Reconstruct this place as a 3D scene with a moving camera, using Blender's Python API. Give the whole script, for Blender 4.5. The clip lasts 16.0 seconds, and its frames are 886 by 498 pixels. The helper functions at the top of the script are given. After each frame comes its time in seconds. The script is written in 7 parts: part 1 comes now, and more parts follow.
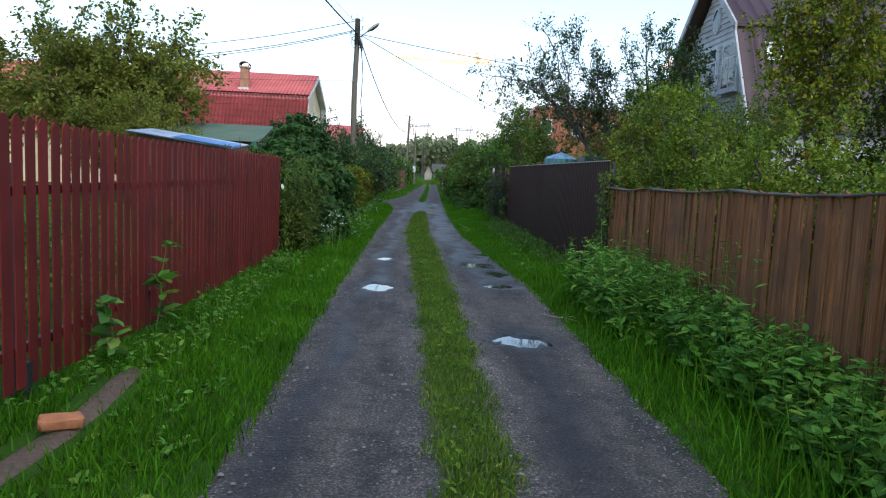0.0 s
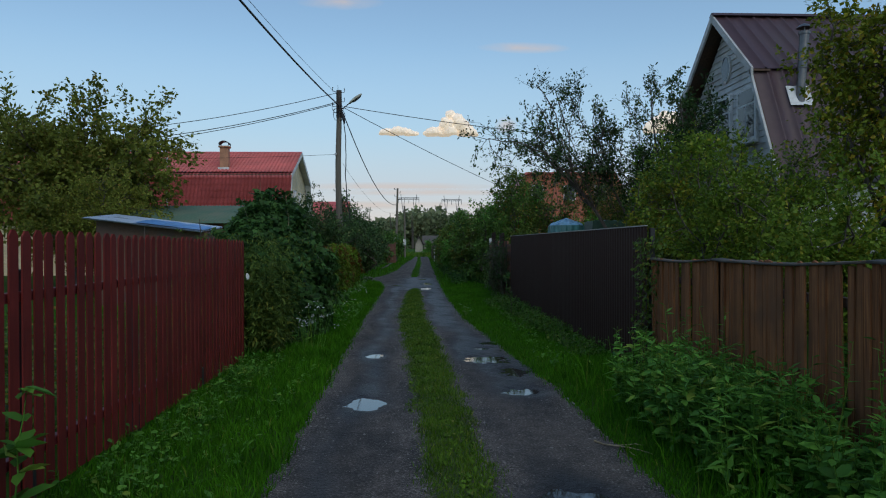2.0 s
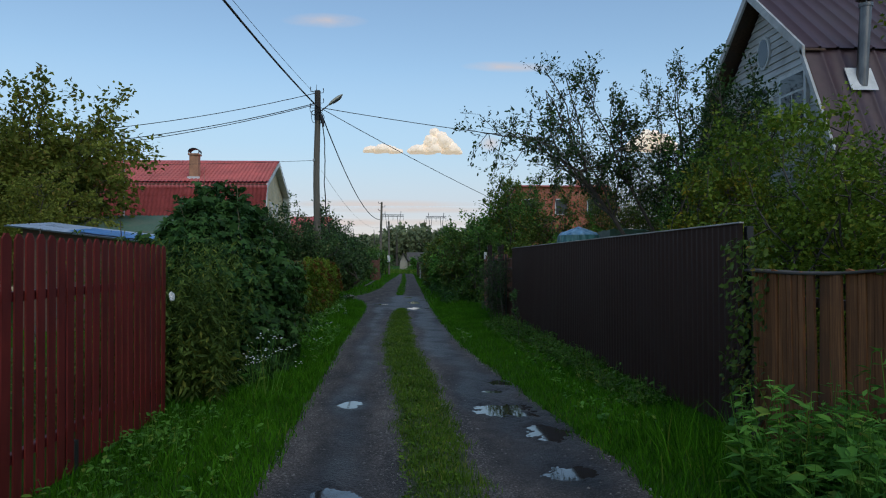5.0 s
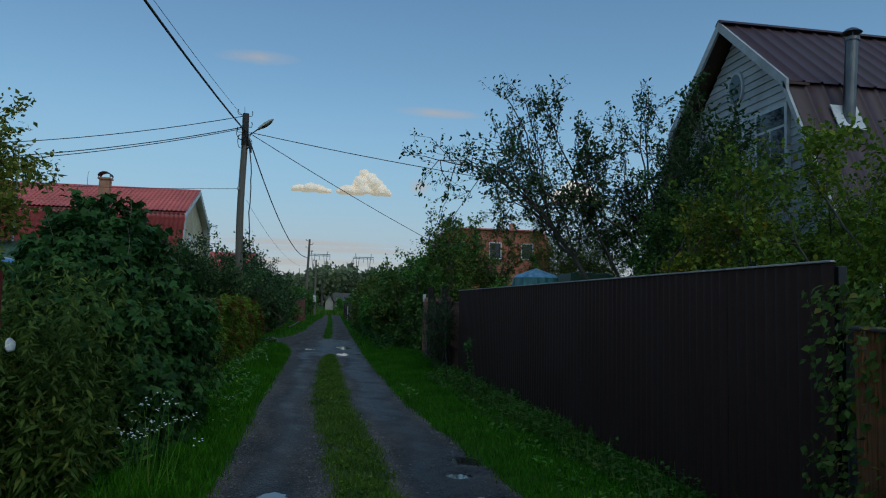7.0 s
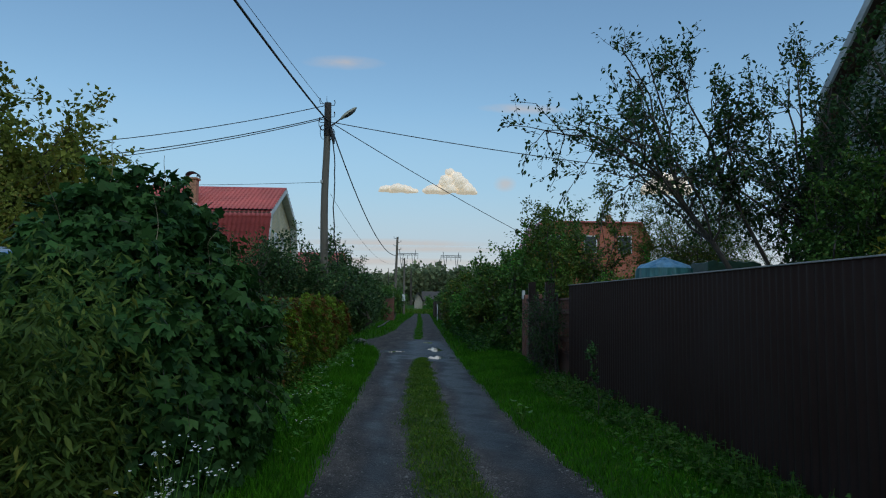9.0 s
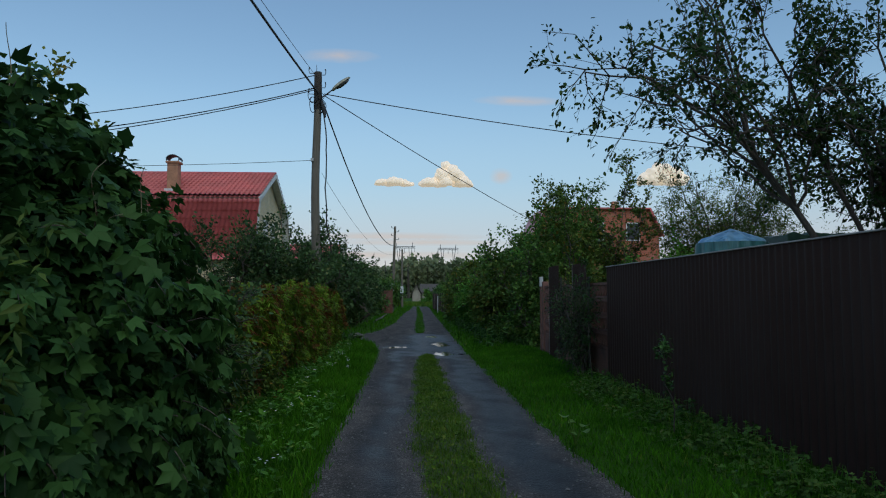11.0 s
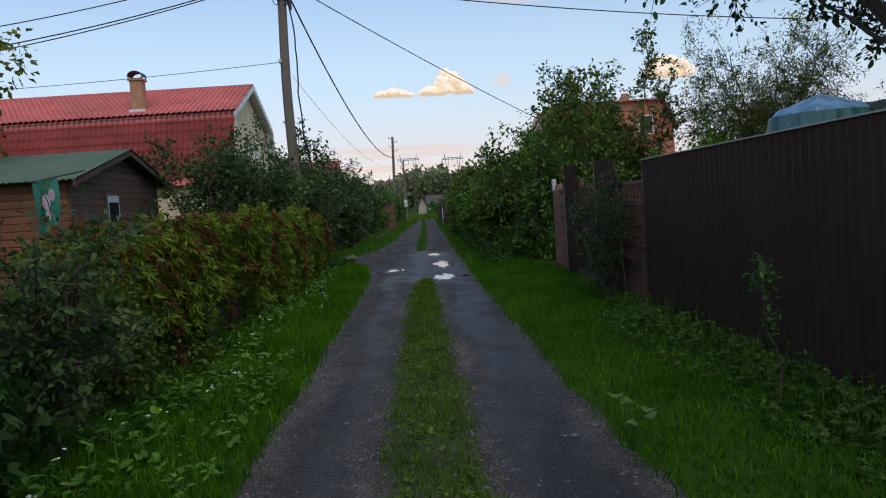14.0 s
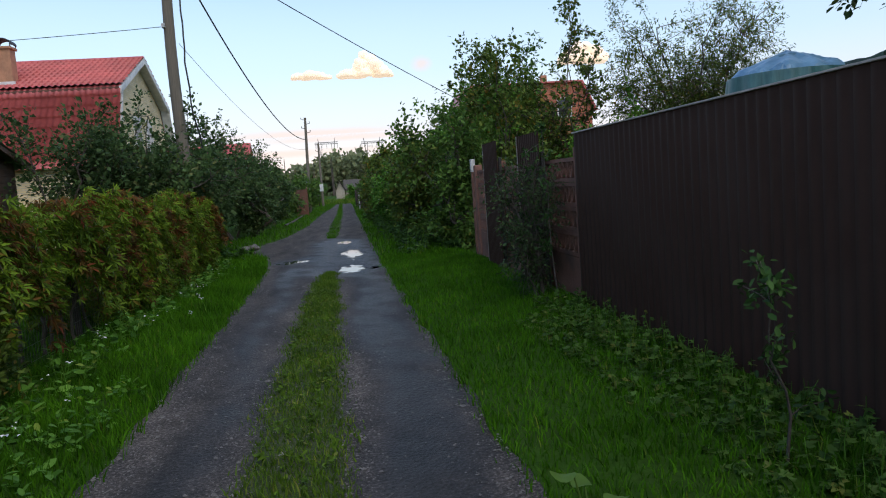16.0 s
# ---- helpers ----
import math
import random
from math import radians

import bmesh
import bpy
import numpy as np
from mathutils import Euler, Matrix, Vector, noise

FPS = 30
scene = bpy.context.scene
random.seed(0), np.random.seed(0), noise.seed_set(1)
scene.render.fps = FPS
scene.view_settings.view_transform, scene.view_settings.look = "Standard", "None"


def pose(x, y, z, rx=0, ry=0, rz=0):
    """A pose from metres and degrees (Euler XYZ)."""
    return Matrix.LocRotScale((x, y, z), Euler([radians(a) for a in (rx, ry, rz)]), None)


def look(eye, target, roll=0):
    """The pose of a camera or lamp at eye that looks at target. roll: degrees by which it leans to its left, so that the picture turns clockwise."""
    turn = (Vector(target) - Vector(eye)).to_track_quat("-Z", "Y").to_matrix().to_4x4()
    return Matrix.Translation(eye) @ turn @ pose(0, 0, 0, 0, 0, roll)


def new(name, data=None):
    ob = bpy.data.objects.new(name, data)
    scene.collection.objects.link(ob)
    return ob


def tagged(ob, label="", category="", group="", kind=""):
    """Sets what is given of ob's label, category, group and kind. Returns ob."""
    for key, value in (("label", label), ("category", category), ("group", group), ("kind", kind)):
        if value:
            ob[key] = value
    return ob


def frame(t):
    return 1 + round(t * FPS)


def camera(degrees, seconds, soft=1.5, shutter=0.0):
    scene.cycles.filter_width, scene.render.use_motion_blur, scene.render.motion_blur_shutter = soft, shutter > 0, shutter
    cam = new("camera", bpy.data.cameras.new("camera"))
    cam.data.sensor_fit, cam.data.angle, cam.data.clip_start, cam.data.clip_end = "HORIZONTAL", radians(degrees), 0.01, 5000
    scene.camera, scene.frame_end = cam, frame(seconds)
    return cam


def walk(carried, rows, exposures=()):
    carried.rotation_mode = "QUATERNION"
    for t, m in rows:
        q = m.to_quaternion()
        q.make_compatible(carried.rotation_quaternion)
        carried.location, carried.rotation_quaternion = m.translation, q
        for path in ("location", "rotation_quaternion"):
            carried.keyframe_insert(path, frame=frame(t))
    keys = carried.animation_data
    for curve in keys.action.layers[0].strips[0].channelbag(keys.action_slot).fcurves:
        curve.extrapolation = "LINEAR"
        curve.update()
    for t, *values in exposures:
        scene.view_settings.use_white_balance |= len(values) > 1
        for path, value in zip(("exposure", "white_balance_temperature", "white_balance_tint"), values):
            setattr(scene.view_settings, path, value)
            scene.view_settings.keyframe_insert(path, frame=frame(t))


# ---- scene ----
cam = camera(64.0, 16.0, 1.1)
PATH = [
    (0, (-0.026, 0.154, 1.558), (0.047, 2.141, 1.345), 2.7),
    (0.5, (0.005, 0.722, 1.565), (0.01, 2.712, 1.371), 2.5),
    (1, (-0.014, 1.213, 1.594), (0.052, 3.207, 1.446), 0.9),
    (1.5, (-0.018, 1.778, 1.654), (0.063, 3.776, 1.596), 0.5),
    (2, (-0.069, 2.269, 1.646), (0.022, 4.267, 1.631), -0.2),
    (2.5, (-0.043, 2.647, 1.57), (0.058, 4.645, 1.558), -0.3),
    (3, (-0.059, 3.091, 1.561), (0.011, 5.089, 1.495), -0.5),
    (3.5, (-0.079, 3.545, 1.557), (0.016, 5.539, 1.447), -1.4),
    (4, (-0.056, 4.056, 1.595), (0.069, 6.051, 1.528), -1.7),
    (4.2, (-0.062, 4.243, 1.583), (0.055, 6.24, 1.551), -1.5),
    (6.3, (-0.278, 6.258, 1.528), (-0.062, 8.242, 1.655), 2.3),
    (6.5, (-0.295, 6.451, 1.533), (-0.072, 8.433, 1.689), 2.5),
    (7, (-0.281, 6.944, 1.539), (0.058, 8.909, 1.695), 1.3),
    (7.5, (-0.236, 7.482, 1.528), (0.094, 9.45, 1.66), 0.5),
    (8, (-0.268, 7.964, 1.518), (-0.024, 9.945, 1.643), 0.3),
    (8.5, (-0.266, 8.389, 1.505), (-0.083, 10.375, 1.657), 0.2),
    (9, (-0.291, 8.973, 1.531), (-0.195, 10.966, 1.677), 0.6),
    (9.2, (-0.307, 9.128, 1.518), (-0.223, 11.119, 1.679), 0.3),
    (11.3, (-0.423, 11.625, 1.423), (-0.307, 13.619, 1.529), -0.3),
    (11.5, (-0.408, 11.784, 1.43), (-0.282, 13.778, 1.51), -0.7),
    (12, (-0.397, 12.131, 1.447), (-0.199, 14.121, 1.464), -1.0),
    (12.5, (-0.307, 12.577, 1.463), (-0.115, 14.567, 1.414), -1.4),
    (13, (-0.256, 12.988, 1.462), (-0.114, 14.981, 1.371), -2.7),
    (13.5, (-0.122, 13.456, 1.454), (0.027, 15.447, 1.347), -3.9),
    (14, (-0.054, 13.823, 1.474), (0.021, 15.817, 1.349), -3.9),
    (14.5, (-0.004, 14.209, 1.499), (0.132, 16.201, 1.373), -3.2),
    (15, (0.089, 14.654, 1.5), (0.219, 16.648, 1.416), -2.7),
    (15.5, (0.134, 14.935, 1.478), (0.28, 16.925, 1.339), -3.7),
    (16, (0.274, 15.347, 1.431), (0.566, 17.317, 1.247), -4.1),
]
EXPOSURES = [(0, 1.05, 6550, 11), (0.5, 1.02, 6550, 11), (1, 0.62, 6550, 11), (1.5, 0.25, 6500, 9), (2, -0.2, 6300, 5), (2.5, -0.27, 6300, 5), (3, -0.13, 6450, 9), (3.5, 0.15, 6550, 11), (4.2, 0.12, 6550, 11), (6.3, -0.36, 5900, -1), (6.6, -0.38, 5900, -1), (7, -0.56, 5750, -3), (7.4, -0.32, 5950, 0), (8, -0.26, 5950, 0), (9.2, -0.33, 5950, 0), (11.5, -0.24, 6350, 5), (12, -0.16, 6500, 8), (12.5, 0.05, 6700, 12), (14.5, 0.14, 6950, 15), (15.2, -0.02, 6850, 14), (15.6, 0.1, 6950, 15), (16, 0.45, 6900, 14)]
walk(cam, [(t, look(eye, target, roll)) for t, eye, target, roll in PATH], EXPOSURES)

# ---- world, sun, sky ----
SUN_ELEV, SUN_AZ = 48.0, 162.0  # degrees; azimuth clockwise from +y
world = bpy.data.worlds.new("world")
scene.world = world
world.use_nodes = True
wn, wl = world.node_tree.nodes, world.node_tree.links
sky = wn.new("ShaderNodeTexSky")
sky.sky_type, sky.sun_disc = "NISHITA", False
sky.sun_elevation, sky.sun_rotation = radians(SUN_ELEV), radians(SUN_AZ)
sky.air_density, sky.dust_density, sky.ozone_density = 1.3, 0.0, 2.5
wl.new(sky.outputs[0], wn["Background"].inputs[0])
wn["Background"].inputs[1].default_value = 0.145
sun = new("sun", bpy.data.lights.new("sun", "SUN"))
sun.data.energy, sun.data.angle, sun.data.color = 1.15, radians(60), (1.0, 0.88, 0.68)
_az, _el = radians(SUN_AZ), radians(SUN_ELEV)
SUN_DIR = Vector((math.sin(_az) * math.cos(_el), math.cos(_az) * math.cos(_el), math.sin(_el)))
sun.matrix_world = look(SUN_DIR * 100, (0, 0, 0))

rng = np.random.default_rng(7)

# ---- mesh helpers ----


def mesh_of(name, verts, faces, smooth=False):
    """A mesh from arrays; faces is an array (n, k) or a list of such arrays."""
    me = bpy.data.meshes.new(name)
    blocks = faces if isinstance(faces, list) else [faces]
    blocks = [np.asarray(b, dtype=np.int32) for b in blocks if len(b)]
    verts = np.asarray(verts, dtype=np.float32)
    loops = np.concatenate([b.ravel() for b in blocks])
    totals = np.concatenate([np.full(len(b), b.shape[1], dtype=np.int32) for b in blocks])
    starts = np.concatenate([[0], np.cumsum(totals)[:-1]]).astype(np.int32)
    me.vertices.add(len(verts))
    me.vertices.foreach_set("co", verts.ravel())
    me.loops.add(len(loops))
    me.loops.foreach_set("vertex_index", loops)
    me.polygons.add(len(totals))
    me.polygons.foreach_set("loop_start", starts)
    if smooth:
        me.polygons.foreach_set("use_smooth", np.ones(len(totals), dtype=bool))
    me.update(calc_edges=True)
    return me


def link(name, me, material, parent=None, label="", category="", group="", kind=""):
    ob = new(name, me)
    if material and not me.materials:
        me.materials.append(material)
    if parent:
        ob.parent = parent
    return tagged(ob, label, category, group, kind)


def part(name, bm, material, parent, label=""):
    """Links a bmesh as one mesh object under a thing or a part."""
    me = bpy.data.meshes.new(name)
    bm.to_mesh(me)
    bm.free()
    return link(name, me, material, parent, label)


def thing(name, x, y, z, label, category, group="", kind=""):
    ob = new(name)
    ob.location = (x, y, z)
    ob.empty_display_size = 0.2
    return tagged(ob, label, category, group, kind)


def box(bm, x0, x1, y0, y1, z0, z1, bevel=0.0):
    """Adds a box, with its edges bevelled if asked."""
    vs = [bm.verts.new((x, y, z)) for x in (x0, x1) for y in (y0, y1) for z in (z0, z1)]
    fs = [bm.faces.new([vs[i] for i in q]) for q in ((0, 1, 3, 2), (4, 6, 7, 5), (0, 4, 5, 1), (2, 3, 7, 6), (0, 2, 6, 4), (1, 5, 7, 3))]
    if bevel:
        bmesh.ops.bevel(bm, geom=list({e for f in fs for e in f.edges}), offset=bevel, segments=1, affect="EDGES", profile=0.5)
    return vs


def boxed(name, dims, material, parent, label="", bevel=0.0):
    bm = bmesh.new()
    box(bm, *dims, bevel=bevel)
    return part(name, bm, material, parent, label)


def prism(bm, outline, a, b, axis="x"):
    """Extrudes an outline of (u, v) between a and b along an axis (x: u = y, v = z; y: u = x, v = z)."""
    def at(u, v, w):
        return (w, u, v) if axis == "x" else (u, w, v) if axis == "y" else (u, v, w)
    lo = [bm.verts.new(at(u, v, a)) for u, v in outline]
    hi = [bm.verts.new(at(u, v, b)) for u, v in outline]
    n = len(outline)
    bm.faces.new(lo[::-1])
    bm.faces.new(hi)
    for i in range(n):
        bm.faces.new((lo[i], lo[(i + 1) % n], hi[(i + 1) % n], hi[i]))
    bmesh.ops.recalc_face_normals(bm, faces=bm.faces[:])


def tube_arrays(points, radii, sides):
    """Verts and quads of a tapered tube along points."""
    p = np.asarray(points, dtype=float)
    r = np.asarray(radii, dtype=float)
    d = np.gradient(p, axis=0)
    d /= np.linalg.norm(d, axis=1)[:, None] + 1e-9
    ref = np.array([1.0, 0.0, 0.0]) if abs(d[0][0]) < 0.8 else np.array([0.0, 1.0, 0.0])
    u = np.cross(d, ref)
    u /= np.linalg.norm(u, axis=1)[:, None] + 1e-9
    v = np.cross(d, u)
    a = np.arange(sides) * 2 * np.pi / sides
    ring = np.cos(a)[None, :, None] * u[:, None, :] + np.sin(a)[None, :, None] * v[:, None, :]
    verts = (p[:, None, :] + ring * r[:, None, None]).reshape(-1, 3)
    n = len(p)
    i, j = np.meshgrid(np.arange(n - 1), np.arange(sides), indexing="ij")
    k = (j + 1) % sides
    quads = np.stack([i * sides + j, i * sides + k, (i + 1) * sides + k, (i + 1) * sides + j], axis=-1).reshape(-1, 4)
    return verts, quads


class Pile:
    """Gathers many small meshes into one."""

    def __init__(self):
        self.verts, self.quads, self.tris, self.n = [], [], [], 0

    def add(self, verts, quads=None, tris=None):
        if quads is not None and len(quads):
            self.quads.append(np.asarray(quads) + self.n)
        if tris is not None and len(tris):
            self.tris.append(np.asarray(tris) + self.n)
        self.verts.append(np.asarray(verts))
        self.n += len(verts)

    def tube(self, points, radii, sides=5):
        v, q = tube_arrays(points, radii, sides)
        self.add(v, quads=q)

    def mesh(self, name, smooth=False):
        blocks = []
        if self.quads:
            blocks.append(np.concatenate(self.quads))
        if self.tris:
            blocks.append(np.concatenate(self.tris))
        return mesh_of(name, np.concatenate(self.verts), blocks, smooth)


LEAVES = {
    "oval": (np.array([(0, 0, 0), (-.24, .28, .06), (-.22, .68, .05), (0, 1, -.06), (.22, .68, .05), (.24, .28, .06)]), [(0, 3, 2, 1), (0, 5, 4, 3)]),
    "slim": (np.array([(0, 0, 0), (-.13, .4, .04), (0, 1, -.08), (.13, .4, .04)]), [(0, 2, 1), (0, 3, 2)]),
    "wide": (np.array([(0, 0, 0), (-.34, .4, .08), (0, 1, -.05), (.34, .4, .08)]), [(0, 2, 1), (0, 3, 2)]),
    "triple": (np.array([(0, 0, 0), (-.27, .5, .06), (0, 1.05, -.1), (.27, .5, .06), (-.46, .02, .04), (-.62, .56, -.07), (-.2, .46, .05), (.46, .02, .04), (.62, .56, -.07), (.2, .46, .05)]),
               [(0, 2, 1), (0, 3, 2), (0, 5, 4), (0, 6, 5), (0, 7, 8), (0, 8, 9)]),
    "lobed": (np.array([(0, .12, 0), (-.16, -.02, .02), (-.5, .12, .03), (-.36, .36, .05), (-.42, .66, .0), (-.24, .68, .05), (0, 1.05, -.08),
                        (.24, .68, .05), (.42, .66, .0), (.36, .36, .05), (.5, .12, .03), (.16, -.02, .02)]),
              [(0, 2, 1), (0, 3, 2), (0, 4, 3), (0, 5, 4), (0, 6, 5), (0, 7, 6), (0, 8, 7), (0, 9, 8), (0, 10, 9), (0, 11, 10)]),
}


def palm_leaf():
    """Five slim leaflets that spread from one stalk."""
    verts, tris = [], []
    for k, (turn, ln) in enumerate(((-1.35, 0.62), (-0.7, 0.88), (0, 1.0), (0.7, 0.88), (1.35, 0.62))):
        c, sn = math.cos(turn), math.sin(turn)
        for u, v, z in ((0, 0.05, 0), (-0.13, 0.5, 0.05), (0, 1.0, -0.14), (0.13, 0.5, 0.05)):
            verts.append(((u * c + v * sn) * ln, (v * c - u * sn) * ln, z * ln))
        tris += [(4 * k, 4 * k + 2, 4 * k + 1), (4 * k, 4 * k + 3, 4 * k + 2)]
    return np.array(verts), tris


LEAVES["palm"] = palm_leaf()


def unit(a):
    return a / (np.linalg.norm(a, axis=-1, keepdims=True) + 1e-9)


def leaf_mesh(name, pts, along, size, shape="oval", tilt=0.6, r=rng, face=None):
    """One mesh of many leaves: pts (n, 3), the way each leaf points, its length, how far the blades tilt from level."""
    n = len(pts)
    tv, tf = LEAVES[shape]
    d = unit(np.asarray(along, float))
    up = unit((np.array([0, 0, 1.0]) if face is None else face) + r.normal(0, tilt, (n, 3)))
    nn = unit(up - (up * d).sum(1, keepdims=True) * d)
    side = np.cross(d, nn)
    s = np.asarray(size, float).reshape(-1, 1, 1) * np.ones((n, 1, 1))
    v = pts[:, None, :] + s * (tv[None, :, 0:1] * side[:, None, :] + tv[None, :, 1:2] * d[:, None, :] + tv[None, :, 2:3] * nn[:, None, :])
    k = len(tf[0])
    f = (np.asarray(tf)[None, :, :] + (np.arange(n) * len(tv))[:, None, None]).reshape(-1, k)
    return mesh_of(name, v.reshape(-1, 3), f)


def blades_mesh(name, base, height, width, r, lean=0.85):
    """Grass blades, three triangles each."""
    n = len(base)
    a = r.uniform(0, 2 * np.pi, n)
    side = np.stack([np.cos(a), np.sin(a), np.zeros(n)], 1) * np.asarray(width).reshape(-1, 1)
    b = r.uniform(0, 2 * np.pi, n)
    bend = np.stack([np.cos(b), np.sin(b), np.zeros(n)], 1) * (r.uniform(0.1, 1.0, n) * lean * height)[:, None]
    up = np.stack([np.zeros(n), np.zeros(n), height], 1)
    v = np.stack([base - side, base + side, base + up * .55 + bend * .35 - side * .7, base + up * .55 + bend * .35 + side * .7, base + up * .95 + bend], 1)
    t = np.array([(0, 1, 3), (0, 3, 2), (2, 3, 4)])
    f = (t[None] + (np.arange(n) * 5)[:, None, None]).reshape(-1, 3)
    return mesh_of(name, v.reshape(-1, 3), f)


# ---- materials ----


def nodes_of(name):
    m = bpy.data.materials.new(name)
    m.use_nodes = True
    nt = m.node_tree
    return m, nt.nodes, nt.links, nt.nodes["Principled BSDF"]


def noise_node(nn, ll, scale, detail=4.0, rough=0.6, stretch=None, local=False):
    geo = nn.new("ShaderNodeTexCoord") if local else nn.new("ShaderNodeNewGeometry")
    out = geo.outputs["Object"] if local else geo.outputs["Position"]
    if stretch:
        mp = nn.new("ShaderNodeMapping")
        mp.inputs["Scale"].default_value = stretch
        ll.new(out, mp.inputs["Vector"])
        out = mp.outputs[0]
    t = nn.new("ShaderNodeTexNoise")
    t.inputs["Scale"].default_value, t.inputs["Detail"].default_value, t.inputs["Roughness"].default_value = scale, detail, rough
    ll.new(out, t.inputs["Vector"])
    return t.outputs["Fac"]


def ramp(nn, ll, fac, stops):
    r = nn.new("ShaderNodeValToRGB")
    el = r.color_ramp.elements
    while len(el) < len(stops):
        el.new(0.5)
    for e, (pos, col) in zip(el, stops):
        e.position, e.color = pos, (*col, 1)
    ll.new(fac, r.inputs[0])
    return r.outputs[0]


def mix_colour(nn, ll, fac, a, b, blend="MIX"):
    m = nn.new("ShaderNodeMix")
    m.data_type, m.blend_type = "RGBA", blend
    for sock, val in ((m.inputs[0], fac), (m.inputs[6], a), (m.inputs[7], b)):
        if isinstance(val, (int, float)):
            sock.default_value = val
        elif isinstance(val, tuple):
            sock.default_value = (*val, 1)
        else:
            ll.new(val, sock)
    return m.outputs[2]


def bumped(nn, ll, bsdf, height, strength, distance):
    b = nn.new("ShaderNodeBump")
    b.inputs["Strength"].default_value, b.inputs["Distance"].default_value = strength, distance
    ll.new(height, b.inputs["Height"])
    ll.new(b.outputs[0], bsdf.inputs["Normal"])


def stuff_mat(name, c1, c2, fine=40.0, coarse=2.0, rough=0.7, bump=0.3, dist=0.004, metal=0.0, stretch=None, c3=None, spread=0.25, spec=0.5, vary=0.0):
    """A worn surface: fine grain between two colours, coarse stains towards a third, relief; vary: brightness by object."""
    m, nn, ll, p = nodes_of(name)
    f = noise_node(nn, ll, fine, 5, 0.65, stretch)
    g = noise_node(nn, ll, coarse, 3, 0.6)
    col = ramp(nn, ll, f, [(0.5 - spread, c1), (0.5 + spread, c2)])
    if c3:
        gm = ramp(nn, ll, g, [(0.46, (0, 0, 0)), (0.68, (1, 1, 1))])
        col = mix_colour(nn, ll, gm, col, c3)
    else:
        gm = ramp(nn, ll, g, [(0.3, (0.72, 0.72, 0.72)), (0.7, (1.12, 1.12, 1.12))])
        col = mix_colour(nn, ll, 1.0, col, gm, "MULTIPLY")
    if vary:
        oi = nn.new("ShaderNodeObjectInfo")
        vm = ramp(nn, ll, oi.outputs["Random"], [(0, (1 - vary,) * 3), (1, (1 + vary,) * 3)])
        col = mix_colour(nn, ll, 1.0, col, vm, "MULTIPLY")
    ll.new(col, p.inputs["Base Color"])
    rr = nn.new("ShaderNodeMapRange")
    rr.inputs[3].default_value, rr.inputs[4].default_value = max(0.02, rough - 0.12), min(1, rough + 0.12)
    ll.new(g, rr.inputs[0])
    ll.new(rr.outputs[0], p.inputs["Roughness"])
    p.inputs["Metallic"].default_value = metal
    p.inputs["Specular IOR Level"].default_value = spec
    if bump:
        bumped(nn, ll, p, f, bump, dist)
    return m


def leaf_mat(name, c1, c2, c3, odd=0.06, rough=0.5, trans=0.28, patch=0.8, spec=0.12):
    """Leaves: colour by leaf between two greens, a few of a third colour, patches by place, light through the blade."""
    m, nn, ll, p = nodes_of(name)
    geo = nn.new("ShaderNodeNewGeometry")
    col = ramp(nn, ll, geo.outputs["Random Per Island"], [(0.0, c1), (0.55, c2), (1.0 - odd, tuple(1.25 * v for v in c2)), (1.0 - odd * 0.5, c3)])
    g = noise_node(nn, ll, patch, 2, 0.5)
    gm = ramp(nn, ll, g, [(0.3, (0.68, 0.72, 0.7)), (0.7, (1.25, 1.2, 1.1))])
    col = mix_colour(nn, ll, 1.0, col, gm, "MULTIPLY")
    ll.new(col, p.inputs["Base Color"])
    p.inputs["Roughness"].default_value = rough
    p.inputs["Specular IOR Level"].default_value = spec
    t = nn.new("ShaderNodeBsdfTranslucent")
    ll.new(col, t.inputs[0])
    mx = nn.new("ShaderNodeMixShader")
    mx.inputs[0].default_value = trans
    ll.new(p.outputs[0], mx.inputs[1])
    ll.new(t.outputs[0], mx.inputs[2])
    ll.new(mx.outputs[0], nn["Material Output"].inputs[0])
    return m


M_GRASS = leaf_mat("grass_blades", (0.024, 0.09, 0.005), (0.06, 0.188, 0.009), (0.15, 0.22, 0.03), 0.025, 0.6, 0.3, 1.2, 0.05)
M_THICKET = leaf_mat("thicket_leaves", (0.045, 0.085, 0.018), (0.1, 0.15, 0.03), (0.2, 0.22, 0.04), 0.08, 0.5, 0.3, 1.5)
M_RUSTY = leaf_mat("rusty_creeper_leaves", (0.075, 0.05, 0.014), (0.15, 0.085, 0.02), (0.2, 0.05, 0.02), 0.25, 0.5, 0.28, 1.2)
M_STRIP = leaf_mat("trodden_grass", (0.042, 0.1, 0.01), (0.095, 0.18, 0.018), (0.2, 0.23, 0.05), 0.1, 0.55, 0.3, 2.0)
M_WEED = leaf_mat("weed_leaves", (0.05, 0.15, 0.026), (0.115, 0.275, 0.042), (0.2, 0.3, 0.05), 0.12, 0.5, 0.3, 1.5)
M_VINE = leaf_mat("vine_leaves", (0.02, 0.056, 0.016), (0.048, 0.11, 0.027), (0.08, 0.16, 0.04), 0.05, 0.5, 0.22, 1.6)
M_CREEPER = leaf_mat("creeper_leaves", (0.065, 0.125, 0.012), (0.155, 0.25, 0.022), (0.17, 0.09, 0.02), 0.16, 0.5, 0.28, 0.9)
# the shade of a backlit crown is put into these darker greens
M_APPLE = leaf_mat("darkened_apple_leaves", (0.022, 0.05, 0.017), (0.046, 0.09, 0.027), (0.11, 0.13, 0.035), 0.08, 0.45, 0.34, 0.7)
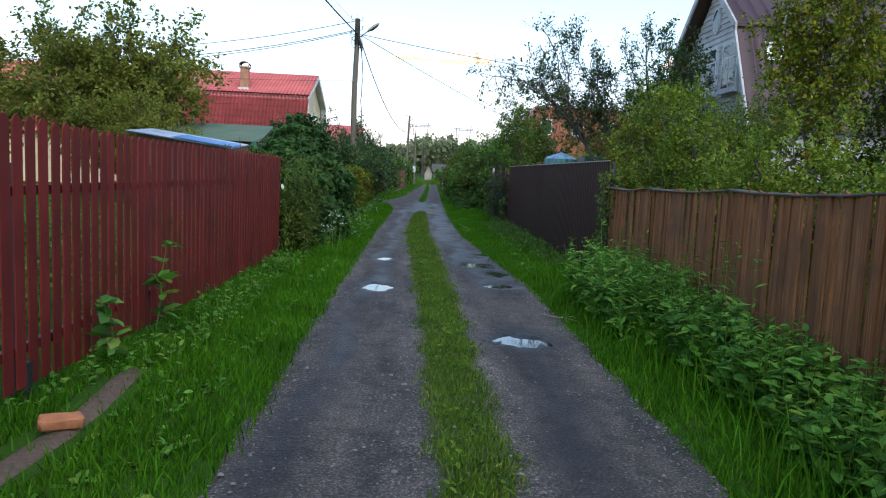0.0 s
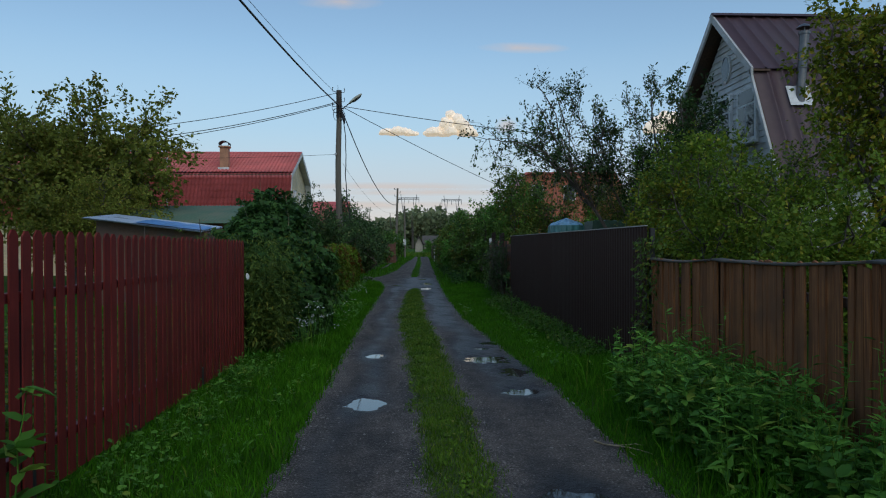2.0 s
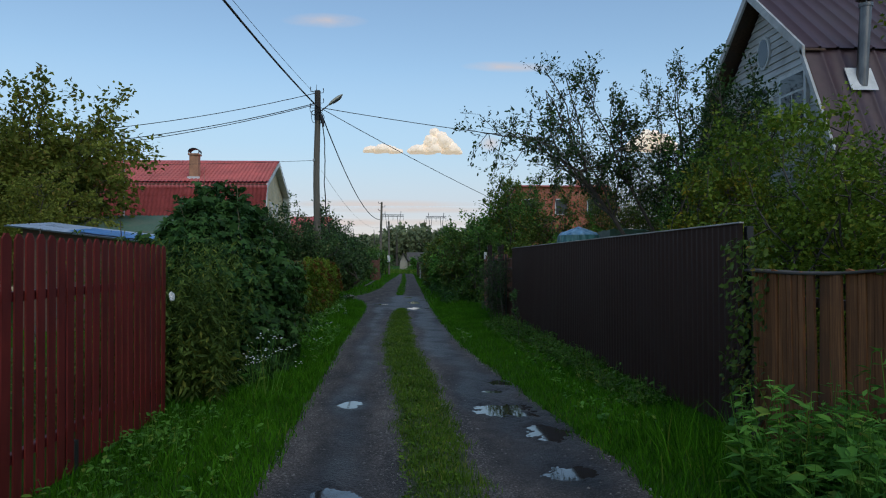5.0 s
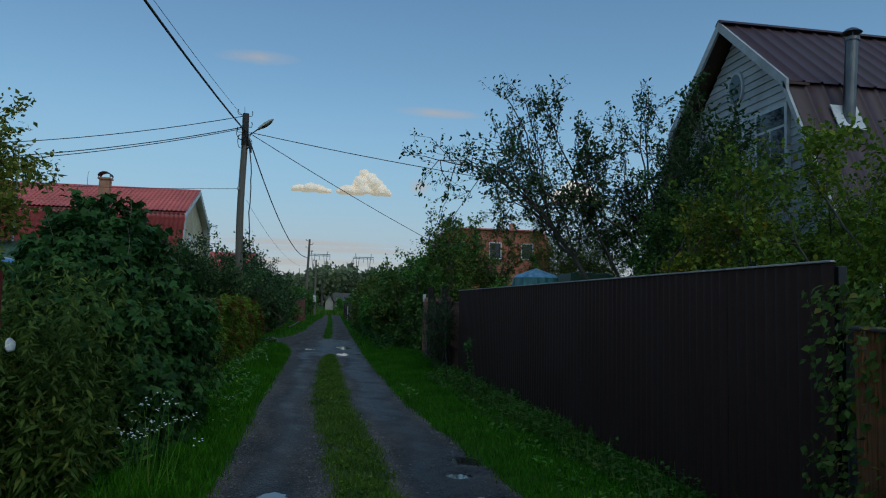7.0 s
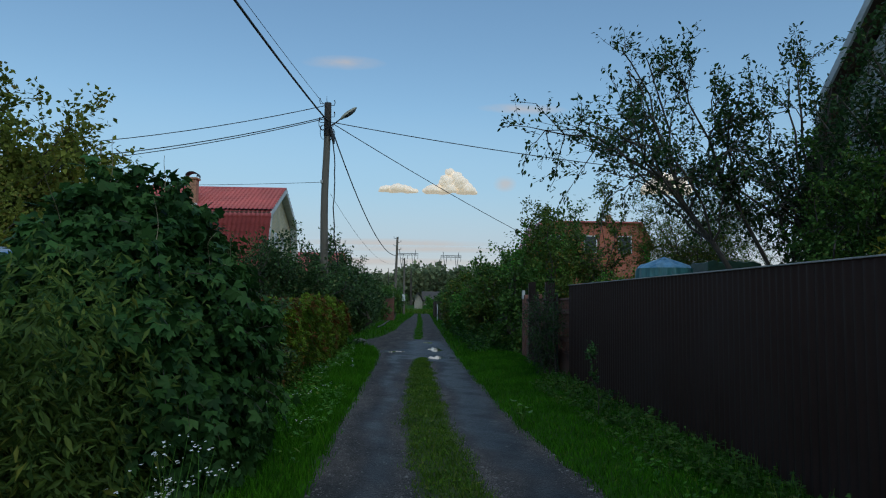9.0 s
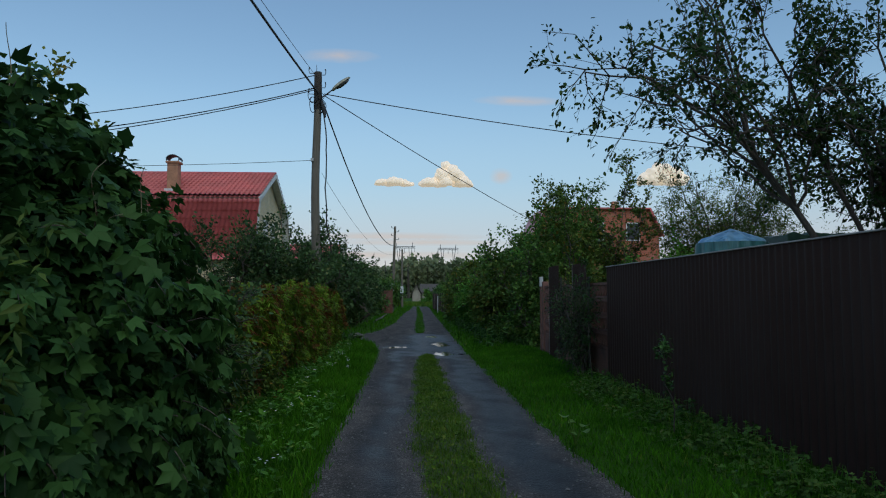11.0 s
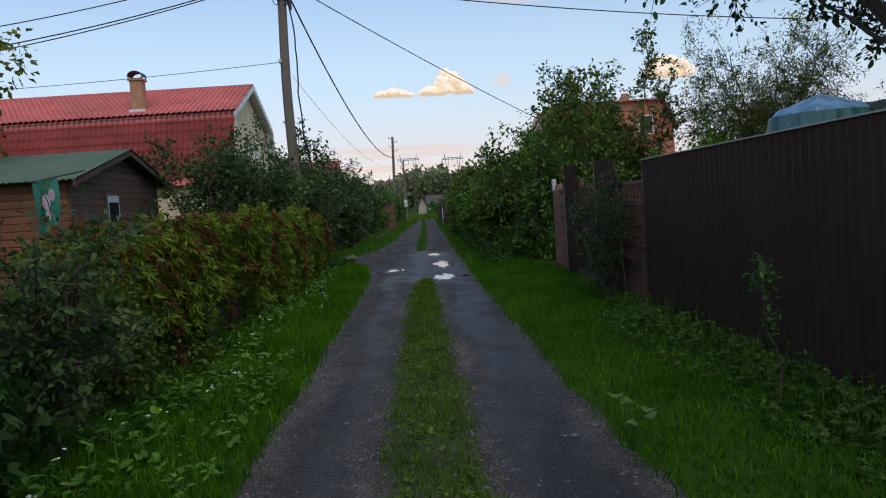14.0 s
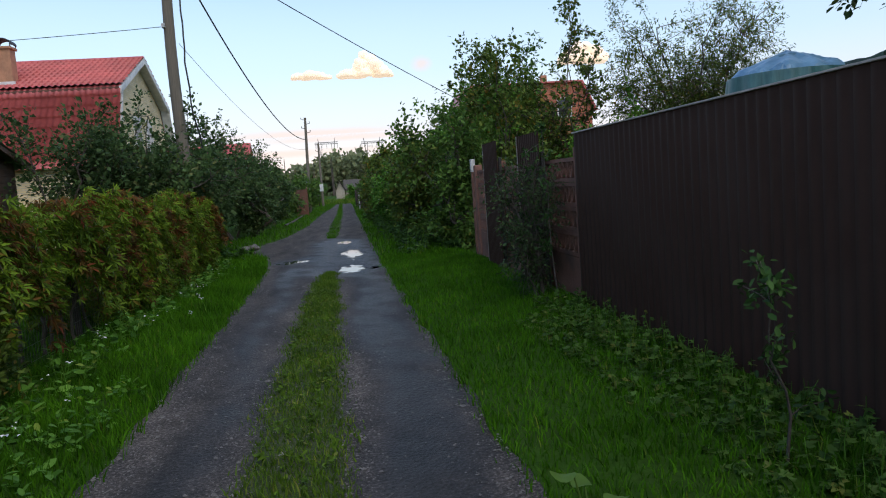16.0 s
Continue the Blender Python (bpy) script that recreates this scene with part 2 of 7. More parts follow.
M_SHRUB = leaf_mat("shrub_leaves", (0.07, 0.135, 0.016), (0.15, 0.225, 0.026), (0.28, 0.28, 0.035), 0.12, 0.5, 0.32, 0.5)
M_YELLOW = leaf_mat("yellowing_leaves", (0.09, 0.13, 0.015), (0.2, 0.24, 0.025), (0.36, 0.27, 0.03), 0.2, 0.5, 0.32, 0.8)
M_GARDEN = leaf_mat("garden_leaves", (0.045, 0.085, 0.018), (0.1, 0.155, 0.03), (0.2, 0.15, 0.03), 0.12, 0.5, 0.28, 0.35)
# lighter copy of the apple greens, without the backlit darkening
M_FRUIT = leaf_mat("fruit_tree_leaves", (0.034, 0.068, 0.025), (0.07, 0.125, 0.043), (0.14, 0.16, 0.06), 0.08, 0.45, 0.28, 0.7)
M_BUSH = leaf_mat("bush_leaves", (0.042, 0.095, 0.022), (0.09, 0.175, 0.036), (0.17, 0.21, 0.05), 0.1, 0.45, 0.3, 0.9)
M_OLIVE = leaf_mat("olive_leaves", (0.1, 0.13, 0.025), (0.2, 0.225, 0.042), (0.26, 0.2, 0.05), 0.12, 0.5, 0.42, 0.4)
# these greens are paled to put distance haze into the leaf colour
M_FAR = leaf_mat("hazed_far_leaves", (0.13, 0.16, 0.085), (0.2, 0.235, 0.13), (0.25, 0.24, 0.14), 0.1, 0.6, 0.3, 0.05)
M_BARK = stuff_mat("bark", (0.05, 0.04, 0.032), (0.13, 0.11, 0.09), 60, 5, 0.9, 0.6, 0.01)
M_PETAL = stuff_mat("white_petals", (0.7, 0.7, 0.68), (0.85, 0.85, 0.8), 90, 10, 0.6, 0.0)
M_RED = stuff_mat("red_paint", (0.125, 0.0125, 0.009), (0.18, 0.02, 0.014), 30, 2.5, 0.68, 0.25, 0.002, stretch=(1, 1, 0.15), vary=0.16, spec=0.25)
M_REDRAIL = stuff_mat("dark_red_paint", (0.1, 0.012, 0.014), (0.15, 0.02, 0.02), 30, 3, 0.5, 0.2, 0.002)
M_BLACK = stuff_mat("black_steel", (0.012, 0.012, 0.013), (0.03, 0.028, 0.028), 50, 5, 0.55, 0.2, 0.001)
M_BOARD = stuff_mat("weathered_boards", (0.09, 0.033, 0.013), (0.38, 0.155, 0.056), 26, 1.6, 0.85, 0.6, 0.004, stretch=(3, 3, 0.07), c3=(0.15, 0.068, 0.032), vary=0.22, spread=0.2, spec=0.25)
M_RAILWOOD = stuff_mat("grey_rail_wood", (0.055, 0.046, 0.038), (0.14, 0.12, 0.1), 25, 3, 0.85, 0.5, 0.004, stretch=(1, 0.1, 1))
M_BROWN = stuff_mat("brown_coated_steel", (0.04, 0.02, 0.0145), (0.053, 0.027, 0.02), 8, 0.8, 0.6, 0.05, 0.001, c3=(0.054, 0.031, 0.024), spec=0.15)
M_EDGE = stuff_mat("cut_steel_edge", (0.3, 0.27, 0.25), (0.5, 0.46, 0.42), 30, 3, 0.6, 0.2, 0.001)
M_CONC = stuff_mat("painted_concrete", (0.19, 0.085, 0.06), (0.3, 0.145, 0.105), 40, 3, 0.85, 0.4, 0.004, c3=(0.15, 0.085, 0.068))
M_GREYPOST = stuff_mat("pale_post", (0.45, 0.45, 0.44), (0.62, 0.62, 0.6), 30, 4, 0.7, 0.2, 0.002)
M_POLE = stuff_mat("weathered_pole_wood", (0.085, 0.072, 0.055), (0.22, 0.19, 0.145), 22, 2, 0.85, 0.5, 0.006, stretch=(3, 3, 0.08), c3=(0.15, 0.13, 0.1))
M_DARKTOP = stuff_mat("tarred_wood", (0.02, 0.016, 0.013), (0.05, 0.04, 0.03), 25, 3, 0.8, 0.4, 0.005)
M_WIRE = stuff_mat("black_cable", (0.012, 0.012, 0.014), (0.02, 0.02, 0.022), 40, 4, 0.6, 0.0)
M_LAMP = stuff_mat("lamp_housing", (0.35, 0.34, 0.26), (0.45, 0.43, 0.33), 40, 5, 0.5, 0.1, 0.001)
M_LAMPDARK = stuff_mat("lamp_underside", (0.05, 0.05, 0.05), (0.1, 0.1, 0.1), 40, 5, 0.3, 0.0)
M_TILE = stuff_mat("red_metal_tile", (0.52, 0.1, 0.095), (0.62, 0.135, 0.125), 12, 0.7, 0.42, 0.05, 0.002)
M_WHITE = stuff_mat("white_trim", (0.66, 0.66, 0.64), (0.78, 0.77, 0.74), 40, 3, 0.6, 0.1, 0.001)
M_CHIM = stuff_mat("chimney_brick", (0.42, 0.2, 0.11), (0.52, 0.27, 0.16), 40, 4, 0.85, 0.4, 0.004)
M_SIDING = stuff_mat("grey_siding", (0.46, 0.46, 0.45), (0.6, 0.6, 0.58), 25, 1.5, 0.75, 0.3, 0.003, stretch=(1, 0.15, 1), c3=(0.4, 0.39, 0.37), vary=0.1)
M_MAROON = stuff_mat("maroon_roof_sheet", (0.052, 0.026, 0.03), (0.074, 0.036, 0.042), 6, 0.6, 0.55, 0.05, 0.002, c3=(0.064, 0.04, 0.042))
M_SHEDDARK = stuff_mat("dark_shed_boards", (0.055, 0.032, 0.02), (0.17, 0.09, 0.052), 20, 2, 0.8, 0.5, 0.004, stretch=(1, 0.1, 2), c3=(0.09, 0.065, 0.055), vary=0.25)
M_SHEDWARM = stuff_mat("orange_stained_logs", (0.16, 0.06, 0.03), (0.28, 0.11, 0.05), 20, 2, 0.7, 0.4, 0.004, stretch=(0.1, 1, 2), vary=0.12)
M_GREENROOF = stuff_mat("green_corrugated_roof", (0.06, 0.115, 0.075), (0.1, 0.165, 0.11), 10, 1, 0.7, 0.15, 0.002, c3=(0.14, 0.16, 0.11))
# the sky's blue-white reflection is painted into this base colour
M_ZINC = stuff_mat("sky_tinted_zinc", (0.42, 0.5, 0.6), (0.56, 0.63, 0.71), 15, 1.2, 0.3, 0.1, 0.002)
M_STEEL = stuff_mat("stainless_pipe", (0.12, 0.11, 0.105), (0.2, 0.19, 0.18), 20, 3, 0.35, 0.1, 0.001, metal=0.8, stretch=(4, 4, 0.3))
M_TANK = stuff_mat("blue_plastic", (0.06, 0.2, 0.26), (0.12, 0.32, 0.38), 12, 2, 0.35, 0.1, 0.002)
M_FILM = stuff_mat("pale_blue_film", (0.1, 0.3, 0.5), (0.3, 0.52, 0.7), 6, 3, 0.3, 0.5, 0.01)
M_SKIRT = stuff_mat("green_film_skirt", (0.03, 0.12, 0.12), (0.1, 0.27, 0.27), 9, 3, 0.35, 0.3, 0.006, stretch=(3, 3, 0.3))
M_TARP = stuff_mat("dark_green_tarpaulin", (0.015, 0.05, 0.03), (0.04, 0.1, 0.06), 14, 3, 0.5, 0.4, 0.01)
M_SOIL = stuff_mat("bare_soil", (0.07, 0.045, 0.03), (0.16, 0.11, 0.075), 30, 3, 0.95, 0.6, 0.01)
M_CLAY = stuff_mat("orange_clay", (0.38, 0.14, 0.06), (0.5, 0.2, 0.09), 30, 6, 0.9, 0.5, 0.005)
M_BAG = stuff_mat("white_plastic", (0.75, 0.72, 0.66), (0.85, 0.83, 0.78), 20, 5, 0.4, 0.3, 0.004)
M_STONE = stuff_mat("road_pebbles", (0.075, 0.07, 0.064), (0.29, 0.275, 0.255), 25, 8, 0.85, 0.3, 0.002)
M_PYLON = stuff_mat("pylon_steel", (0.09, 0.095, 0.11), (0.15, 0.155, 0.17), 2, 0.3, 0.7, 0.0)
M_MESH = stuff_mat("wire_mesh", (0.1, 0.12, 0.1), (0.16, 0.18, 0.15), 20, 3, 0.5, 0.0, metal=0.5)
M_STALK = stuff_mat("dry_stalks", (0.2, 0.17, 0.1), (0.36, 0.3, 0.2), 30, 5, 0.8, 0.0)
M_FABRIC = stuff_mat("green_banner_cloth", (0.02, 0.22, 0.14), (0.04, 0.3, 0.2), 10, 2, 0.7, 0.1, 0.003)
M_PINK = stuff_mat("pink_print", (0.7, 0.4, 0.45), (0.8, 0.62, 0.6), 10, 4, 0.7, 0.0)
M_BLUEPLASTIC = stuff_mat("blue_sheet", (0.05, 0.16, 0.4), (0.12, 0.3, 0.6), 8, 3, 0.4, 0.3, 0.005)
M_TAN = stuff_mat("faded_render", (0.3, 0.26, 0.2), (0.45, 0.4, 0.32), 6, 0.8, 0.85, 0.2, 0.004)
M_RUST = stuff_mat("rusty_steel", (0.09, 0.04, 0.028), (0.2, 0.09, 0.06), 25, 4, 0.85, 0.4, 0.003)


def glass_mat():
    m, nn, ll, p = nodes_of("window_glass")
    p.inputs["Base Color"].default_value = (0.02, 0.024, 0.03, 1)
    p.inputs["Roughness"].default_value = 0.06
    n = noise_node(nn, ll, 1.2, 2)
    bumped(nn, ll, p, n, 0.05, 0.01)
    return m


M_GLASS = glass_mat()


def water_mat():
    m, nn, ll, p = nodes_of("puddle_water")
    p.inputs["Base Color"].default_value = (0.02, 0.019, 0.018, 1)
    p.inputs["Roughness"].default_value = 0.04
    p.inputs["IOR"].default_value = 1.45
    p.inputs["Specular IOR Level"].default_value = 1.0
    bumped(nn, ll, p, noise_node(nn, ll, 18, 2), 0.04, 0.002)
    return m


M_WATER = water_mat()


def brick_mat(name, c1, c2, mortar):
    m, nn, ll, p = nodes_of(name)
    tc = nn.new("ShaderNodeNewGeometry")
    sep, comb = nn.new("ShaderNodeSeparateXYZ"), nn.new("ShaderNodeCombineXYZ")
    ll.new(tc.outputs["Position"], sep.inputs[0])
    add = nn.new("ShaderNodeMath")
    ll.new(sep.outputs[0], add.inputs[0])
    ll.new(sep.outputs[1], add.inputs[1])
    ll.new(add.outputs[0], comb.inputs[0])
    ll.new(sep.outputs[2], comb.inputs[1])
    b = nn.new("ShaderNodeTexBrick")
    b.inputs["Color1"].default_value, b.inputs["Color2"].default_value, b.inputs["Mortar"].default_value = (*c1, 1), (*c2, 1), (*mortar, 1)
    b.inputs["Scale"].default_value, b.inputs["Brick Width"].default_value, b.inputs["Row Height"].default_value = 1.0, 0.26, 0.077
    b.inputs["Mortar Size"].default_value = 0.006
    ll.new(comb.outputs[0], b.inputs["Vector"])
    col = mix_colour(nn, ll, 1.0, b.outputs[0], ramp(nn, ll, noise_node(nn, ll, 1.5), [(0.3, (0.8, 0.8, 0.8)), (0.7, (1.1, 1.1, 1.1))]), "MULTIPLY")
    ll.new(col, p.inputs["Base Color"])
    p.inputs["Roughness"].default_value = 0.85
    bumped(nn, ll, p, b.outputs[1], -0.5, 0.006)
    return m


M_YBRICK = brick_mat("yellow_brick", (0.72, 0.56, 0.3), (0.8, 0.66, 0.4), (0.5, 0.45, 0.38))
M_OBRICK = brick_mat("orange_brick", (0.4, 0.105, 0.05), (0.48, 0.14, 0.07), (0.32, 0.22, 0.18))


def road_mat():
    m, nn, ll, p = nodes_of("gravel_track")
    fine = noise_node(nn, ll, 55, 6, 0.75)
    mid = noise_node(nn, ll, 6, 4, 0.6)
    lane = noise_node(nn, ll, 1.6, 3, 0.6, (1.6, 0.35, 1))
    vor = nn.new("ShaderNodeTexVoronoi")
    geo = nn.new("ShaderNodeNewGeometry")
    vor.inputs["Scale"].default_value = 38
    ll.new(geo.outputs["Position"], vor.inputs["Vector"])
    col = ramp(nn, ll, fine, [(0.3, (0.025, 0.024, 0.022)), (0.52, (0.066, 0.062, 0.058)), (0.7, (0.23, 0.212, 0.2))])
    col = mix_colour(nn, ll, 1.0, col, ramp(nn, ll, mid, [(0.3, (0.62, 0.62, 0.62)), (0.7, (1.2, 1.17, 1.15))]), "MULTIPLY")
    col = mix_colour(nn, ll, 1.0, col, ramp(nn, ll, lane, [(0.36, (0.6, 0.62, 0.65)), (0.64, (1.3, 1.24, 1.2))]), "MULTIPLY")
    dry = nn.new("ShaderNodeAttribute")
    dry.attribute_name = "wet"
    wet = ramp(nn, ll, dry.outputs["Fac"], [(0.1, (0, 0, 0)), (0.8, (1, 1, 1))])
    col = mix_colour(nn, ll, wet, col, mix_colour(nn, ll, 1.0, col, (0.42, 0.41, 0.42), "MULTIPLY"))
    lo = nn.new("ShaderNodeAttribute")
    lo.attribute_name = "loose"
    grit = ramp(nn, ll, noise_node(nn, ll, 62, 4, 0.8), [(0.45, (0.75, 0.75, 0.75)), (0.6, (2.3, 2.28, 2.25))])
    col = mix_colour(nn, ll, lo.outputs["Fac"], col, mix_colour(nn, ll, 1.0, col, grit, "MULTIPLY"))
    turf = nn.new("ShaderNodeAttribute")
    turf.attribute_name = "turf"
    moss = ramp(nn, ll, fine, [(0.35, (0.03, 0.045, 0.012)), (0.65, (0.06, 0.1, 0.02))])
    col = mix_colour(nn, ll, turf.outputs["Fac"], col, moss)
    ll.new(col, p.inputs["Base Color"])
    rr = nn.new("ShaderNodeMapRange")
    rr.inputs[3].default_value, rr.inputs[4].default_value = 0.88, 0.45
    ll.new(wet, rr.inputs[0])
    ll.new(rr.outputs[0], p.inputs["Roughness"])
    p.inputs["Specular IOR Level"].default_value = 0.28
    hm = mix_colour(nn, ll, 0.5, fine, vor.outputs["Distance"])
    bumped(nn, ll, p, hm, 0.8, 0.016)
    return m


M_ROAD = road_mat()
M_GROUND = stuff_mat("grassy_soil", (0.022, 0.058, 0.008), (0.045, 0.11, 0.014), 25, 1.2, 0.98, 0.6, 0.015, c3=(0.035, 0.07, 0.014), spec=0.04)

# ---- ground, road, puddles ----
EDGE_Y = [-8, 3.4, 10, 14.6, 18, 26, 29, 32.5, 34, 36.5, 39.5, 46, 60, 83, 140]
EDGE_L = [-1.0, -1.0, -1.07, -1.1, -1.13, -1.08, -1.12, -1.42, -1.9, -1.9, -1.4, -0.95, -0.6, 0.3, 0.8]
EDGE_R = [1.62, 1.63, 1.6, 1.31, 1.08, 1.06, 1.1, 1.13, 1.15, 1.18, 1.22, 1.32, 1.55, 2.0, 2.3]
STRIP_Y = [-8, 3.4, 9, 14.6, 17.8, 21, 26.4, 28.2, 36, 38, 60, 100]
STRIP_L = [0.14, 0.14, 0.02, -0.17, -0.3, -0.27, -0.12, 0.1, 0.1, -0.05, 0.4, 1.0]
STRIP_R = [0.52, 0.5, 0.44, 0.34, 0.2, 0.2, 0.18, 0.1, 0.1, 0.3, 0.75, 1.2]
# puddles: x, y, half length across, half length along, how broken up by grit
PUDDLES = [(-0.545, 9.68, 0.2, 0.28, 0.35), (1.18, 10.12, 0.24, 0.22, 0.12), (1.25, 11.33, 0.23, 0.36, 0.8), (1.07, 12.38, 0.33, 0.34, 0.8), (1.22, 14.0, 0.2, 0.32, 0.7), (-0.6, 12.81, 0.14, 0.2, 0.2),
           (1.05, 13.44, 0.15, 0.13, 0.2), (1.02, 6.8, 0.3, 0.2, 0.8), (0.36, 28.5, 0.38, 0.75, 0.6), (0.28, 35.3, 0.36, 0.85, 0.3), (0.55, 31.7, 0.34, 1.1, 1.1), (-0.7, 30.7, 0.34, 0.4, 1.1), (0.93, 28.4, 0.11, 0.18, 0.4)]
WATER_Z = -0.022


def bumps(x, y, s):
    """Smooth pseudo-noise from sines, about -1 to 1."""
    return (np.sin(x * 1.7 * s + 1.3 * np.sin(y * 1.1 * s)) + np.sin(y * 2.3 * s + 1.7 * np.sin(x * 1.9 * s + 0.7)) + np.sin((x + y) * 3.1 * s + 0.4)) / 3


def height(x, y):
    """The ground's height: two wheel tracks, a crown between, raised verges, basins under the puddles."""
    l, r = np.interp(y, EDGE_Y, EDGE_L), np.interp(y, EDGE_Y, EDGE_R)
    mid = (np.interp(y, STRIP_Y, STRIP_L) + np.interp(y, STRIP_Y, STRIP_R)) / 2
    z = 0.02 * np.exp(-((x - mid) / 0.25) ** 2)
    z -= 0.006 * np.exp(-((x - (mid + l) / 2) / 0.3) ** 2) + 0.006 * np.exp(-((x - (mid + r) / 2) / 0.3) ** 2)
    z += 0.05 * np.clip((l - x) / 0.5, 0, 1) + 0.05 * np.clip((x - r) / 0.5, 0, 1)
    z += 0.006 * bumps(x, y, 1.5) + 0.003 * bumps(x, y, 6.0)
    for px, py, a, b, rough in PUDDLES:
        d = ((x - px) / a) ** 2 + ((y - py) / b) ** 2
        near = np.exp(-d * 0.35)
        z -= 0.041 * np.exp(-d * 0.9) - near * (0.65 + 0.9 * rough) * (0.008 * bumps(x, y, 4.5) + 0.008 * bumps(x + 2, y, 11.0) + 0.009 * bumps(x * 0.8, y + 5, 24.0))
    return z


def wetness(x, y):
    w = np.zeros_like(x)
    for px, py, a, b, _ in PUDDLES:
        w += 1.0 * np.exp(-(((x - px) / (a * 1.6)) ** 2 + ((y - py) / (b * 1.7)) ** 2))
    # wet wheel tracks
    for cx, y0, y1, wd in ((0.98, 5.9, 8.2, 0.3), (1.0, 2.0, 7.0, 0.2), (1.1, 9.0, 15.0, 0.33), (-0.72, 0.0, 9.0, 0.17), (-0.6, 8.0, 30.0, 0.2), (0.85, 12.0, 28.0, 0.22), (0.3, 26.5, 37.0, 0.9), (0.55, 15, 27, 0.2)):
        on = np.clip((y - y0) / 1.5, 0, 1) * np.clip((y1 - y) / 1.5, 0, 1)
        w += 0.8 * on * np.exp(-((x - cx - 0.08 * np.sin(y * 1.3)) / wd) ** 2)
    return np.clip(w * (0.85 + 0.3 * bumps(x, y, 2.5)), 0, 1)


def grid(name, xs, ys, zfun):
    X, Y = np.meshgrid(xs, ys, indexing="ij")
    Z = zfun(X, Y)
    n, k = len(xs), len(ys)
    i, j = np.meshgrid(np.arange(n - 1), np.arange(k - 1), indexing="ij")
    q = np.stack([i * k + j, (i + 1) * k + j, (i + 1) * k + j + 1, i * k + j + 1], -1).reshape(-1, 4)
    return mesh_of(name, np.stack([X, Y, Z], -1).reshape(-1, 3), q, True)


def ground_z(x, y):
    l, r = np.interp(y, EDGE_Y, EDGE_L), np.interp(y, EDGE_Y, EDGE_R)
    inside = np.clip((x - l + 0.02) / 0.12, 0, 1) * np.clip((r + 0.02 - x) / 0.12, 0, 1) * ((y > -8) & (y < 91))
    near = (np.abs(x) < 8) & (y < 140)
    return np.where(near, height(x, y), 0.05) - 0.09 * inside


gx = np.unique(np.concatenate([np.linspace(-4, 4, 101), np.linspace(-30, 30, 31), np.linspace(-2500, 2500, 21)]))
gy = np.unique(np.concatenate([np.linspace(-8, 45, 266), np.linspace(45, 140, 60), np.linspace(-300, 3400, 38)]))
link("ground", grid("ground", gx, gy, ground_z), M_GROUND, None, "grassy soil of the lane's verges and gardens", "ground", kind="structure")


def road():
    ys = np.unique(np.concatenate([np.arange(-8, 5, 0.1), np.arange(5, 15, 0.035), np.arange(15, 40, 0.06), np.arange(40, 92, 0.4)]))
    us = np.linspace(0, 1, 76)
    U, Y = np.meshgrid(us, ys, indexing="ij")
    l = np.interp(ys, EDGE_Y, EDGE_L) + 0.07 * bumps(ys * 0 + 3.0, ys, 1.9) - 0.06
    r = np.interp(ys, EDGE_Y, EDGE_R) + 0.07 * bumps(ys * 0 + 9.0, ys, 1.7) + 0.06
    X = l[None, :] + (r - l)[None, :] * U
    Z = height(X, Y) + 0.002
    Z -= 0.05 * np.clip((0.03 - U) / 0.03, 0, 1) + 0.05 * np.clip((U - 0.97) / 0.03, 0, 1)
    n, k = len(us), len(ys)
    i, j = np.meshgrid(np.arange(n - 1), np.arange(k - 1), indexing="ij")
    q = np.stack([i * k + j, (i + 1) * k + j, (i + 1) * k + j + 1, i * k + j + 1], -1).reshape(-1, 4)
    me = mesh_of("road", np.stack([X, Y, Z], -1).reshape(-1, 3), q, True)
    at = me.attributes.new("wet", "FLOAT", "POINT")
    at.data.foreach_set("value", wetness(X, Y).astype(np.float32).ravel())
    sl, sr = np.interp(ys, STRIP_Y, STRIP_L)[None, :], np.interp(ys, STRIP_Y, STRIP_R)[None, :]
    loose = np.exp(-((X - l - 0.12) / 0.16) ** 2) + np.exp(-((r - 0.12 - X) / 0.16) ** 2) + np.exp(-((X - sl + 0.14) / 0.13) ** 2) + np.exp(-((X - sr - 0.12) / 0.12) ** 2)
    loose += 0.55 * np.exp(-((X - (l + sl) / 2 - 0.1) / 0.12) ** 2)
    loose *= np.clip(0.6 + 0.6 * bumps(X, Y, 2.0), 0, 1)
    at = me.attributes.new("loose", "FLOAT", "POINT")
    at.data.foreach_set("value", np.clip(loose, 0, 1).astype(np.float32).ravel())
    turf = np.clip((X - sl + 0.05) / 0.12, 0, 1) * np.clip((sr + 0.05 - X) / 0.12, 0, 1) * np.clip((sr - sl) / 0.15, 0, 1)
    at = me.attributes.new("turf", "FLOAT", "POINT")
    at.data.foreach_set("value", np.clip(turf * (0.8 + 0.3 * bumps(X, Y, 5.0)), 0, 1).astype(np.float32).ravel())
    link("road", me, M_ROAD, None, "gravel and asphalt-grit lane with two wet wheel tracks", "road", kind="structure")


road()
for px, py, a, b, _ in PUDDLES:
    pile = Pile()
    t = np.linspace(0, 2 * np.pi, 40, endpoint=False)
    rr = 1.7 * (1 + 0.08 * np.sin(3 * t + px * 5))
    v = np.concatenate([[[px, py, WATER_Z]], np.stack([px + a * rr * np.cos(t), py + b * rr * np.sin(t), t * 0 + WATER_Z], 1)])
    pile.add(v, tris=[(0, 1 + i, 1 + (i + 1) % 40) for i in range(40)])
    link("puddle", pile.mesh("puddle"), M_WATER, None, "shallow rain puddle in a wheel track reflecting sky", "puddle", "puddles in the lane", "structure")


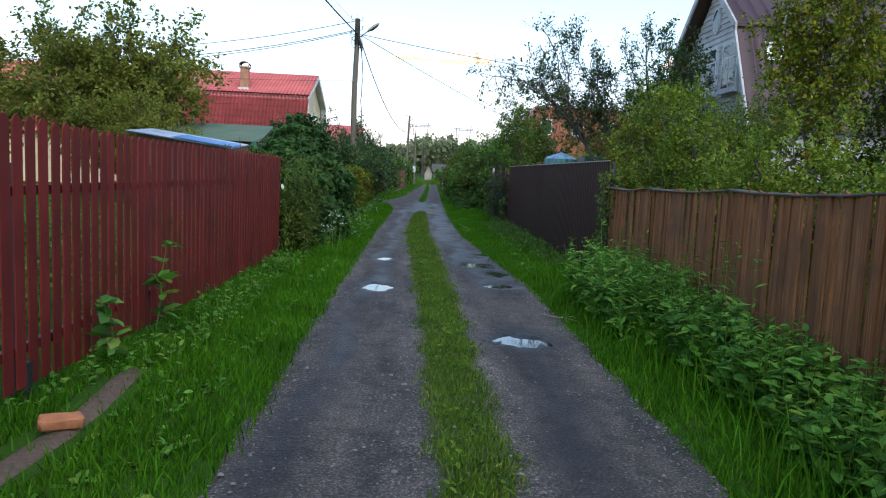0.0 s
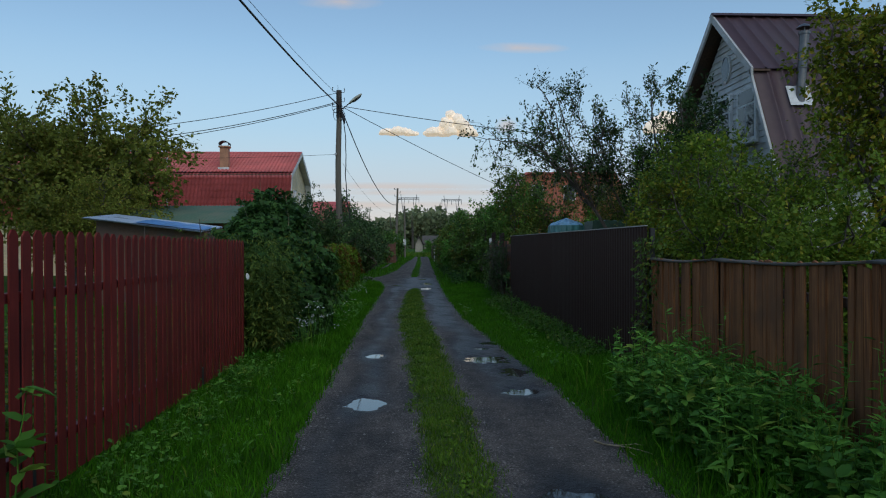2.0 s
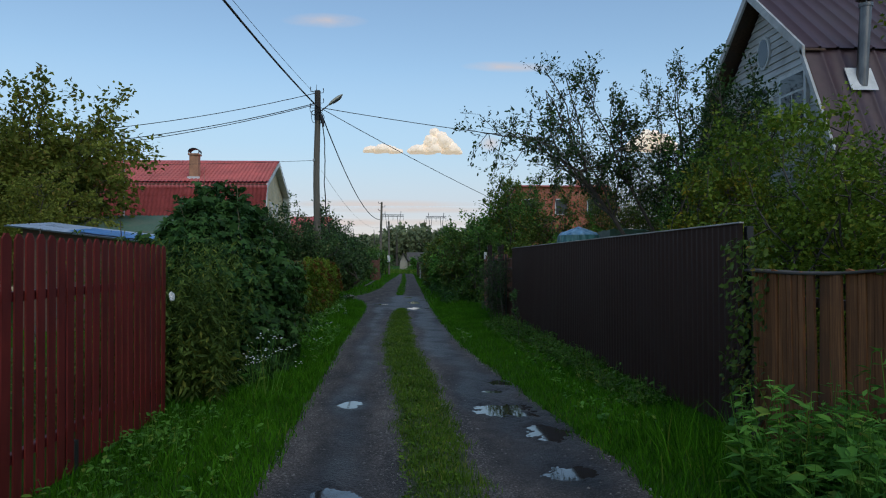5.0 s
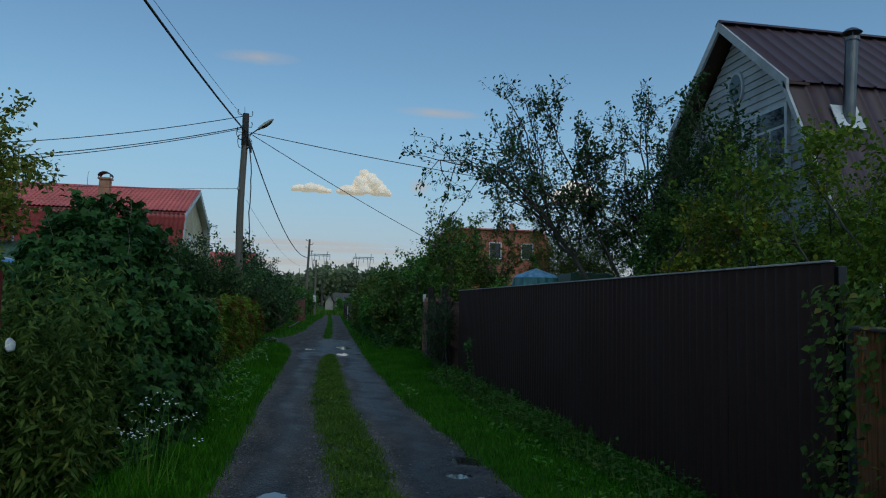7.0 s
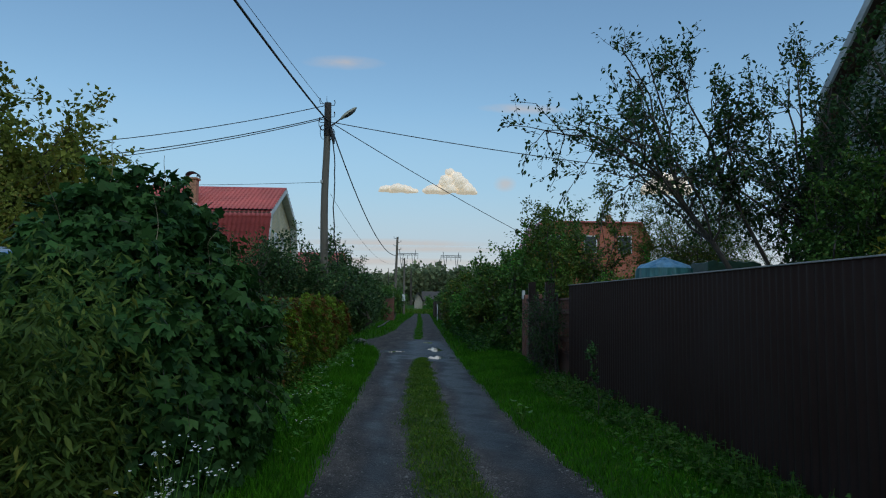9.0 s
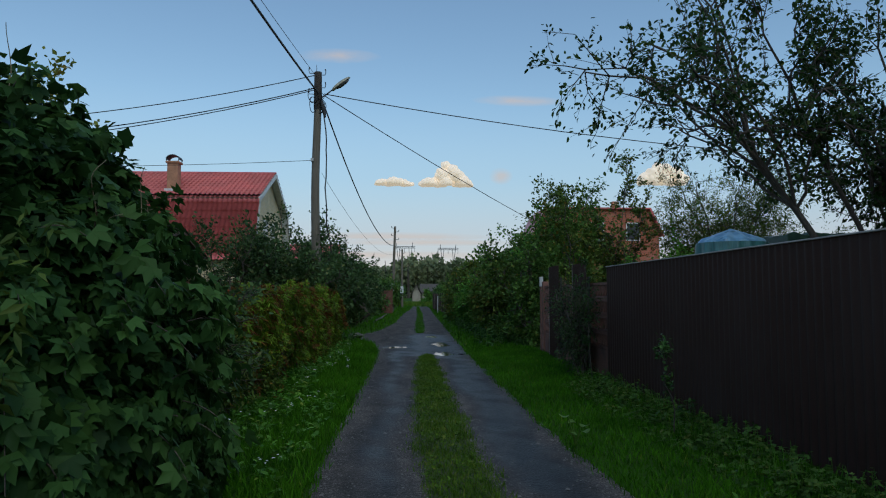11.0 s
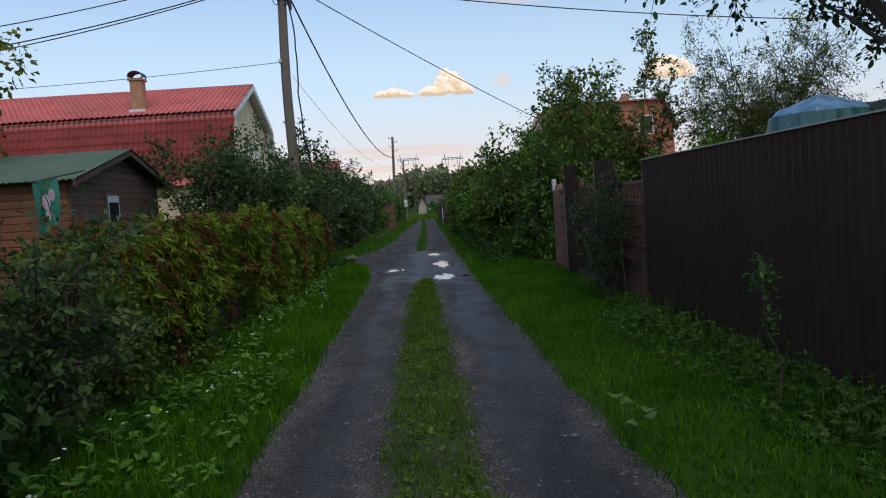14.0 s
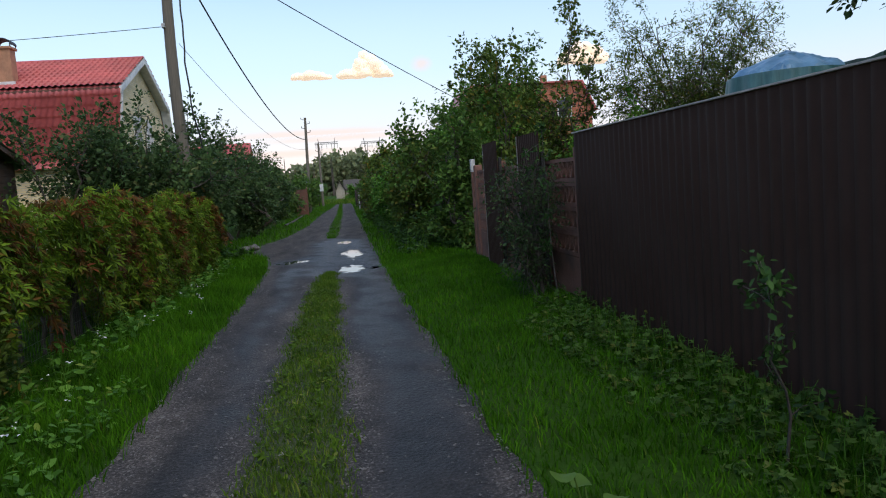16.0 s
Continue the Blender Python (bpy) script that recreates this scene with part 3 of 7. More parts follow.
def pebbles():
    r = np.random.default_rng(3)
    n = 28000
    y = np.concatenate([r.uniform(1, 22, int(n * .75)), r.uniform(22, 40, n - int(n * .75))])
    l, rt = np.interp(y, EDGE_Y, EDGE_L), np.interp(y, EDGE_Y, EDGE_R)
    sl, sr = np.interp(y, STRIP_Y, STRIP_L), np.interp(y, STRIP_Y, STRIP_R)
    pick = r.integers(0, 5, n)
    x = np.select([pick == 0, pick == 1, pick == 2, pick == 3], [l + np.abs(r.normal(0.05, 0.16, n)), sl - np.abs(r.normal(0, 0.16, n)), sr + np.abs(r.normal(0, 0.12, n)), rt - np.abs(r.normal(0.05, 0.15, n))], r.uniform(l, rt))
    s = np.clip(r.lognormal(-5.35, 0.55, n), 0.0025, 0.024)
    oct6 = np.array([(1, 0, 0), (-1, 0, 0), (0, 1, 0), (0, -1, 0), (0, 0, .6), (0, 0, -.6)], float)
    tri = np.array([(0, 2, 4), (2, 1, 4), (1, 3, 4), (3, 0, 4)])
    a = r.uniform(0, 6.28, n)
    v = oct6[None] * (s[:, None, None] * r.uniform(0.6, 1.2, (n, 6, 1)))
    c, sn = np.cos(a)[:, None], np.sin(a)[:, None]
    vx, vy = v[:, :, 0] * c - v[:, :, 1] * sn, v[:, :, 0] * sn + v[:, :, 1] * c
    z = height(x, y) + 0.002
    keep = z > WATER_Z + 0.004
    V = np.stack([x[:, None] + vx, y[:, None] + vy, z[:, None] + v[:, :, 2] + s[:, None] * 0.25], -1)[keep]
    f = (tri[None] + (np.arange(len(V)) * 6)[:, None, None]).reshape(-1, 3)
    link("gravel", mesh_of("gravel", V.reshape(-1, 3), f), M_STONE, None, "loose grey pebbles scattered on the lane", "gravel", kind="stuff")


pebbles()


# ---- plants ----
def wander(a, b, n, amount, r, sag=0.0):
    t = np.linspace(0, 1, n)[:, None]
    p = np.asarray(a) * (1 - t) + np.asarray(b) * t
    off = r.normal(0, amount, (n, 3)).cumsum(0)
    off -= off[0] + (off[-1] - off[0]) * t
    p = p + off
    p[:, 2] += sag * np.sin(np.pi * t[:, 0])
    return p


def tree(name, label, base, crown, radii, leaf_material, leaf=0.06, n1=9, n2=9, n3=7, per=12, trunk_r=0.09, trunk_top=None, shape="oval", seed=1, stems=1, fill=0.85, group="", category="tree", droop=0.3, low=None, twigs=False, fork=3, shoots=0, east_of=None):
    """A tree or bush: stems, limbs to points of the crown, twigs, leaves along the twigs, and upright leafy shoots."""
    r = np.random.default_rng(seed)
    base, crown, radii = np.asarray(base, float), np.asarray(crown, float), np.asarray(radii, float)
    wood, pts, ways = Pile(), [], []
    top = np.asarray(trunk_top if trunk_top is not None else (crown * 0.65 + base * 0.35), float)
    starts = []
    for k in range(stems):
        b = base + (np.array([*r.normal(0, 0.25 * min(radii[0], radii[1]), 2), 0]) if stems > 1 else 0)
        e = top + (np.array([*r.normal(0, 0.35, 2) * radii[:2], r.normal(0, 0.2) * radii[2]]) if stems > 1 else 0)
        p = wander(b, e, 8, 0.03 * np.linalg.norm(e - b) / 3, r)
        wood.tube(p, np.linspace(trunk_r, trunk_r * 0.55, 8) * (1 if k == 0 else 0.7), 7)
        starts.append(p)
    for i in range(n1):
        d = unit(r.normal(0, 1, 3))
        tip = crown + d * radii * r.uniform(0.3, fill)
        if low is not None:
            tip[2] = max(tip[2], low)
        p0 = starts[i % stems]
        s = p0[r.integers(fork, 8)]
        limb = wander(s, tip, 7, 0.1 * np.linalg.norm(tip - s) / 3, r, 0.06 * np.linalg.norm(tip - s))
        wood.tube(limb, np.linspace(trunk_r * 0.4, 0.01, 7), 5)
        for j in range(n2):
            q = limb[r.integers(2, 7)]
            out = unit(q - crown + r.normal(0, 0.9, 3) * radii + np.array([0, 0, 0.15]))
            ln = r.uniform(0.25, 0.55) * radii.mean() * 0.8
            e = q + out * ln
            rel = (e - crown) / radii
            m = np.linalg.norm(rel)
            if m > 1.08:
                e = crown + rel / m * radii * r.uniform(0.85, 1.12)
            br = wander(q, e, 5, 0.03, r)
            wood.tube(br[::2], (0.011, 0.008, 0.004), 3)
            for k in range(n3):
                q2 = br[r.integers(1, 5)]
                w = unit(e - q + r.normal(0, 0.55, 3) * np.linalg.norm(e - q) + np.array([0, 0, 0.1]))
                tl = r.uniform(0.18, 0.5) * (0.6 + 0.25 * radii.mean())
                tw = np.stack([q2, q2 + w * tl * 0.5 + r.normal(0, 0.02, 3), q2 + w * tl - np.array([0, 0, droop * 0.08])])
                if twigs:
                    wood.tube(tw, (0.005, 0.004, 0.002), 3)
                u = r.uniform(0.05, 1.05, per)[:, None]
                pts.append(q2 + w * tl * u + r.normal(0, leaf * 0.5, (per, 3)))
                ways.append(w + r.normal(0, 0.8, (per, 3)) + np.array([0, 0, -droop]))
    tips = [p for p in pts if p[0][2] > crown[2]]
    for k in range(shoots if tips else 0):
        q = tips[r.integers(len(tips))][0]
        ln = r.uniform(0.25, 0.6) * (0.5 + 0.25 * radii[2])
        e = q + np.array([r.normal(0, 0.16), r.normal(0, 0.16), 1.0]) * ln
        wood.tube(wander(q, e, 5, 0.02, r), np.linspace(0.009, 0.003, 5), 4)
        m = int(ln * 60)
        pts.append(q + (e - q) * r.uniform(0.1, 1.05, (m, 1)) + r.normal(0, leaf * 0.6, (m, 3)))
        ways.append(r.normal(0, 0.8, (m, 3)) + np.array([0, 0, 0.3]))
    ob = thing(name, *base, label, category, group)
    inv = Matrix.Translation(-base)
    tm = wood.mesh("trunk", True)
    tm.transform(inv)
    link("trunk", tm, M_BARK, ob)
    P, W = np.concatenate(pts), np.concatenate(ways)
    keep = (P[:, 2] > 0.06) & (P[:, 0] > (-1e3 if east_of is None else east_of))
    P, W = P[keep], W[keep]
    lm = leaf_mesh("crown", P - base, W, leaf * r.uniform(0.65, 1.25, len(P)), shape, 0.6, r)
    link("crown", lm, leaf_material, ob)
    return ob


def leaf_wall(name, label, category, inside, lo, hi, n, leaf_material, leaf, shape, seed, outward, stems=None, stem_n=0, group=""):
    """A dense mass of leaves: random points of a box for which inside(p) tells a depth from 0 (surface) inwards; most leaves near the surface."""
    r = np.random.default_rng(seed)
    got, m = [], 0
    while m < n:
        p = r.uniform(lo, hi, (n * 3, 3))
        d = inside(p)
        p = p[(d > 0) & (r.random(len(p)) < np.exp(-np.clip(d, 0, None) * 5) + 0.05)]
        got.append(p)
        m += len(p)
    P = np.concatenate(got)[:n]
    W = outward(P) * 0.5 + r.normal(0, 0.6, P.shape) + np.array([0, 0, -0.9])
    c = np.array([(lo[0] + hi[0]) / 2, (lo[1] + hi[1]) / 2, 0.0])
    ob = thing(name, *c, label, category, group)
    link("foliage", leaf_mesh("foliage", P - c, W, leaf * r.uniform(0.6, 1.25, len(P)), shape, 0.85, r, unit(outward(P)) * 0.8 + np.array([0, 0, 0.55])), leaf_material, ob)
    wood = Pile()
    for k in range(stem_n):
        b = np.array([r.uniform(lo[0] + .2 * (hi[0] - lo[0]), hi[0] - .2 * (hi[0] - lo[0])), r.uniform(lo[1] + 0.2, hi[1] - 0.2), 0.0])
        e = b + np.array([r.normal(0, 0.1), r.normal(0, 0.25), r.uniform(0.4, 0.7) * hi[2]])
        wood = Pile()
        wood.tube(wander(b, e, 7, 0.04, r) - c, np.linspace(0.022, 0.006, 7), 5)
        link("stem", wood.mesh("stem", True), M_BARK, ob)
    return ob


def more_leaves(ob, name, inside, lo, hi, n, leaf_material, leaf, shape, seed, outward, label="", deep=9.0):
    """A further shell of leaves on a leafy mass, close to its surface."""
    r = np.random.default_rng(seed)
    got, m = [], 0
    while m < n:
        p = r.uniform(lo, hi, (n * 4, 3))
        d = inside(p)
        p = p[(d > 0) & (r.random(len(p)) < np.exp(-np.clip(d, 0, None) * deep))]
        got.append(p)
        m += len(p)
    P = np.concatenate(got)[:n]
    o = unit(outward(P))
    W = o * 0.7 + r.normal(0, 0.45, P.shape) + np.array([0, 0, -0.75])
    c = np.array(ob.location)
    return link(name, leaf_mesh(name, P - c, W, leaf * r.uniform(0.6, 1.25, n), shape, 0.4, r, o + np.array([0, 0, 0.5])), leaf_material, ob, label)


# ---- fences ----
def red_fence():
    f = thing("red_picket_fence", -2.39, 5, 0, "dark red painted wooden picket fence on black steel posts", "fence")
    ys = np.arange(-3.0, 12.15, 0.139)
    bm = bmesh.new()
    w, h, t = 0.096, 1.62, 0.011
    prism(bm, [(-w / 2, 0), (w / 2, 0), (w / 2, h - 0.035), (w / 2 - 0.03, h), (-w / 2 + 0.03, h), (-w / 2, h - 0.035)], -t / 2, t / 2)
    me = bpy.data.meshes.new("picket")
    bm.to_mesh(me)
    bm.free()
    r = random.Random(4)
    for y in ys:
        ob = link("picket", me, M_RED, f)
        ob.location = (0.035 + r.uniform(-.003, .003), y - 5, 0.06 + np.interp(y, [0, 4.2, 6, 12.1], [0.13, 0.1, 0.06, 0.02]) + r.uniform(-.008, .008))
        ob.rotation_euler = (r.uniform(-.006, .006), 0, r.uniform(-.02, .02))
    for z in (0.38, 1.34):
        boxed("rail", (-0.03, 0.02, -8.05, 7.15, z - 0.03, z + 0.03), M_REDRAIL, f, "dark red rail", 0.004)
    for y in (-2.3, -0.05, 2.2, 4.45, 6.65, 8.4, 10.15, 11.9):
        boxed("post", (-0.07, -0.03, y - 5.03, y - 4.97, -0.3, 1.5), M_BLACK, f, "black square steel post", 0.003)
        boxed("post_foot", (-0.005, 0.04, y - 5.035, y - 4.965, -0.3, 0.3), M_BLACK, f, "black steel post foot", 0.003)
    # torn white bag tied to the last picket
    bm = bmesh.new()
    bmesh.ops.create_icosphere(bm, subdivisions=3, radius=0.055)
    for v in bm.verts:
        v.co += v.co.normalized() * 0.05 * noise.noise(v.co * 18)
        v.co.x *= 0.35
        v.co.z *= 0.8 + 0.6 * v.co.y
    me = bpy.data.meshes.new("plastic_bag")
    bm.to_mesh(me)
    bm.free()
    b = link("plastic_bag", me, M_BAG, None, "crumpled white plastic bag tied to the red fence's end", "bag")
    b.location = (-2.33, 12.2, 1.2)


def wood_fence():
    f = thing("board_fence", 2.85, 6.5, 0, "old brown wooden board fence with a sagging top rail", "fence")
    r = random.Random(8)
    meshes = []
    for k in range(5):
        bm = bmesh.new()
        w, t = r.uniform(0.029, 0.037), 0.018
        top = [(w, 1.0), (w * r.uniform(0.2, 0.6), 1.0 + r.uniform(0, 0.008)), (-w, 1.0 - r.uniform(0, 0.01))]
        prism(bm, [(-w, 0), (w * 0.97, 0), *top], -t / 2, t / 2)
        me = bpy.data.meshes.new("board")
        bm.to_mesh(me)
        bm.free()
        meshes.append(me)
    y = -3.0
    while y < 10.68:
        ob = link("board", meshes[r.randrange(5)], M_BOARD, f)
        top = np.interp(y, [-3, 4.4, 6, 7.8, 10.7], [1.6, 1.54, 1.5, 1.47, 1.43])
        ob.location = (r.uniform(-.012, .012) - 0.02, y - 6.5, 0.02)
        ob.scale = (1, r.uniform(0.92, 1.08), top + r.uniform(-0.03, 0.012))
        ob.rotation_euler = (r.uniform(-.012, .012), r.uniform(-.01, .01), r.uniform(-.07, .07))
        y += r.uniform(0.066, 0.08)
    ys = [-3.1, -0.6, 1.8, 4.2, 6.6, 8.9, 10.75]
    for a, b in zip(ys, ys[1:]):
        za, zb = (float(np.interp(v, [-3, 4.4, 6, 7.8, 10.7], [1.62, 1.56, 1.52, 1.49, 1.45])) for v in (a, b))
        p = Pile()
        m = 9
        v = []
        for k in range(m):
            u = k / (m - 1)
            y, z = a + (b - a) * u, za + (zb - za) * u - 0.03 * math.sin(math.pi * u) + r.uniform(-.004, .004)
            v += [(x, y - 6.5, z + dz) for x, dz in ((-0.055, 0), (0.05, 0.008), (0.05, 0.026), (-0.06, 0.018))]
        p.add(v, quads=[(k * 4 + i, k * 4 + (i + 1) % 4, k * 4 + 4 + (i + 1) % 4, k * 4 + 4 + i) for k in range(m - 1) for i in range(4)] + [(0, 3, 2, 1), (m * 4 - 4, m * 4 - 3, m * 4 - 2, m * 4 - 1)])
        link("top_rail", p.mesh("top_rail"), M_RAILWOOD, f, "grey weathered top rail")
        boxed("post", (0.03, 0.13, b - 6.56, b - 6.44, 0, zb - 0.01), M_RAILWOOD, f, "grey wooden post", 0.01)
    for z in (0.5, 1.2):
        boxed("rail", (0.02, 0.06, -9.5, 4.2, z, z + 0.07), M_RAILWOOD, f, "", 0.005)


def corrugated(y0, y1, z0, z1, pitch=0.115, depth=0.01):
    """A trapezoidal sheet in the plane x = 0, with both faces."""
    prof = []
    y = y0
    while y < y1 - 1e-6:
        for u, d in ((0, 0), (0.36, 0), (0.48, -depth), (0.84, -depth), (0.96, 0)):
            if y + u * pitch <= y1:
                prof.append((y + u * pitch, d))
        y += pitch
    prof.append((y1, 0))
    p = Pile()
    n = len(prof)
    zs = np.linspace(z0, z1, 5)
    for off in (0.0, 0.003):
        v = np.array([(d + off, yy, z) for z in zs for yy, d in prof])
        q = np.array([(k * n + i, k * n + i + 1, (k + 1) * n + i + 1, (k + 1) * n + i) for k in range(len(zs) - 1) for i in range(n - 1)])
        p.add(v, quads=q[:, ::-1] if off == 0 else q)
    return p.mesh("sheet")


def brown_fence():
    f = thing("sheet_metal_fence", 2.81, 16.5, 0, "tall dark brown profiled steel sheet fence", "fence")
    y = 10.8
    r = random.Random(2)
    while y < 22.5:
        e = min(y + 1.15, 22.56)
        ob = link("sheet", corrugated(y - 16.5, e - 16.5, 0.07 + r.uniform(-.01, .01), 1.85), M_BROWN, f)
        ob.location = (r.uniform(-.002, .002), 0, 0)
        y = e
    for yy in np.arange(10.85, 22.7, 2.33):
        boxed("post", (0.05, 0.11, yy - 16.53, yy - 16.47, -0.2, 1.83), M_BLACK, f, "brown square steel post", 0.004)
    for z in (0.45, 1.5):
        boxed("rail", (0.01, 0.05, -5.7, 6.05, z, z + 0.04), M_BLACK, f)
    boxed("top_edge", (-0.026, 0.012, -5.7, 6.06, 1.851, 1.864), M_EDGE, f, "pale top edging strip", 0.002)


def hoop(bm, u, z, ru, rz, w, t, lean):
    """An upright oval ring of square section in the plane x = 0."""
    n = 9
    rings = []
    for i in range(n):
        a = 2 * math.pi * i / n
        c, sn = math.cos(a), math.sin(a)
        rings.append([bm.verts.new((x, u + (ru - d) * c + lean * (rz - d) * sn, z + (rz - d) * sn)) for x, d in ((-t, 0), (t, 0), (t, w), (-t, w))])
    for i in range(n):
        p, q = rings[i], rings[(i + 1) % n]
        for k in range(4):
            bm.faces.new((p[k], q[k], q[(k + 1) % 4], p[(k + 1) % 4]))


def concrete_fence():
    f = thing("concrete_fence", 2.95, 25.5, 0, "red-brown ornamental concrete panel fence with openwork rows", "fence")
    ys = [22.75, 24.6, 26.45, 28.3]
    for a, b in zip(ys, ys[1:]):
        boxed("post", (-0.07, 0.07, a - 25.57, a - 25.43, -0.1, 1.72), M_CONC, f, "", 0.012)
        boxed("plinth_panel", (-0.025, 0.025, a - 25.43, b - 25.57, 0.0, 0.5), M_CONC, f, "", 0.01)
        for k in range(4):
            z = 0.5 + k * 0.28
            bm = bmesh.new()
            box(bm, -0.03, 0.03, a - 25.43, b - 25.57, z + 0.005, z + 0.05)
            box(bm, -0.03, 0.03, a - 25.43, b - 25.57, z + 0.235, z + 0.278)
            n = 11
            for i in range(n):
                u = a - 25.43 + (b - a - 0.14) * (i + 0.5) / n
                hoop(bm, u, z + 0.142, 0.052, 0.098, 0.019, 0.022, 0.25 * (-1 if i < n / 2 else 1))
            part("openwork_panel", bm, M_CONC, f)
    boxed("post", (-0.07, 0.07, 28.23 - 25.5, 28.37 - 25.5, -0.1, 1.72), M_CONC, f, "", 0.012)
    e = boxed("end_post", (-0.09, -0.03, 28.45 - 25.5, 28.53 - 25.5, 0, 1.6), M_CONC, f, "", 0.006)
    boxed("end_cap", (-0.1, -0.02, 28.44 - 25.5, 28.54 - 25.5, 1.6, 1.84), M_GREYPOST, e, "pale grey post cap", 0.006)
    # two narrow profiled sheets that stand before the concrete panels
    for y0, y1, top in ((23.75, 24.75, 1.98), (26.0, 26.95, 2.02)):
        mid = (y0 + y1) / 2
        g = thing("steel_sheet_panel", 2.78, mid, 0, "narrow dark brown profiled steel sheet standing against the concrete fence", "sheet panel", "loose steel sheets")
        link("sheet", corrugated(y0 - mid, y1 - mid, 0.08, top, 0.09, 0.012), M_BROWN, g)
        boxed("edge_strip", (-0.014, 0.006, y1 - mid, y1 - mid + 0.012, 0.08, top), M_EDGE, g, "pale bent sheet edge")
        for z in (0.4, 1.5):
            boxed("rail", (0.006, 0.04, y0 - mid, y1 - mid, z, z + 0.04), M_BLACK, g, "", 0.003)
        for y in (y0 + 0.1, y1 - 0.1):
            boxed("post", (0.042, 0.09, y - mid - 0.025, y - mid + 0.025, -0.1, top - 0.25), M_BLACK, g, "", 0.004)


# ---- houses ----
def tile_roof(u0, u1, p0, p1, wave=0.2, row=0.35):
    """Metal tile between two edges: u along x, from p0 (y, z) up to p1 (y, z); waves across and a step at each row."""
    ln = math.dist(p0, p1)
    rows = max(2, int(ln / row))
    nx = int((u1 - u0) / wave * 5)
    xs = np.linspace(u0, u1, nx)
    dy, dz = (p1[0] - p0[0]) / ln, (p1[1] - p0[1]) / ln
    ny, nz = -dz, dy
    if nz < 0:
        ny, nz = -ny, -nz
    v, q = [], []
    k = 0
    for i in range(rows):
        s0, s1 = ln * i / rows, ln * (i + 1) / rows
        for s, lift in ((s0, 0.095), (s1, 0.012)):
            h = lift + 0.06 * np.abs(np.sin(np.pi * xs / wave)) ** 1.5
            v.append(np.stack([xs, p0[0] + dy * s + ny * h, p0[1] + dz * s + nz * h], 1))
    V = np.concatenate(v)
    for k in range(2 * rows - 1):
        a = np.arange(nx - 1) + k * nx
        q.append(np.stack([a, a + 1, a + 1 + nx, a + nx], 1))
    return mesh_of("roof_slope", V, np.concatenate(q))


def rib_roof(u0, u1, p0, p1, pitch=0.35):
    """Ribbed sheet between two edges, ribs running up the slope."""
    ln = math.dist(p0, p1)
    dy, dz = (p1[0] - p0[0]) / ln, (p1[1] - p0[1]) / ln
    ny, nz = (-dz, dy) if dy > 0 else (dz, -dy)
    prof = []
    x = u0
    while x < u1:
        prof += [(x, 0), (x + pitch - 0.07, 0), (x + pitch - 0.055, 0.028), (x + pitch - 0.015, 0.028)]
        x += pitch
    prof = [(min(a, u1), b) for a, b in prof] + [(u1, 0)]
    p = Pile()
    n = len(prof)
    v = [(a, p0[0] + dy * s + ny * b, p0[1] + dz * s + nz * b) for s in (0, ln) for a, b in prof]
    p.add(np.array(v), quads=[(i, i + 1, n + i + 1, n + i) for i in range(n - 1)])
    return p.mesh("roof_slope")


def slab(bm, u0, u1, p0, p1, t):
    """A board between two edges lying along x, t thick, below the line p0 to p1."""
    prism(bm, [p0, p1, (p1[0], p1[1] - t), (p0[0], p0[1] - t)], u0, u1)


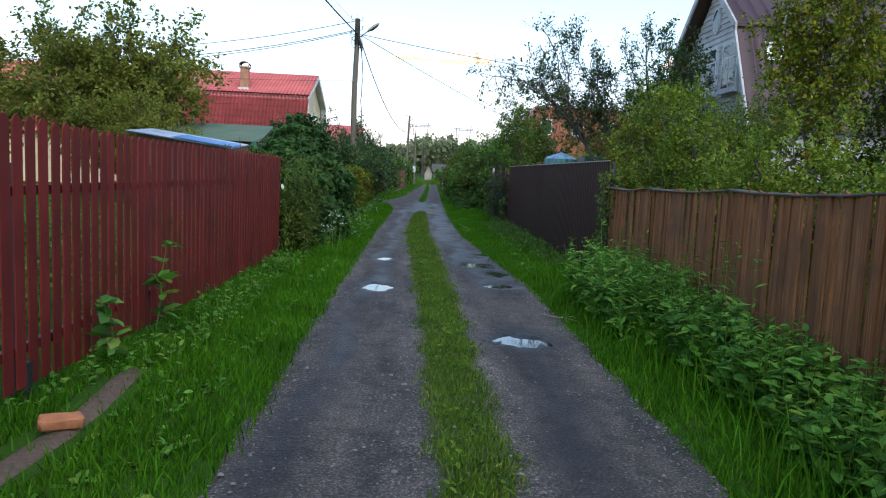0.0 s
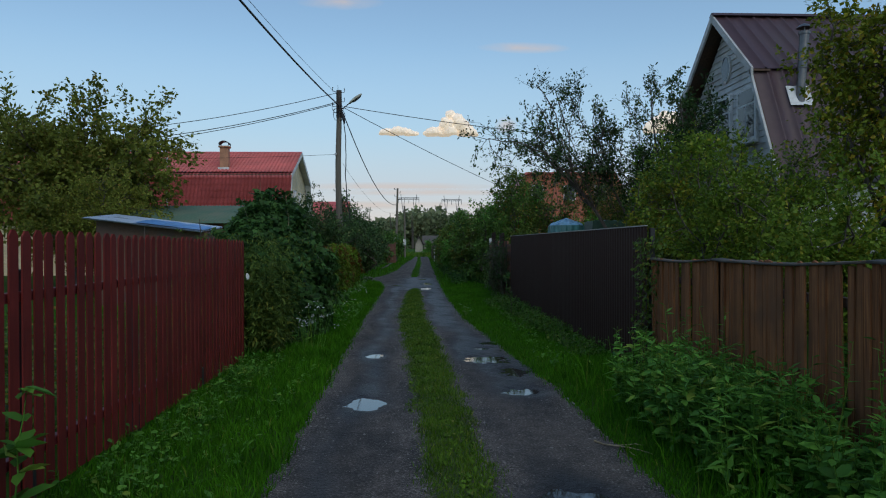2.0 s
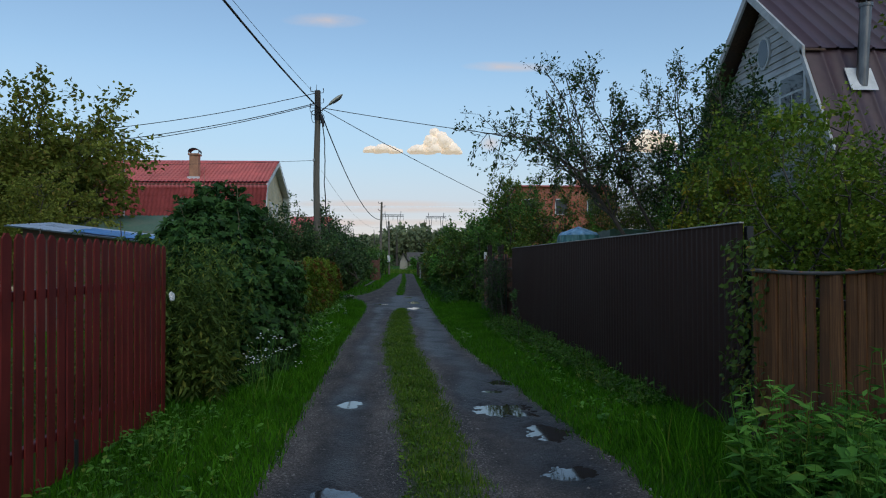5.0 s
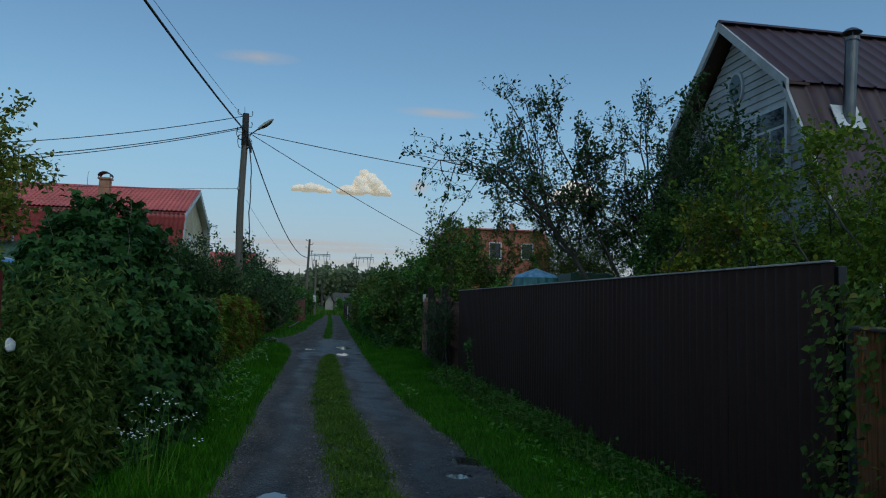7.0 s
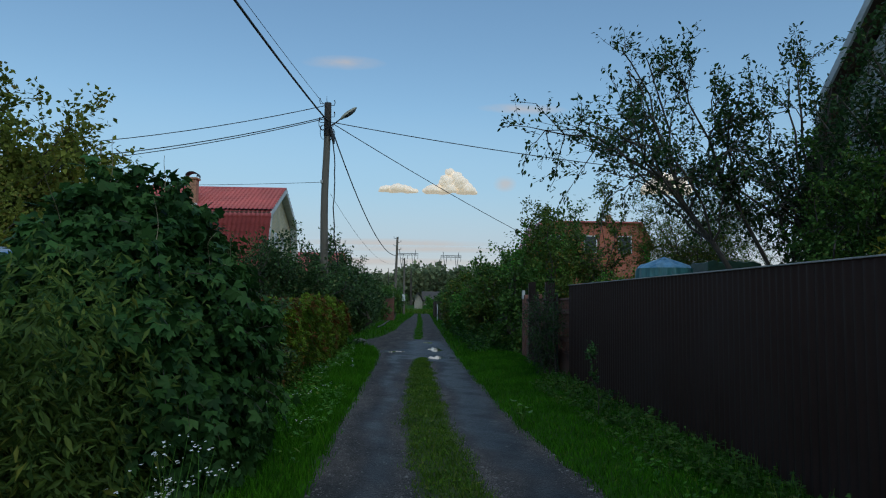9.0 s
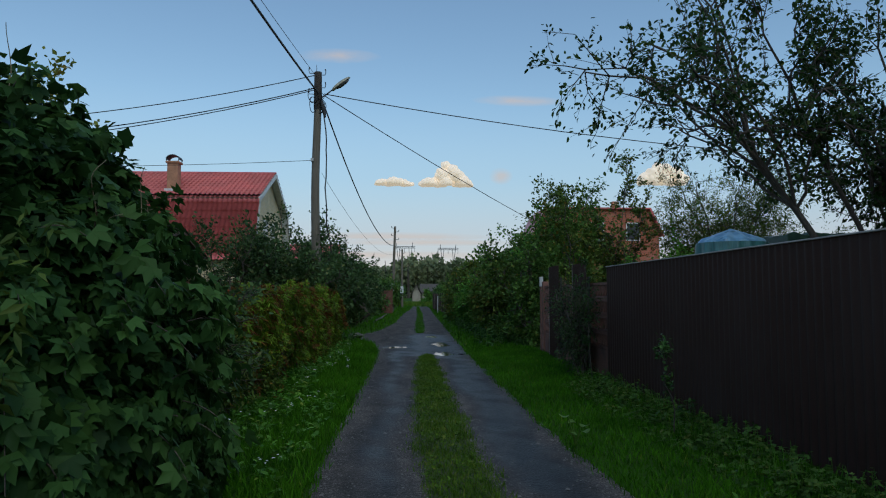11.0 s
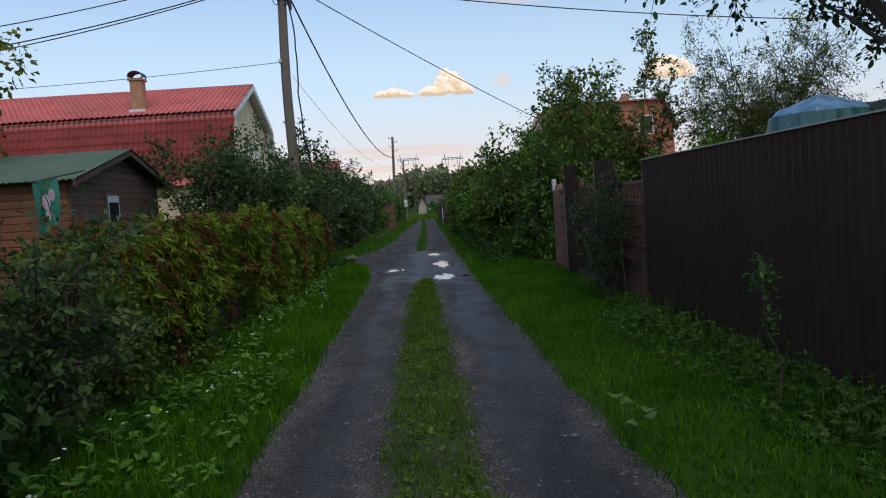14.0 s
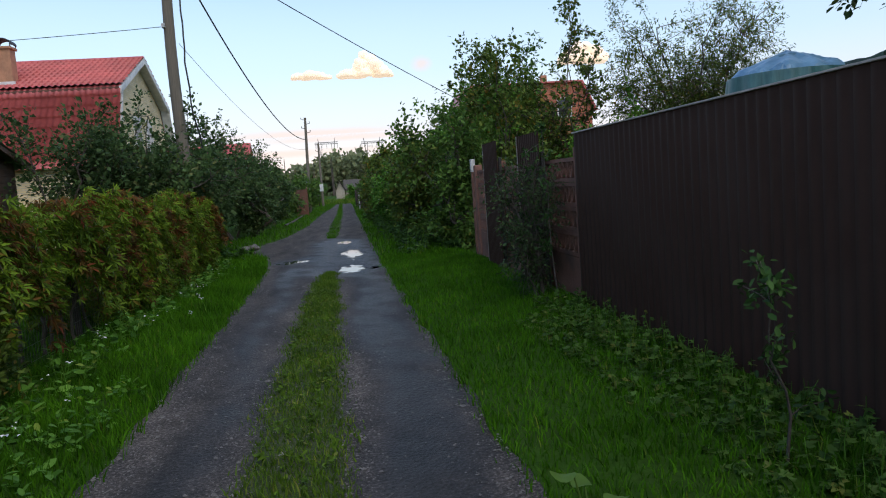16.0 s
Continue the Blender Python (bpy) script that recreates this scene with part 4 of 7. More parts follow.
def red_house():
    h = thing("red_roofed_house", -16, 44.5, 0, "yellow brick house with a red metal-tile mansard roof", "house")
    x1, x0, yr, zr = -6.45, -27.0, 44.5, 7.0
    yb, zb, ye, ze = 3.45, 5.5, 4.6, 2.75
    o = Matrix.Translation((16, -44.5, 0))

    def add(name, me, m, label=""):
        me.transform(o)
        return link(name, me, m, h, label)
    bm = bmesh.new()
    out = [(yr - 4.3, 0), (yr + 4.3, 0), (yr + 4.3, ze), (yr + yb - 0.12, zb - 0.12), (yr, zr - 0.12), (yr - yb + 0.12, zb - 0.12), (yr - 4.3, ze)]
    prism(bm, out, x0 + 0.4, x1 - 0.35)
    w = part("wall", bm, M_YBRICK, h, "yellow brick wall")
    w.data.transform(o)
    for sgn in (-1, 1):
        add("upper_roof_slope", tile_roof(x0, x1, (yr + sgn * (yb + 0.12), zb - 0.06), (yr, zr)), M_TILE, "red metal-tile roof")
        add("lower_roof_slope", tile_roof(x0, x1 - 0.02, (yr + sgn * ye, ze), (yr + sgn * yb, zb)), M_TILE, "red metal-tile mansard slope")
        bm = bmesh.new()
        slab(bm, x1 - 0.06, x1 + 0.01, (yr + sgn * (yb + 0.16), zb - 0.05), (yr, zr + 0.03), 0.22)
        w = part("bargeboard", bm, M_WHITE, h, "white bargeboard")
        w.data.transform(o)
        bm = bmesh.new()
        slab(bm, x1 - 0.06, x1 + 0.01, (yr + sgn * (ye + 0.02), ze), (yr + sgn * yb, zb - 0.02), 0.25)
        w = part("bargeboard", bm, M_WHITE, h, "white bargeboard")
        w.data.transform(o)
        for p0, p1 in (((yr + sgn * (yb + 0.1), zb - 0.14), (yr, zr - 0.1)), ((yr + sgn * (ye - 0.02), ze - 0.06), (yr + sgn * (yb - 0.03), zb - 0.1))):
            bm = bmesh.new()
            slab(bm, x1 - 0.348, x1 - 0.063, p0, p1, 0.03)
            w = part("soffit", bm, M_WHITE, h, "white boarded soffit")
            w.data.transform(o)
        bm = bmesh.new()
        slab(bm, x0, x1 - 0.06, (yr + sgn * (yb + 0.15), zb - 0.07), (yr + sgn * (yb - 0.3), zb + 0.1), 0.06)
        w = part("eaves_board", bm, M_RUST, h, "dark eaves flashing")
        w.data.transform(o)
    bm = bmesh.new()
    prism(bm, [(yr - 0.16, zr - 0.02), (yr + 0.16, zr - 0.02), (yr + 0.05, zr + 0.09), (yr - 0.05, zr + 0.09)], x0, x1)
    w = part("ridge_cap", bm, M_TILE, h)
    w.data.transform(o)
    for yy, zz in ((43.7, 4.0), (45.4, 4.0)):
        wd = boxed("window", (x1 - 0.36, x1 - 0.28, yy - 0.45, yy + 0.45, zz - 0.6, zz + 0.75), M_WHITE, h, "white framed gable window", 0.01)
        wd.data.transform(o)
        g = boxed("pane", (x1 - 0.29, x1 - 0.272, yy - 0.37, yy + 0.37, zz - 0.52, zz + 0.67), M_GLASS, wd)
        g.data.transform(o)
    # chimney on the front slope
    cx, cy = -10.25, 41.75
    c = boxed("chimney", (cx - 0.22, cx + 0.22, cy - 0.22, cy + 0.22, 5.5, 6.95), M_CHIM, h, "orange brick chimney", 0.01)
    c.data.transform(o)
    c2 = boxed("chimney_cap", (cx - 0.28, cx + 0.28, cy - 0.28, cy + 0.28, 6.95, 7.04), M_CHIM, c, "", 0.015)
    c2.data.transform(o)
    bm = bmesh.new()
    n = 12
    prism(bm, [(cx + 0.28 * math.cos(math.pi * i / n), 7.12 + 0.2 * math.sin(math.pi * i / n)) for i in range(n + 1)] + [(cx + 0.26 * math.cos(math.pi * i / n), 7.1 + 0.18 * math.sin(math.pi * i / n)) for i in range(n, -1, -1)], cy - 0.26, cy + 0.26, "y")
    for sx in (-0.25, 0.25):
        for sy in (-0.22, 0.22):
            box(bm, cx + sx - 0.015, cx + sx + 0.015, cy + sy - 0.015, cy + sy + 0.015, 7.03, 7.14)
    w = part("chimney_cowl", bm, M_BLACK, c, "black curved cowl")
    w.data.transform(o)
    w = boxed("chimney_flashing", (cx - 0.3, cx + 0.3, cy - 0.3, cy + 0.3, 5.7, 5.86), M_WHITE, c, "pale flashing")
    w.data.transform(o)


def right_house():
    h = thing("grey_wooden_house", 12, 19.75, 0, "grey clapboard house with a maroon ribbed metal mansard roof", "house")
    x0, x1, yr, zr = 7.5, 17.0, 19.75, 7.33
    yb, zb, ye, ze = 1.97, 5.56, 3.2, 3.0
    o = Matrix.Translation((-12, -19.75, 0))

    def add(ob):
        ob.data.transform(o)
        return ob
    bm = bmesh.new()
    prism(bm, [(yr - 3.0, 0), (yr + 3.0, 0), (yr + 3.0, ze), (yr + yb - 0.15, zb - 0.15), (yr, zr - 0.2), (yr - yb + 0.15, zb - 0.15), (yr - 3.0, ze)], x0 + 0.4, x1 - 0.3)
    add(part("wall", bm, M_SIDING, h, "grey boarded wall"))

    def half(z):
        return float(np.interp(z, [0, ze, zb - 0.15, zr - 0.2], [3.0, 3.0, yb - 0.15, 0.0]))
    z = 0.3
    while z < zr - 0.4:
        a, b = half(z), half(z + 0.15)
        bm = bmesh.new()
        lo = [bm.verts.new((x0 + 0.4 + dx, yr + y, zz)) for dx, y, zz in ((-0.035, -a, z), (-0.035, a, z), (-0.004, b, z + 0.155), (-0.004, -b, z + 0.155), (0.0, -a, z), (0.0, a, z))]
        for f in ((0, 3, 2, 1), (0, 1, 5, 4)):
            bm.faces.new([lo[i] for i in f])
        add(part("siding_board", bm, M_SIDING, h))
        z += 0.15
    for sgn in (-1, 1):
        me = rib_roof(x0, x1, (yr + sgn * (yb + 0.1), zb - 0.05), (yr, zr))
        add(link("upper_roof_slope", me, M_MAROON, h, "maroon ribbed roof sheet"))
        me = rib_roof(x0 + 0.05, x1, (yr + sgn * ye, ze), (yr + sgn * yb, zb))
        add(link("lower_roof_slope", me, M_MAROON, h, "maroon ribbed mansard sheet"))
        for p0, p1 in (((yr + sgn * (yb + 0.12), zb - 0.02), (yr, zr + 0.03)), ((yr + sgn * (ye + 0.02), ze), (yr + sgn * (yb + 0.02), zb))):
            bm = bmesh.new()
            slab(bm, x0 - 0.03, x0 + 0.02, p0, p1, 0.2)
            add(part("bargeboard", bm, M_SIDING, h, "grey bargeboard"))
            bm = bmesh.new()
            slab(bm, x0 + 0.02, x0 + 0.42, (p0[0], p0[1] - 0.06), (p1[0], p1[1] - 0.06), 0.03)
            add(part("soffit", bm, M_SHEDDARK, h, "dark wooden soffit"))
    bm = bmesh.new()
    prism(bm, [(yr - 0.14, zr - 0.02), (yr + 0.14, zr - 0.02), (yr + 0.03, zr + 0.07), (yr - 0.03, zr + 0.07)], x0 - 0.02, x1)
    add(part("ridge_cap", bm, M_MAROON, h))
    bm = bmesh.new()
    slab(bm, x0 + 0.05, x1, (yr - ye - 0.02, ze + 0.02), (yr - ye + 0.5, ze + 0.0), 0.12)
    add(part("eaves_board", bm, M_BLACK, h, "dark eaves board"))
    # gable windows
    xw = x0 + 0.36
    for y0, y1 in ((18.2, 19.0), (19.5, 20.3)):
        w = add(boxed("window_frame", (xw - 0.06, xw + 0.02, y0 - 0.08, y1 + 0.08, 4.0, 5.3), M_WHITE, h, "white peeling window frame", 0.008))
        add(boxed("pane", (xw - 0.066, xw - 0.058, y0, (y0 + y1) / 2 - 0.025, 4.1, 4.85), M_GLASS, w))
        add(boxed("pane", (xw - 0.066, xw - 0.058, (y0 + y1) / 2 + 0.025, y1, 4.1, 4.85), M_GLASS, w))
        add(boxed("pane", (xw - 0.066, xw - 0.058, y0, y1, 4.9, 5.22), M_GLASS, w))
        add(boxed("window_sill", (xw - 0.14, xw, y0 - 0.1, y1 + 0.1, 3.95, 4.0), M_WHITE, w))
    bm = bmesh.new()
    n = 20
    prism(bm, [(19.75 + 0.26 * math.cos(i * 2 * math.pi / n), 6.0 + 0.36 * math.sin(i * 2 * math.pi / n)) for i in range(n)], xw - 0.03, xw + 0.05)
    w = add(part("oval_window", bm, M_SIDING, h, "oval attic vent window"))
    bm = bmesh.new()
    prism(bm, [(19.75 + 0.2 * math.cos(i * 2 * math.pi / n), 6.0 + 0.3 * math.sin(i * 2 * math.pi / n)) for i in range(n)], xw - 0.036, xw + 0.03)
    add(part("pane", bm, M_GLASS, w))
    # stove pipe with its pale flashing square
    sx, s0 = 8.42, 0.0
    fy = lambda z: yr - np.interp(z, [ze, zb], [ye, yb])
    bm = bmesh.new()
    c = [bm.verts.new((x, fy(z) - 0.05 - d, z)) for x, z in ((8.16, 4.62), (8.67, 4.62), (8.67, 5.08), (8.16, 5.08)) for d in (0, 0.02)]
    for f in ((1, 3, 5, 7), (0, 1, 7, 6), (0, 2, 3, 1), (2, 4, 5, 3), (4, 6, 7, 5)):
        bm.faces.new([c[i] for i in f])
    add(part("pipe_flashing", bm, M_WHITE, h, "white patched flashing square"))
    p = Pile()
    p.tube([(sx, 17.38, 4.7), (sx + 0.1, 17.38, 6.18)], (0.1, 0.1), 14)
    p.tube([(sx + 0.1, 17.38, 6.18), (sx + 0.1, 17.38, 6.24)], (0.12, 0.12), 14)
    p.tube([(sx + 0.1, 17.38, 6.32), (sx + 0.1, 17.38, 6.38), (sx + 0.1, 17.38, 6.42)], (0.17, 0.1, 0.01), 14)
    for a in range(3):
        x, y = sx + 0.1 + 0.09 * math.cos(a * 2.1), 17.38 + 0.09 * math.sin(a * 2.1)
        p.tube([(x, y, 6.2), (x, y, 6.35)], (0.01, 0.01), 4)
    pm = p.mesh("stove_pipe", True)
    pm.transform(o)
    link("stove_pipe", pm, M_STEEL, h, "stainless stove pipe with a cap")


def brick_house():
    h = thing("orange_brick_house", 13.3, 64, 0, "orange brick house with a red roof behind trees", "house")
    o = Matrix.Translation((-13.3, -64, 0))
    bm = bmesh.new()
    prism(bm, [(8.9, 0), (17.7, 0), (17.7, 5.7), (16.9, 7.5), (9.7, 7.5), (8.9, 5.7)], 61, 67, "y")
    part("wall", bm, M_OBRICK, h, "orange brick wall").data.transform(o)
    bm = bmesh.new()
    prism(bm, [(8.6, 5.55), (9.5, 7.55), (17.05, 7.55), (18.0, 5.55), (17.9, 5.5), (16.95, 7.45), (9.6, 7.45), (8.7, 5.5)], 60.7, 67.3, "y")
    part("roof", bm, M_TILE, h, "red sheet roof").data.transform(o)
    for x in (10.5, 13.2, 15.8):
        w = boxed("window", (x - 0.5, x + 0.5, 60.93, 61.02, 5.2, 6.5), M_WHITE, h, "white framed window", 0.01)
        w.data.transform(o)
        boxed("pane", (x - 0.42, x + 0.42, 60.91, 60.93, 5.28, 6.42), M_GLASS, w).data.transform(o)
    boxed("chimney", (15.2, 15.6, 63.8, 64.2, 7.4, 8.4), M_CHIM, h, "", 0.01).data.transform(o)


def plain_house(name, label, x0, x1, y0, y1, eave, ridge, wall_m, roof_m, along_x=True):
    h = thing(name, (x0 + x1) / 2, (y0 + y1) / 2, 0, label, "house")
    o = Matrix.Translation((-(x0 + x1) / 2, -(y0 + y1) / 2, 0))
    u0, u1, w0, w1 = (y0, y1, x0, x1) if along_x else (x0, x1, y0, y1)
    ax, mid = ("x" if along_x else "y"), (u0 + u1) / 2
    bm = bmesh.new()
    prism(bm, [(u0, 0), (u1, 0), (u1, eave), (mid, ridge - 0.1), (u0, eave)], w0, w1, ax)
    part("wall", bm, wall_m, h).data.transform(o)
    for s in (u0 - 0.3, u1 + 0.3):
        bm = bmesh.new()
        prism(bm, [(s, eave - 0.15), (mid, ridge), (mid, ridge + 0.12), (s, eave - 0.03)], w0 - 0.3, w1 + 0.3, ax)
        part("roof_slope", bm, roof_m, h).data.transform(o)
    return h, o


def shed():
    h = thing("garden_shed", -8, 29.3, 0, "dark board shed with a green corrugated gable roof", "shed")
    o = Matrix.Translation((8, -29.3, 0))

    def add(ob):
        ob.data.transform(o)
        return ob
    x1, x0, y0, y1, yr = -6.28, -10.8, 27.05, 31.5, 29.35
    bm = bmesh.new()
    prism(bm, [(y0, 0), (y1, 0), (y1, 2.42), (yr, 2.98), (y0, 2.42)], x0, x1 - 0.03)
    add(part("wall", bm, M_SHEDWARM, h))
    z = 0.1
    while z < 2.9:
        a = float(np.interp(z + 0.07, [0, 2.42, 2.98], [y0, y0, yr]))
        b = float(np.interp(z + 0.07, [0, 2.42, 2.98], [y1, y1, yr]))
        add(boxed("board", (x1 - 0.03, x1 + 0.004, a, b, z, z + 0.135), M_SHEDDARK, h, "", 0.004))
        if z < 2.35:
            add(boxed("log_board", (x0, x1 - 0.035, y0 - 0.035, y0, z, z + 0.135), M_SHEDWARM, h, "", 0.012))
        z += 0.14
    for sgn, ye in ((-1, y0 - 0.35), (1, y1 + 0.35)):
        p0, p1 = (ye, 2.36), (yr, 3.08)
        n = 90
        xs = np.linspace(x0 - 0.3, x1 + 0.3, n)
        wv = 0.02 * np.sin(xs * 2 * np.pi / 0.13)
        V = np.concatenate([np.stack([xs, xs * 0 + p[0], wv + p[1] + dz], 1) for dz in (0.03, 0.0) for p in (p0, p1)])
        a = np.arange(n - 1)
        q = np.concatenate([np.stack([a, a + 1, a + 1 + n, a + n], 1), np.stack([a + 2 * n, a + 3 * n, a + 1 + 3 * n, a + 1 + 2 * n], 1), np.stack([a, a + 2 * n, a + 1 + 2 * n, a + 1], 1)])
        me = mesh_of("roof_slope", V, q, True)
        me.transform(o)
        link("roof_slope", me, M_GREENROOF, h, "green corrugated roof sheet")
        bm = bmesh.new()
        slab(bm, x1 + 0.24, x1 + 0.28, (p0[0], p0[1] - 0.0), (p1[0], p1[1]), 0.11)
        add(part("bargeboard", bm, M_SHEDDARK, h, "dark bargeboard"))
    w = add(boxed("window_frame", (x1, x1 + 0.035, 28.52, 29.14, 1.4, 2.12), M_GREYPOST, h, "pale grey wooden window frame", 0.004))
    add(boxed("pane", (x1 + 0.03, x1 + 0.04, 28.6, 29.06, 1.48, 1.98), M_GLASS, w))
    for yy in (28.5, 29.16):
        add(boxed("shutter_strip", (x1 + 0.005, x1 + 0.045, yy - 0.045, yy + 0.045, 1.3, 2.28), M_RAILWOOD, h, "", 0.004))
    # cloth banner hung from a stick at the near eave
    b = thing("garden_banner", -5.95, 26.0, 2.2, "green cloth banner with a faded pink print", "banner")
    p = Pile()
    p.tube([(0, 1.0, 0.33), (0.02, -0.9, 0.05)], (0.016, 0.014), 6)
    link("pole", p.mesh("pole"), M_RAILWOOD, b)
    V, q = [], []
    for i in range(9):
        for j in range(11):
            u, v = i / 8, j / 10
            V.append((0.05 * math.sin(u * 7 + v * 2), -0.85 + 0.75 * u, 0.06 + 0.1 * u - v * (0.95 - 0.25 * u)))
    q = [(i * 11 + j, i * 11 + j + 1, (i + 1) * 11 + j + 1, (i + 1) * 11 + j) for i in range(8) for j in range(10)]
    link("cloth", mesh_of("cloth", V, np.array(q), True), M_FABRIC, b)
    bm = bmesh.new()
    for k, (u, v, rr) in enumerate(((0.35, 0.45, 0.13), (0.6, 0.3, 0.1), (0.4, 0.7, 0.09))):
        prism(bm, [(-0.85 + 0.75 * u + rr * math.cos(i * 0.63), 0.1 - v * 0.8 + rr * math.sin(i * 0.63)) for i in range(10)], 0.062 + k * 0.003, 0.066 + k * 0.003)
    part("print", bm, M_PINK, b, "faded pink print")


def lean_to():
    h = thing("lean_to_shed", -6.8, 21.6, 0.2, "low board lean-to with a zinc sheet roof and blue covering", "shed")
    bm = bmesh.new()
    prism(bm, [(-1.35, -0.2), (1.45, -0.2), (1.45, 1.78), (-1.35, 2.14)], -0.7, 0.9, "y")
    part("wall", bm, M_SHEDDARK, h)
    p = Pile()
    n = 60
    ys = np.linspace(-1.05, 1.1, n)
    wv = 0.014 * np.sin(ys * 2 * np.pi / 0.16)
    V = np.concatenate([np.stack([ys * 0 + x, ys, wv + z + dz + 0.08 * ys], 1) for dz in (0.02, 0) for x, z in ((-1.55, 2.2), (1.4, 1.84))])
    a = np.arange(n - 1)
    p.add(V, quads=np.concatenate([np.stack([a, a + n, a + 1 + n, a + 1], 1), np.stack([a + 2 * n, a + 1 + 2 * n, a + 1 + 3 * n, a + 3 * n], 1), np.stack([a, a + 1, a + 1 + 2 * n, a + 2 * n], 1)]))
    link("roof_sheet", p.mesh("roof_sheet", True), M_ZINC, h, "zinc roof sheet with the sky's pale reflection in its colour")
    bm = bmesh.new()
    bmesh.ops.create_grid(bm, x_segments=14, y_segments=8, size=0.5)
    for v in bm.verts:
        x, y = v.co.x * 1.7 + 0.55, v.co.y * 1.3 - 0.35
        v.co = Vector((x, y, 2.03 - 0.125 * x + 0.08 * y + 0.04 + 0.03 * noise.noise(Vector((x * 4, y * 4, 1)))))
    part("cover_sheet", bm, M_BLUEPLASTIC, h, "blue plastic sheet on the roof")


# ---- poles and wires ----
def catenary(a, b, sag, n=24):
    t = np.linspace(0, 1, n)[:, None]
    p = np.asarray(a, float) * (1 - t) + np.asarray(b, float) * t
    p[:, 2] -= sag * 4 * t[:, 0] * (1 - t[:, 0])
    return p


def cable(a, b, sag, rad, label="black overhead cable slung from the pole"):
    p = Pile()
    p.tube(catenary(a, b, sag), np.full(24, rad), 5)
    link("overhead_cable", p.mesh("overhead_cable", True), M_WIRE, None, label, "cable", "overhead cables")


def utility_pole():
    u = thing("utility_pole", -3.14, 32.95, 0, "weathered round wooden utility pole with tarred top", "utility pole")
    p = Pile()
    z = np.linspace(-0.3, 7.1, 12)
    p.tube(np.stack([0.03 * np.sin(z), 0 * z, z], 1), np.linspace(0.15, 0.112, 12), 14)
    link("shaft", p.mesh("shaft", True), M_POLE, u)
    p = Pile()
    p.tube([(0.02, 0, 7.08), (0.02, 0, 7.7), (0.02, 0, 8.24), (0.02, 0, 8.26)], (0.125, 0.122, 0.115, 0.01), 14)
    link("tarred_top", p.mesh("tarred_top", True), M_DARKTOP, u, "tarred dark pole top")
    for zz, sx in ((8.15, 1), (7.75, 1), (8.2, -1), (7.55, -1)):
        p = Pile()
        p.tube([(0.1 * sx, -0.02, zz), (0.24 * sx, -0.03, zz), (0.26 * sx, -0.03, zz + 0.1), (0.24 * sx, -0.03, zz + 0.18)], (0.012, 0.012, 0.014, 0.02), 6)
        link("insulator_hook", p.mesh("insulator_hook"), M_BLACK, u, "rusty hook")
    p = Pile()
    p.tube([(-0.02, 0, 8.25), (-0.03, 0, 8.48)], (0.012, 0.006), 5)
    link("spike", p.mesh("spike"), M_BLACK, u)
    p = Pile()
    r = np.random.default_rng(5)
    for k in range(9):
        c = np.array([0.1 * (-1 if k % 3 == 0 else 1), -0.1, 7.35 - 0.05 * k])
        t = np.linspace(0, 2 * np.pi, 14)
        a, b = r.uniform(0.05, 0.2), r.uniform(0.08, 0.25)
        loop = Pile()
        loop.tube(np.stack([c[0] + a * np.cos(t), c[1] + 0.05 * np.sin(2 * t), c[2] + b * np.sin(t) + 0.15], 1), np.full(14, 0.011), 4)
        link("cable_loop", loop.mesh("cable_loop"), M_WIRE, u)
    p.tube([(0.15, -0.12, 7.3), (0.22, -0.12, 7.05), (0.26, -0.14, 6.8)], (0.05, 0.07, 0.03), 8)
    link("cable_clamp", p.mesh("cable_clamp"), M_WIRE, u, "black cable clamp")
    p = Pile()
    p.tube(wander((0.2, -0.13, 7.0), (0.5, -0.2, 2.6), 16, 0.03, r), np.full(16, 0.02), 5)
    link("drop_cable", p.mesh("drop_cable", True), M_WIRE, u, "loose drop cable")
    boxed("bracket", (-0.16, -0.08, -0.16, 0.1, 5.45, 5.55), M_GREYPOST, u, "white clamp", 0.01)
    s = thing("street_lamp", -2.98, 32.9, 7.45, "cobra-head street lamp on a bent arm", "street lamp")
    p = Pile()
    p.tube([(0, 0, 0), (0.12, 0, 0.08), (0.3, 0.05, 0.25)], (0.024, 0.022, 0.022), 8)
    link("arm", p.mesh("arm", True), M_BLACK, s)
    bm = bmesh.new()
    bmesh.ops.create_uvsphere(bm, u_segments=16, v_segments=10, radius=1)
    for v in bm.verts:
        x = v.co.x
        v.co = Vector((x * 0.36, v.co.y * 0.13 * (1 - 0.25 * x), max(v.co.z, -0.25) * 0.085))
    bmesh.ops.rotate(bm, verts=bm.verts, matrix=Matrix.Rotation(radians(-38), 3, "Y"))
    bmesh.ops.translate(bm, verts=bm.verts, vec=(0.56, 0.06, 0.44))
    part("housing", bm, M_LAMP, s, "pale worn lamp housing")
    bm = bmesh.new()
    bmesh.ops.create_uvsphere(bm, u_segments=14, v_segments=8, radius=1)
    for v in bm.verts:
        v.co = Vector((v.co.x * 0.24, v.co.y * 0.1, v.co.z * 0.05 - 0.03))
    bmesh.ops.rotate(bm, verts=bm.verts, matrix=Matrix.Rotation(radians(-38), 3, "Y"))
    bmesh.ops.translate(bm, verts=bm.verts, vec=(0.6, 0.06, 0.455))
    part("diffuser", bm, M_LAMPDARK, s, "dull unlit diffuser")
    px, py = -3.12, 32.9
    # to the gardens on both sides, to the next pole and back over the lane
    cable((px, py, 8.15), (-24, 31, 6.3), 1.0, 0.014)
    cable((px, py, 7.75), (-24, 31.5, 5.95), 1.05, 0.016)
    cable((px, py, 7.7), (-24, 31.2, 5.5), 1.0, 0.014)
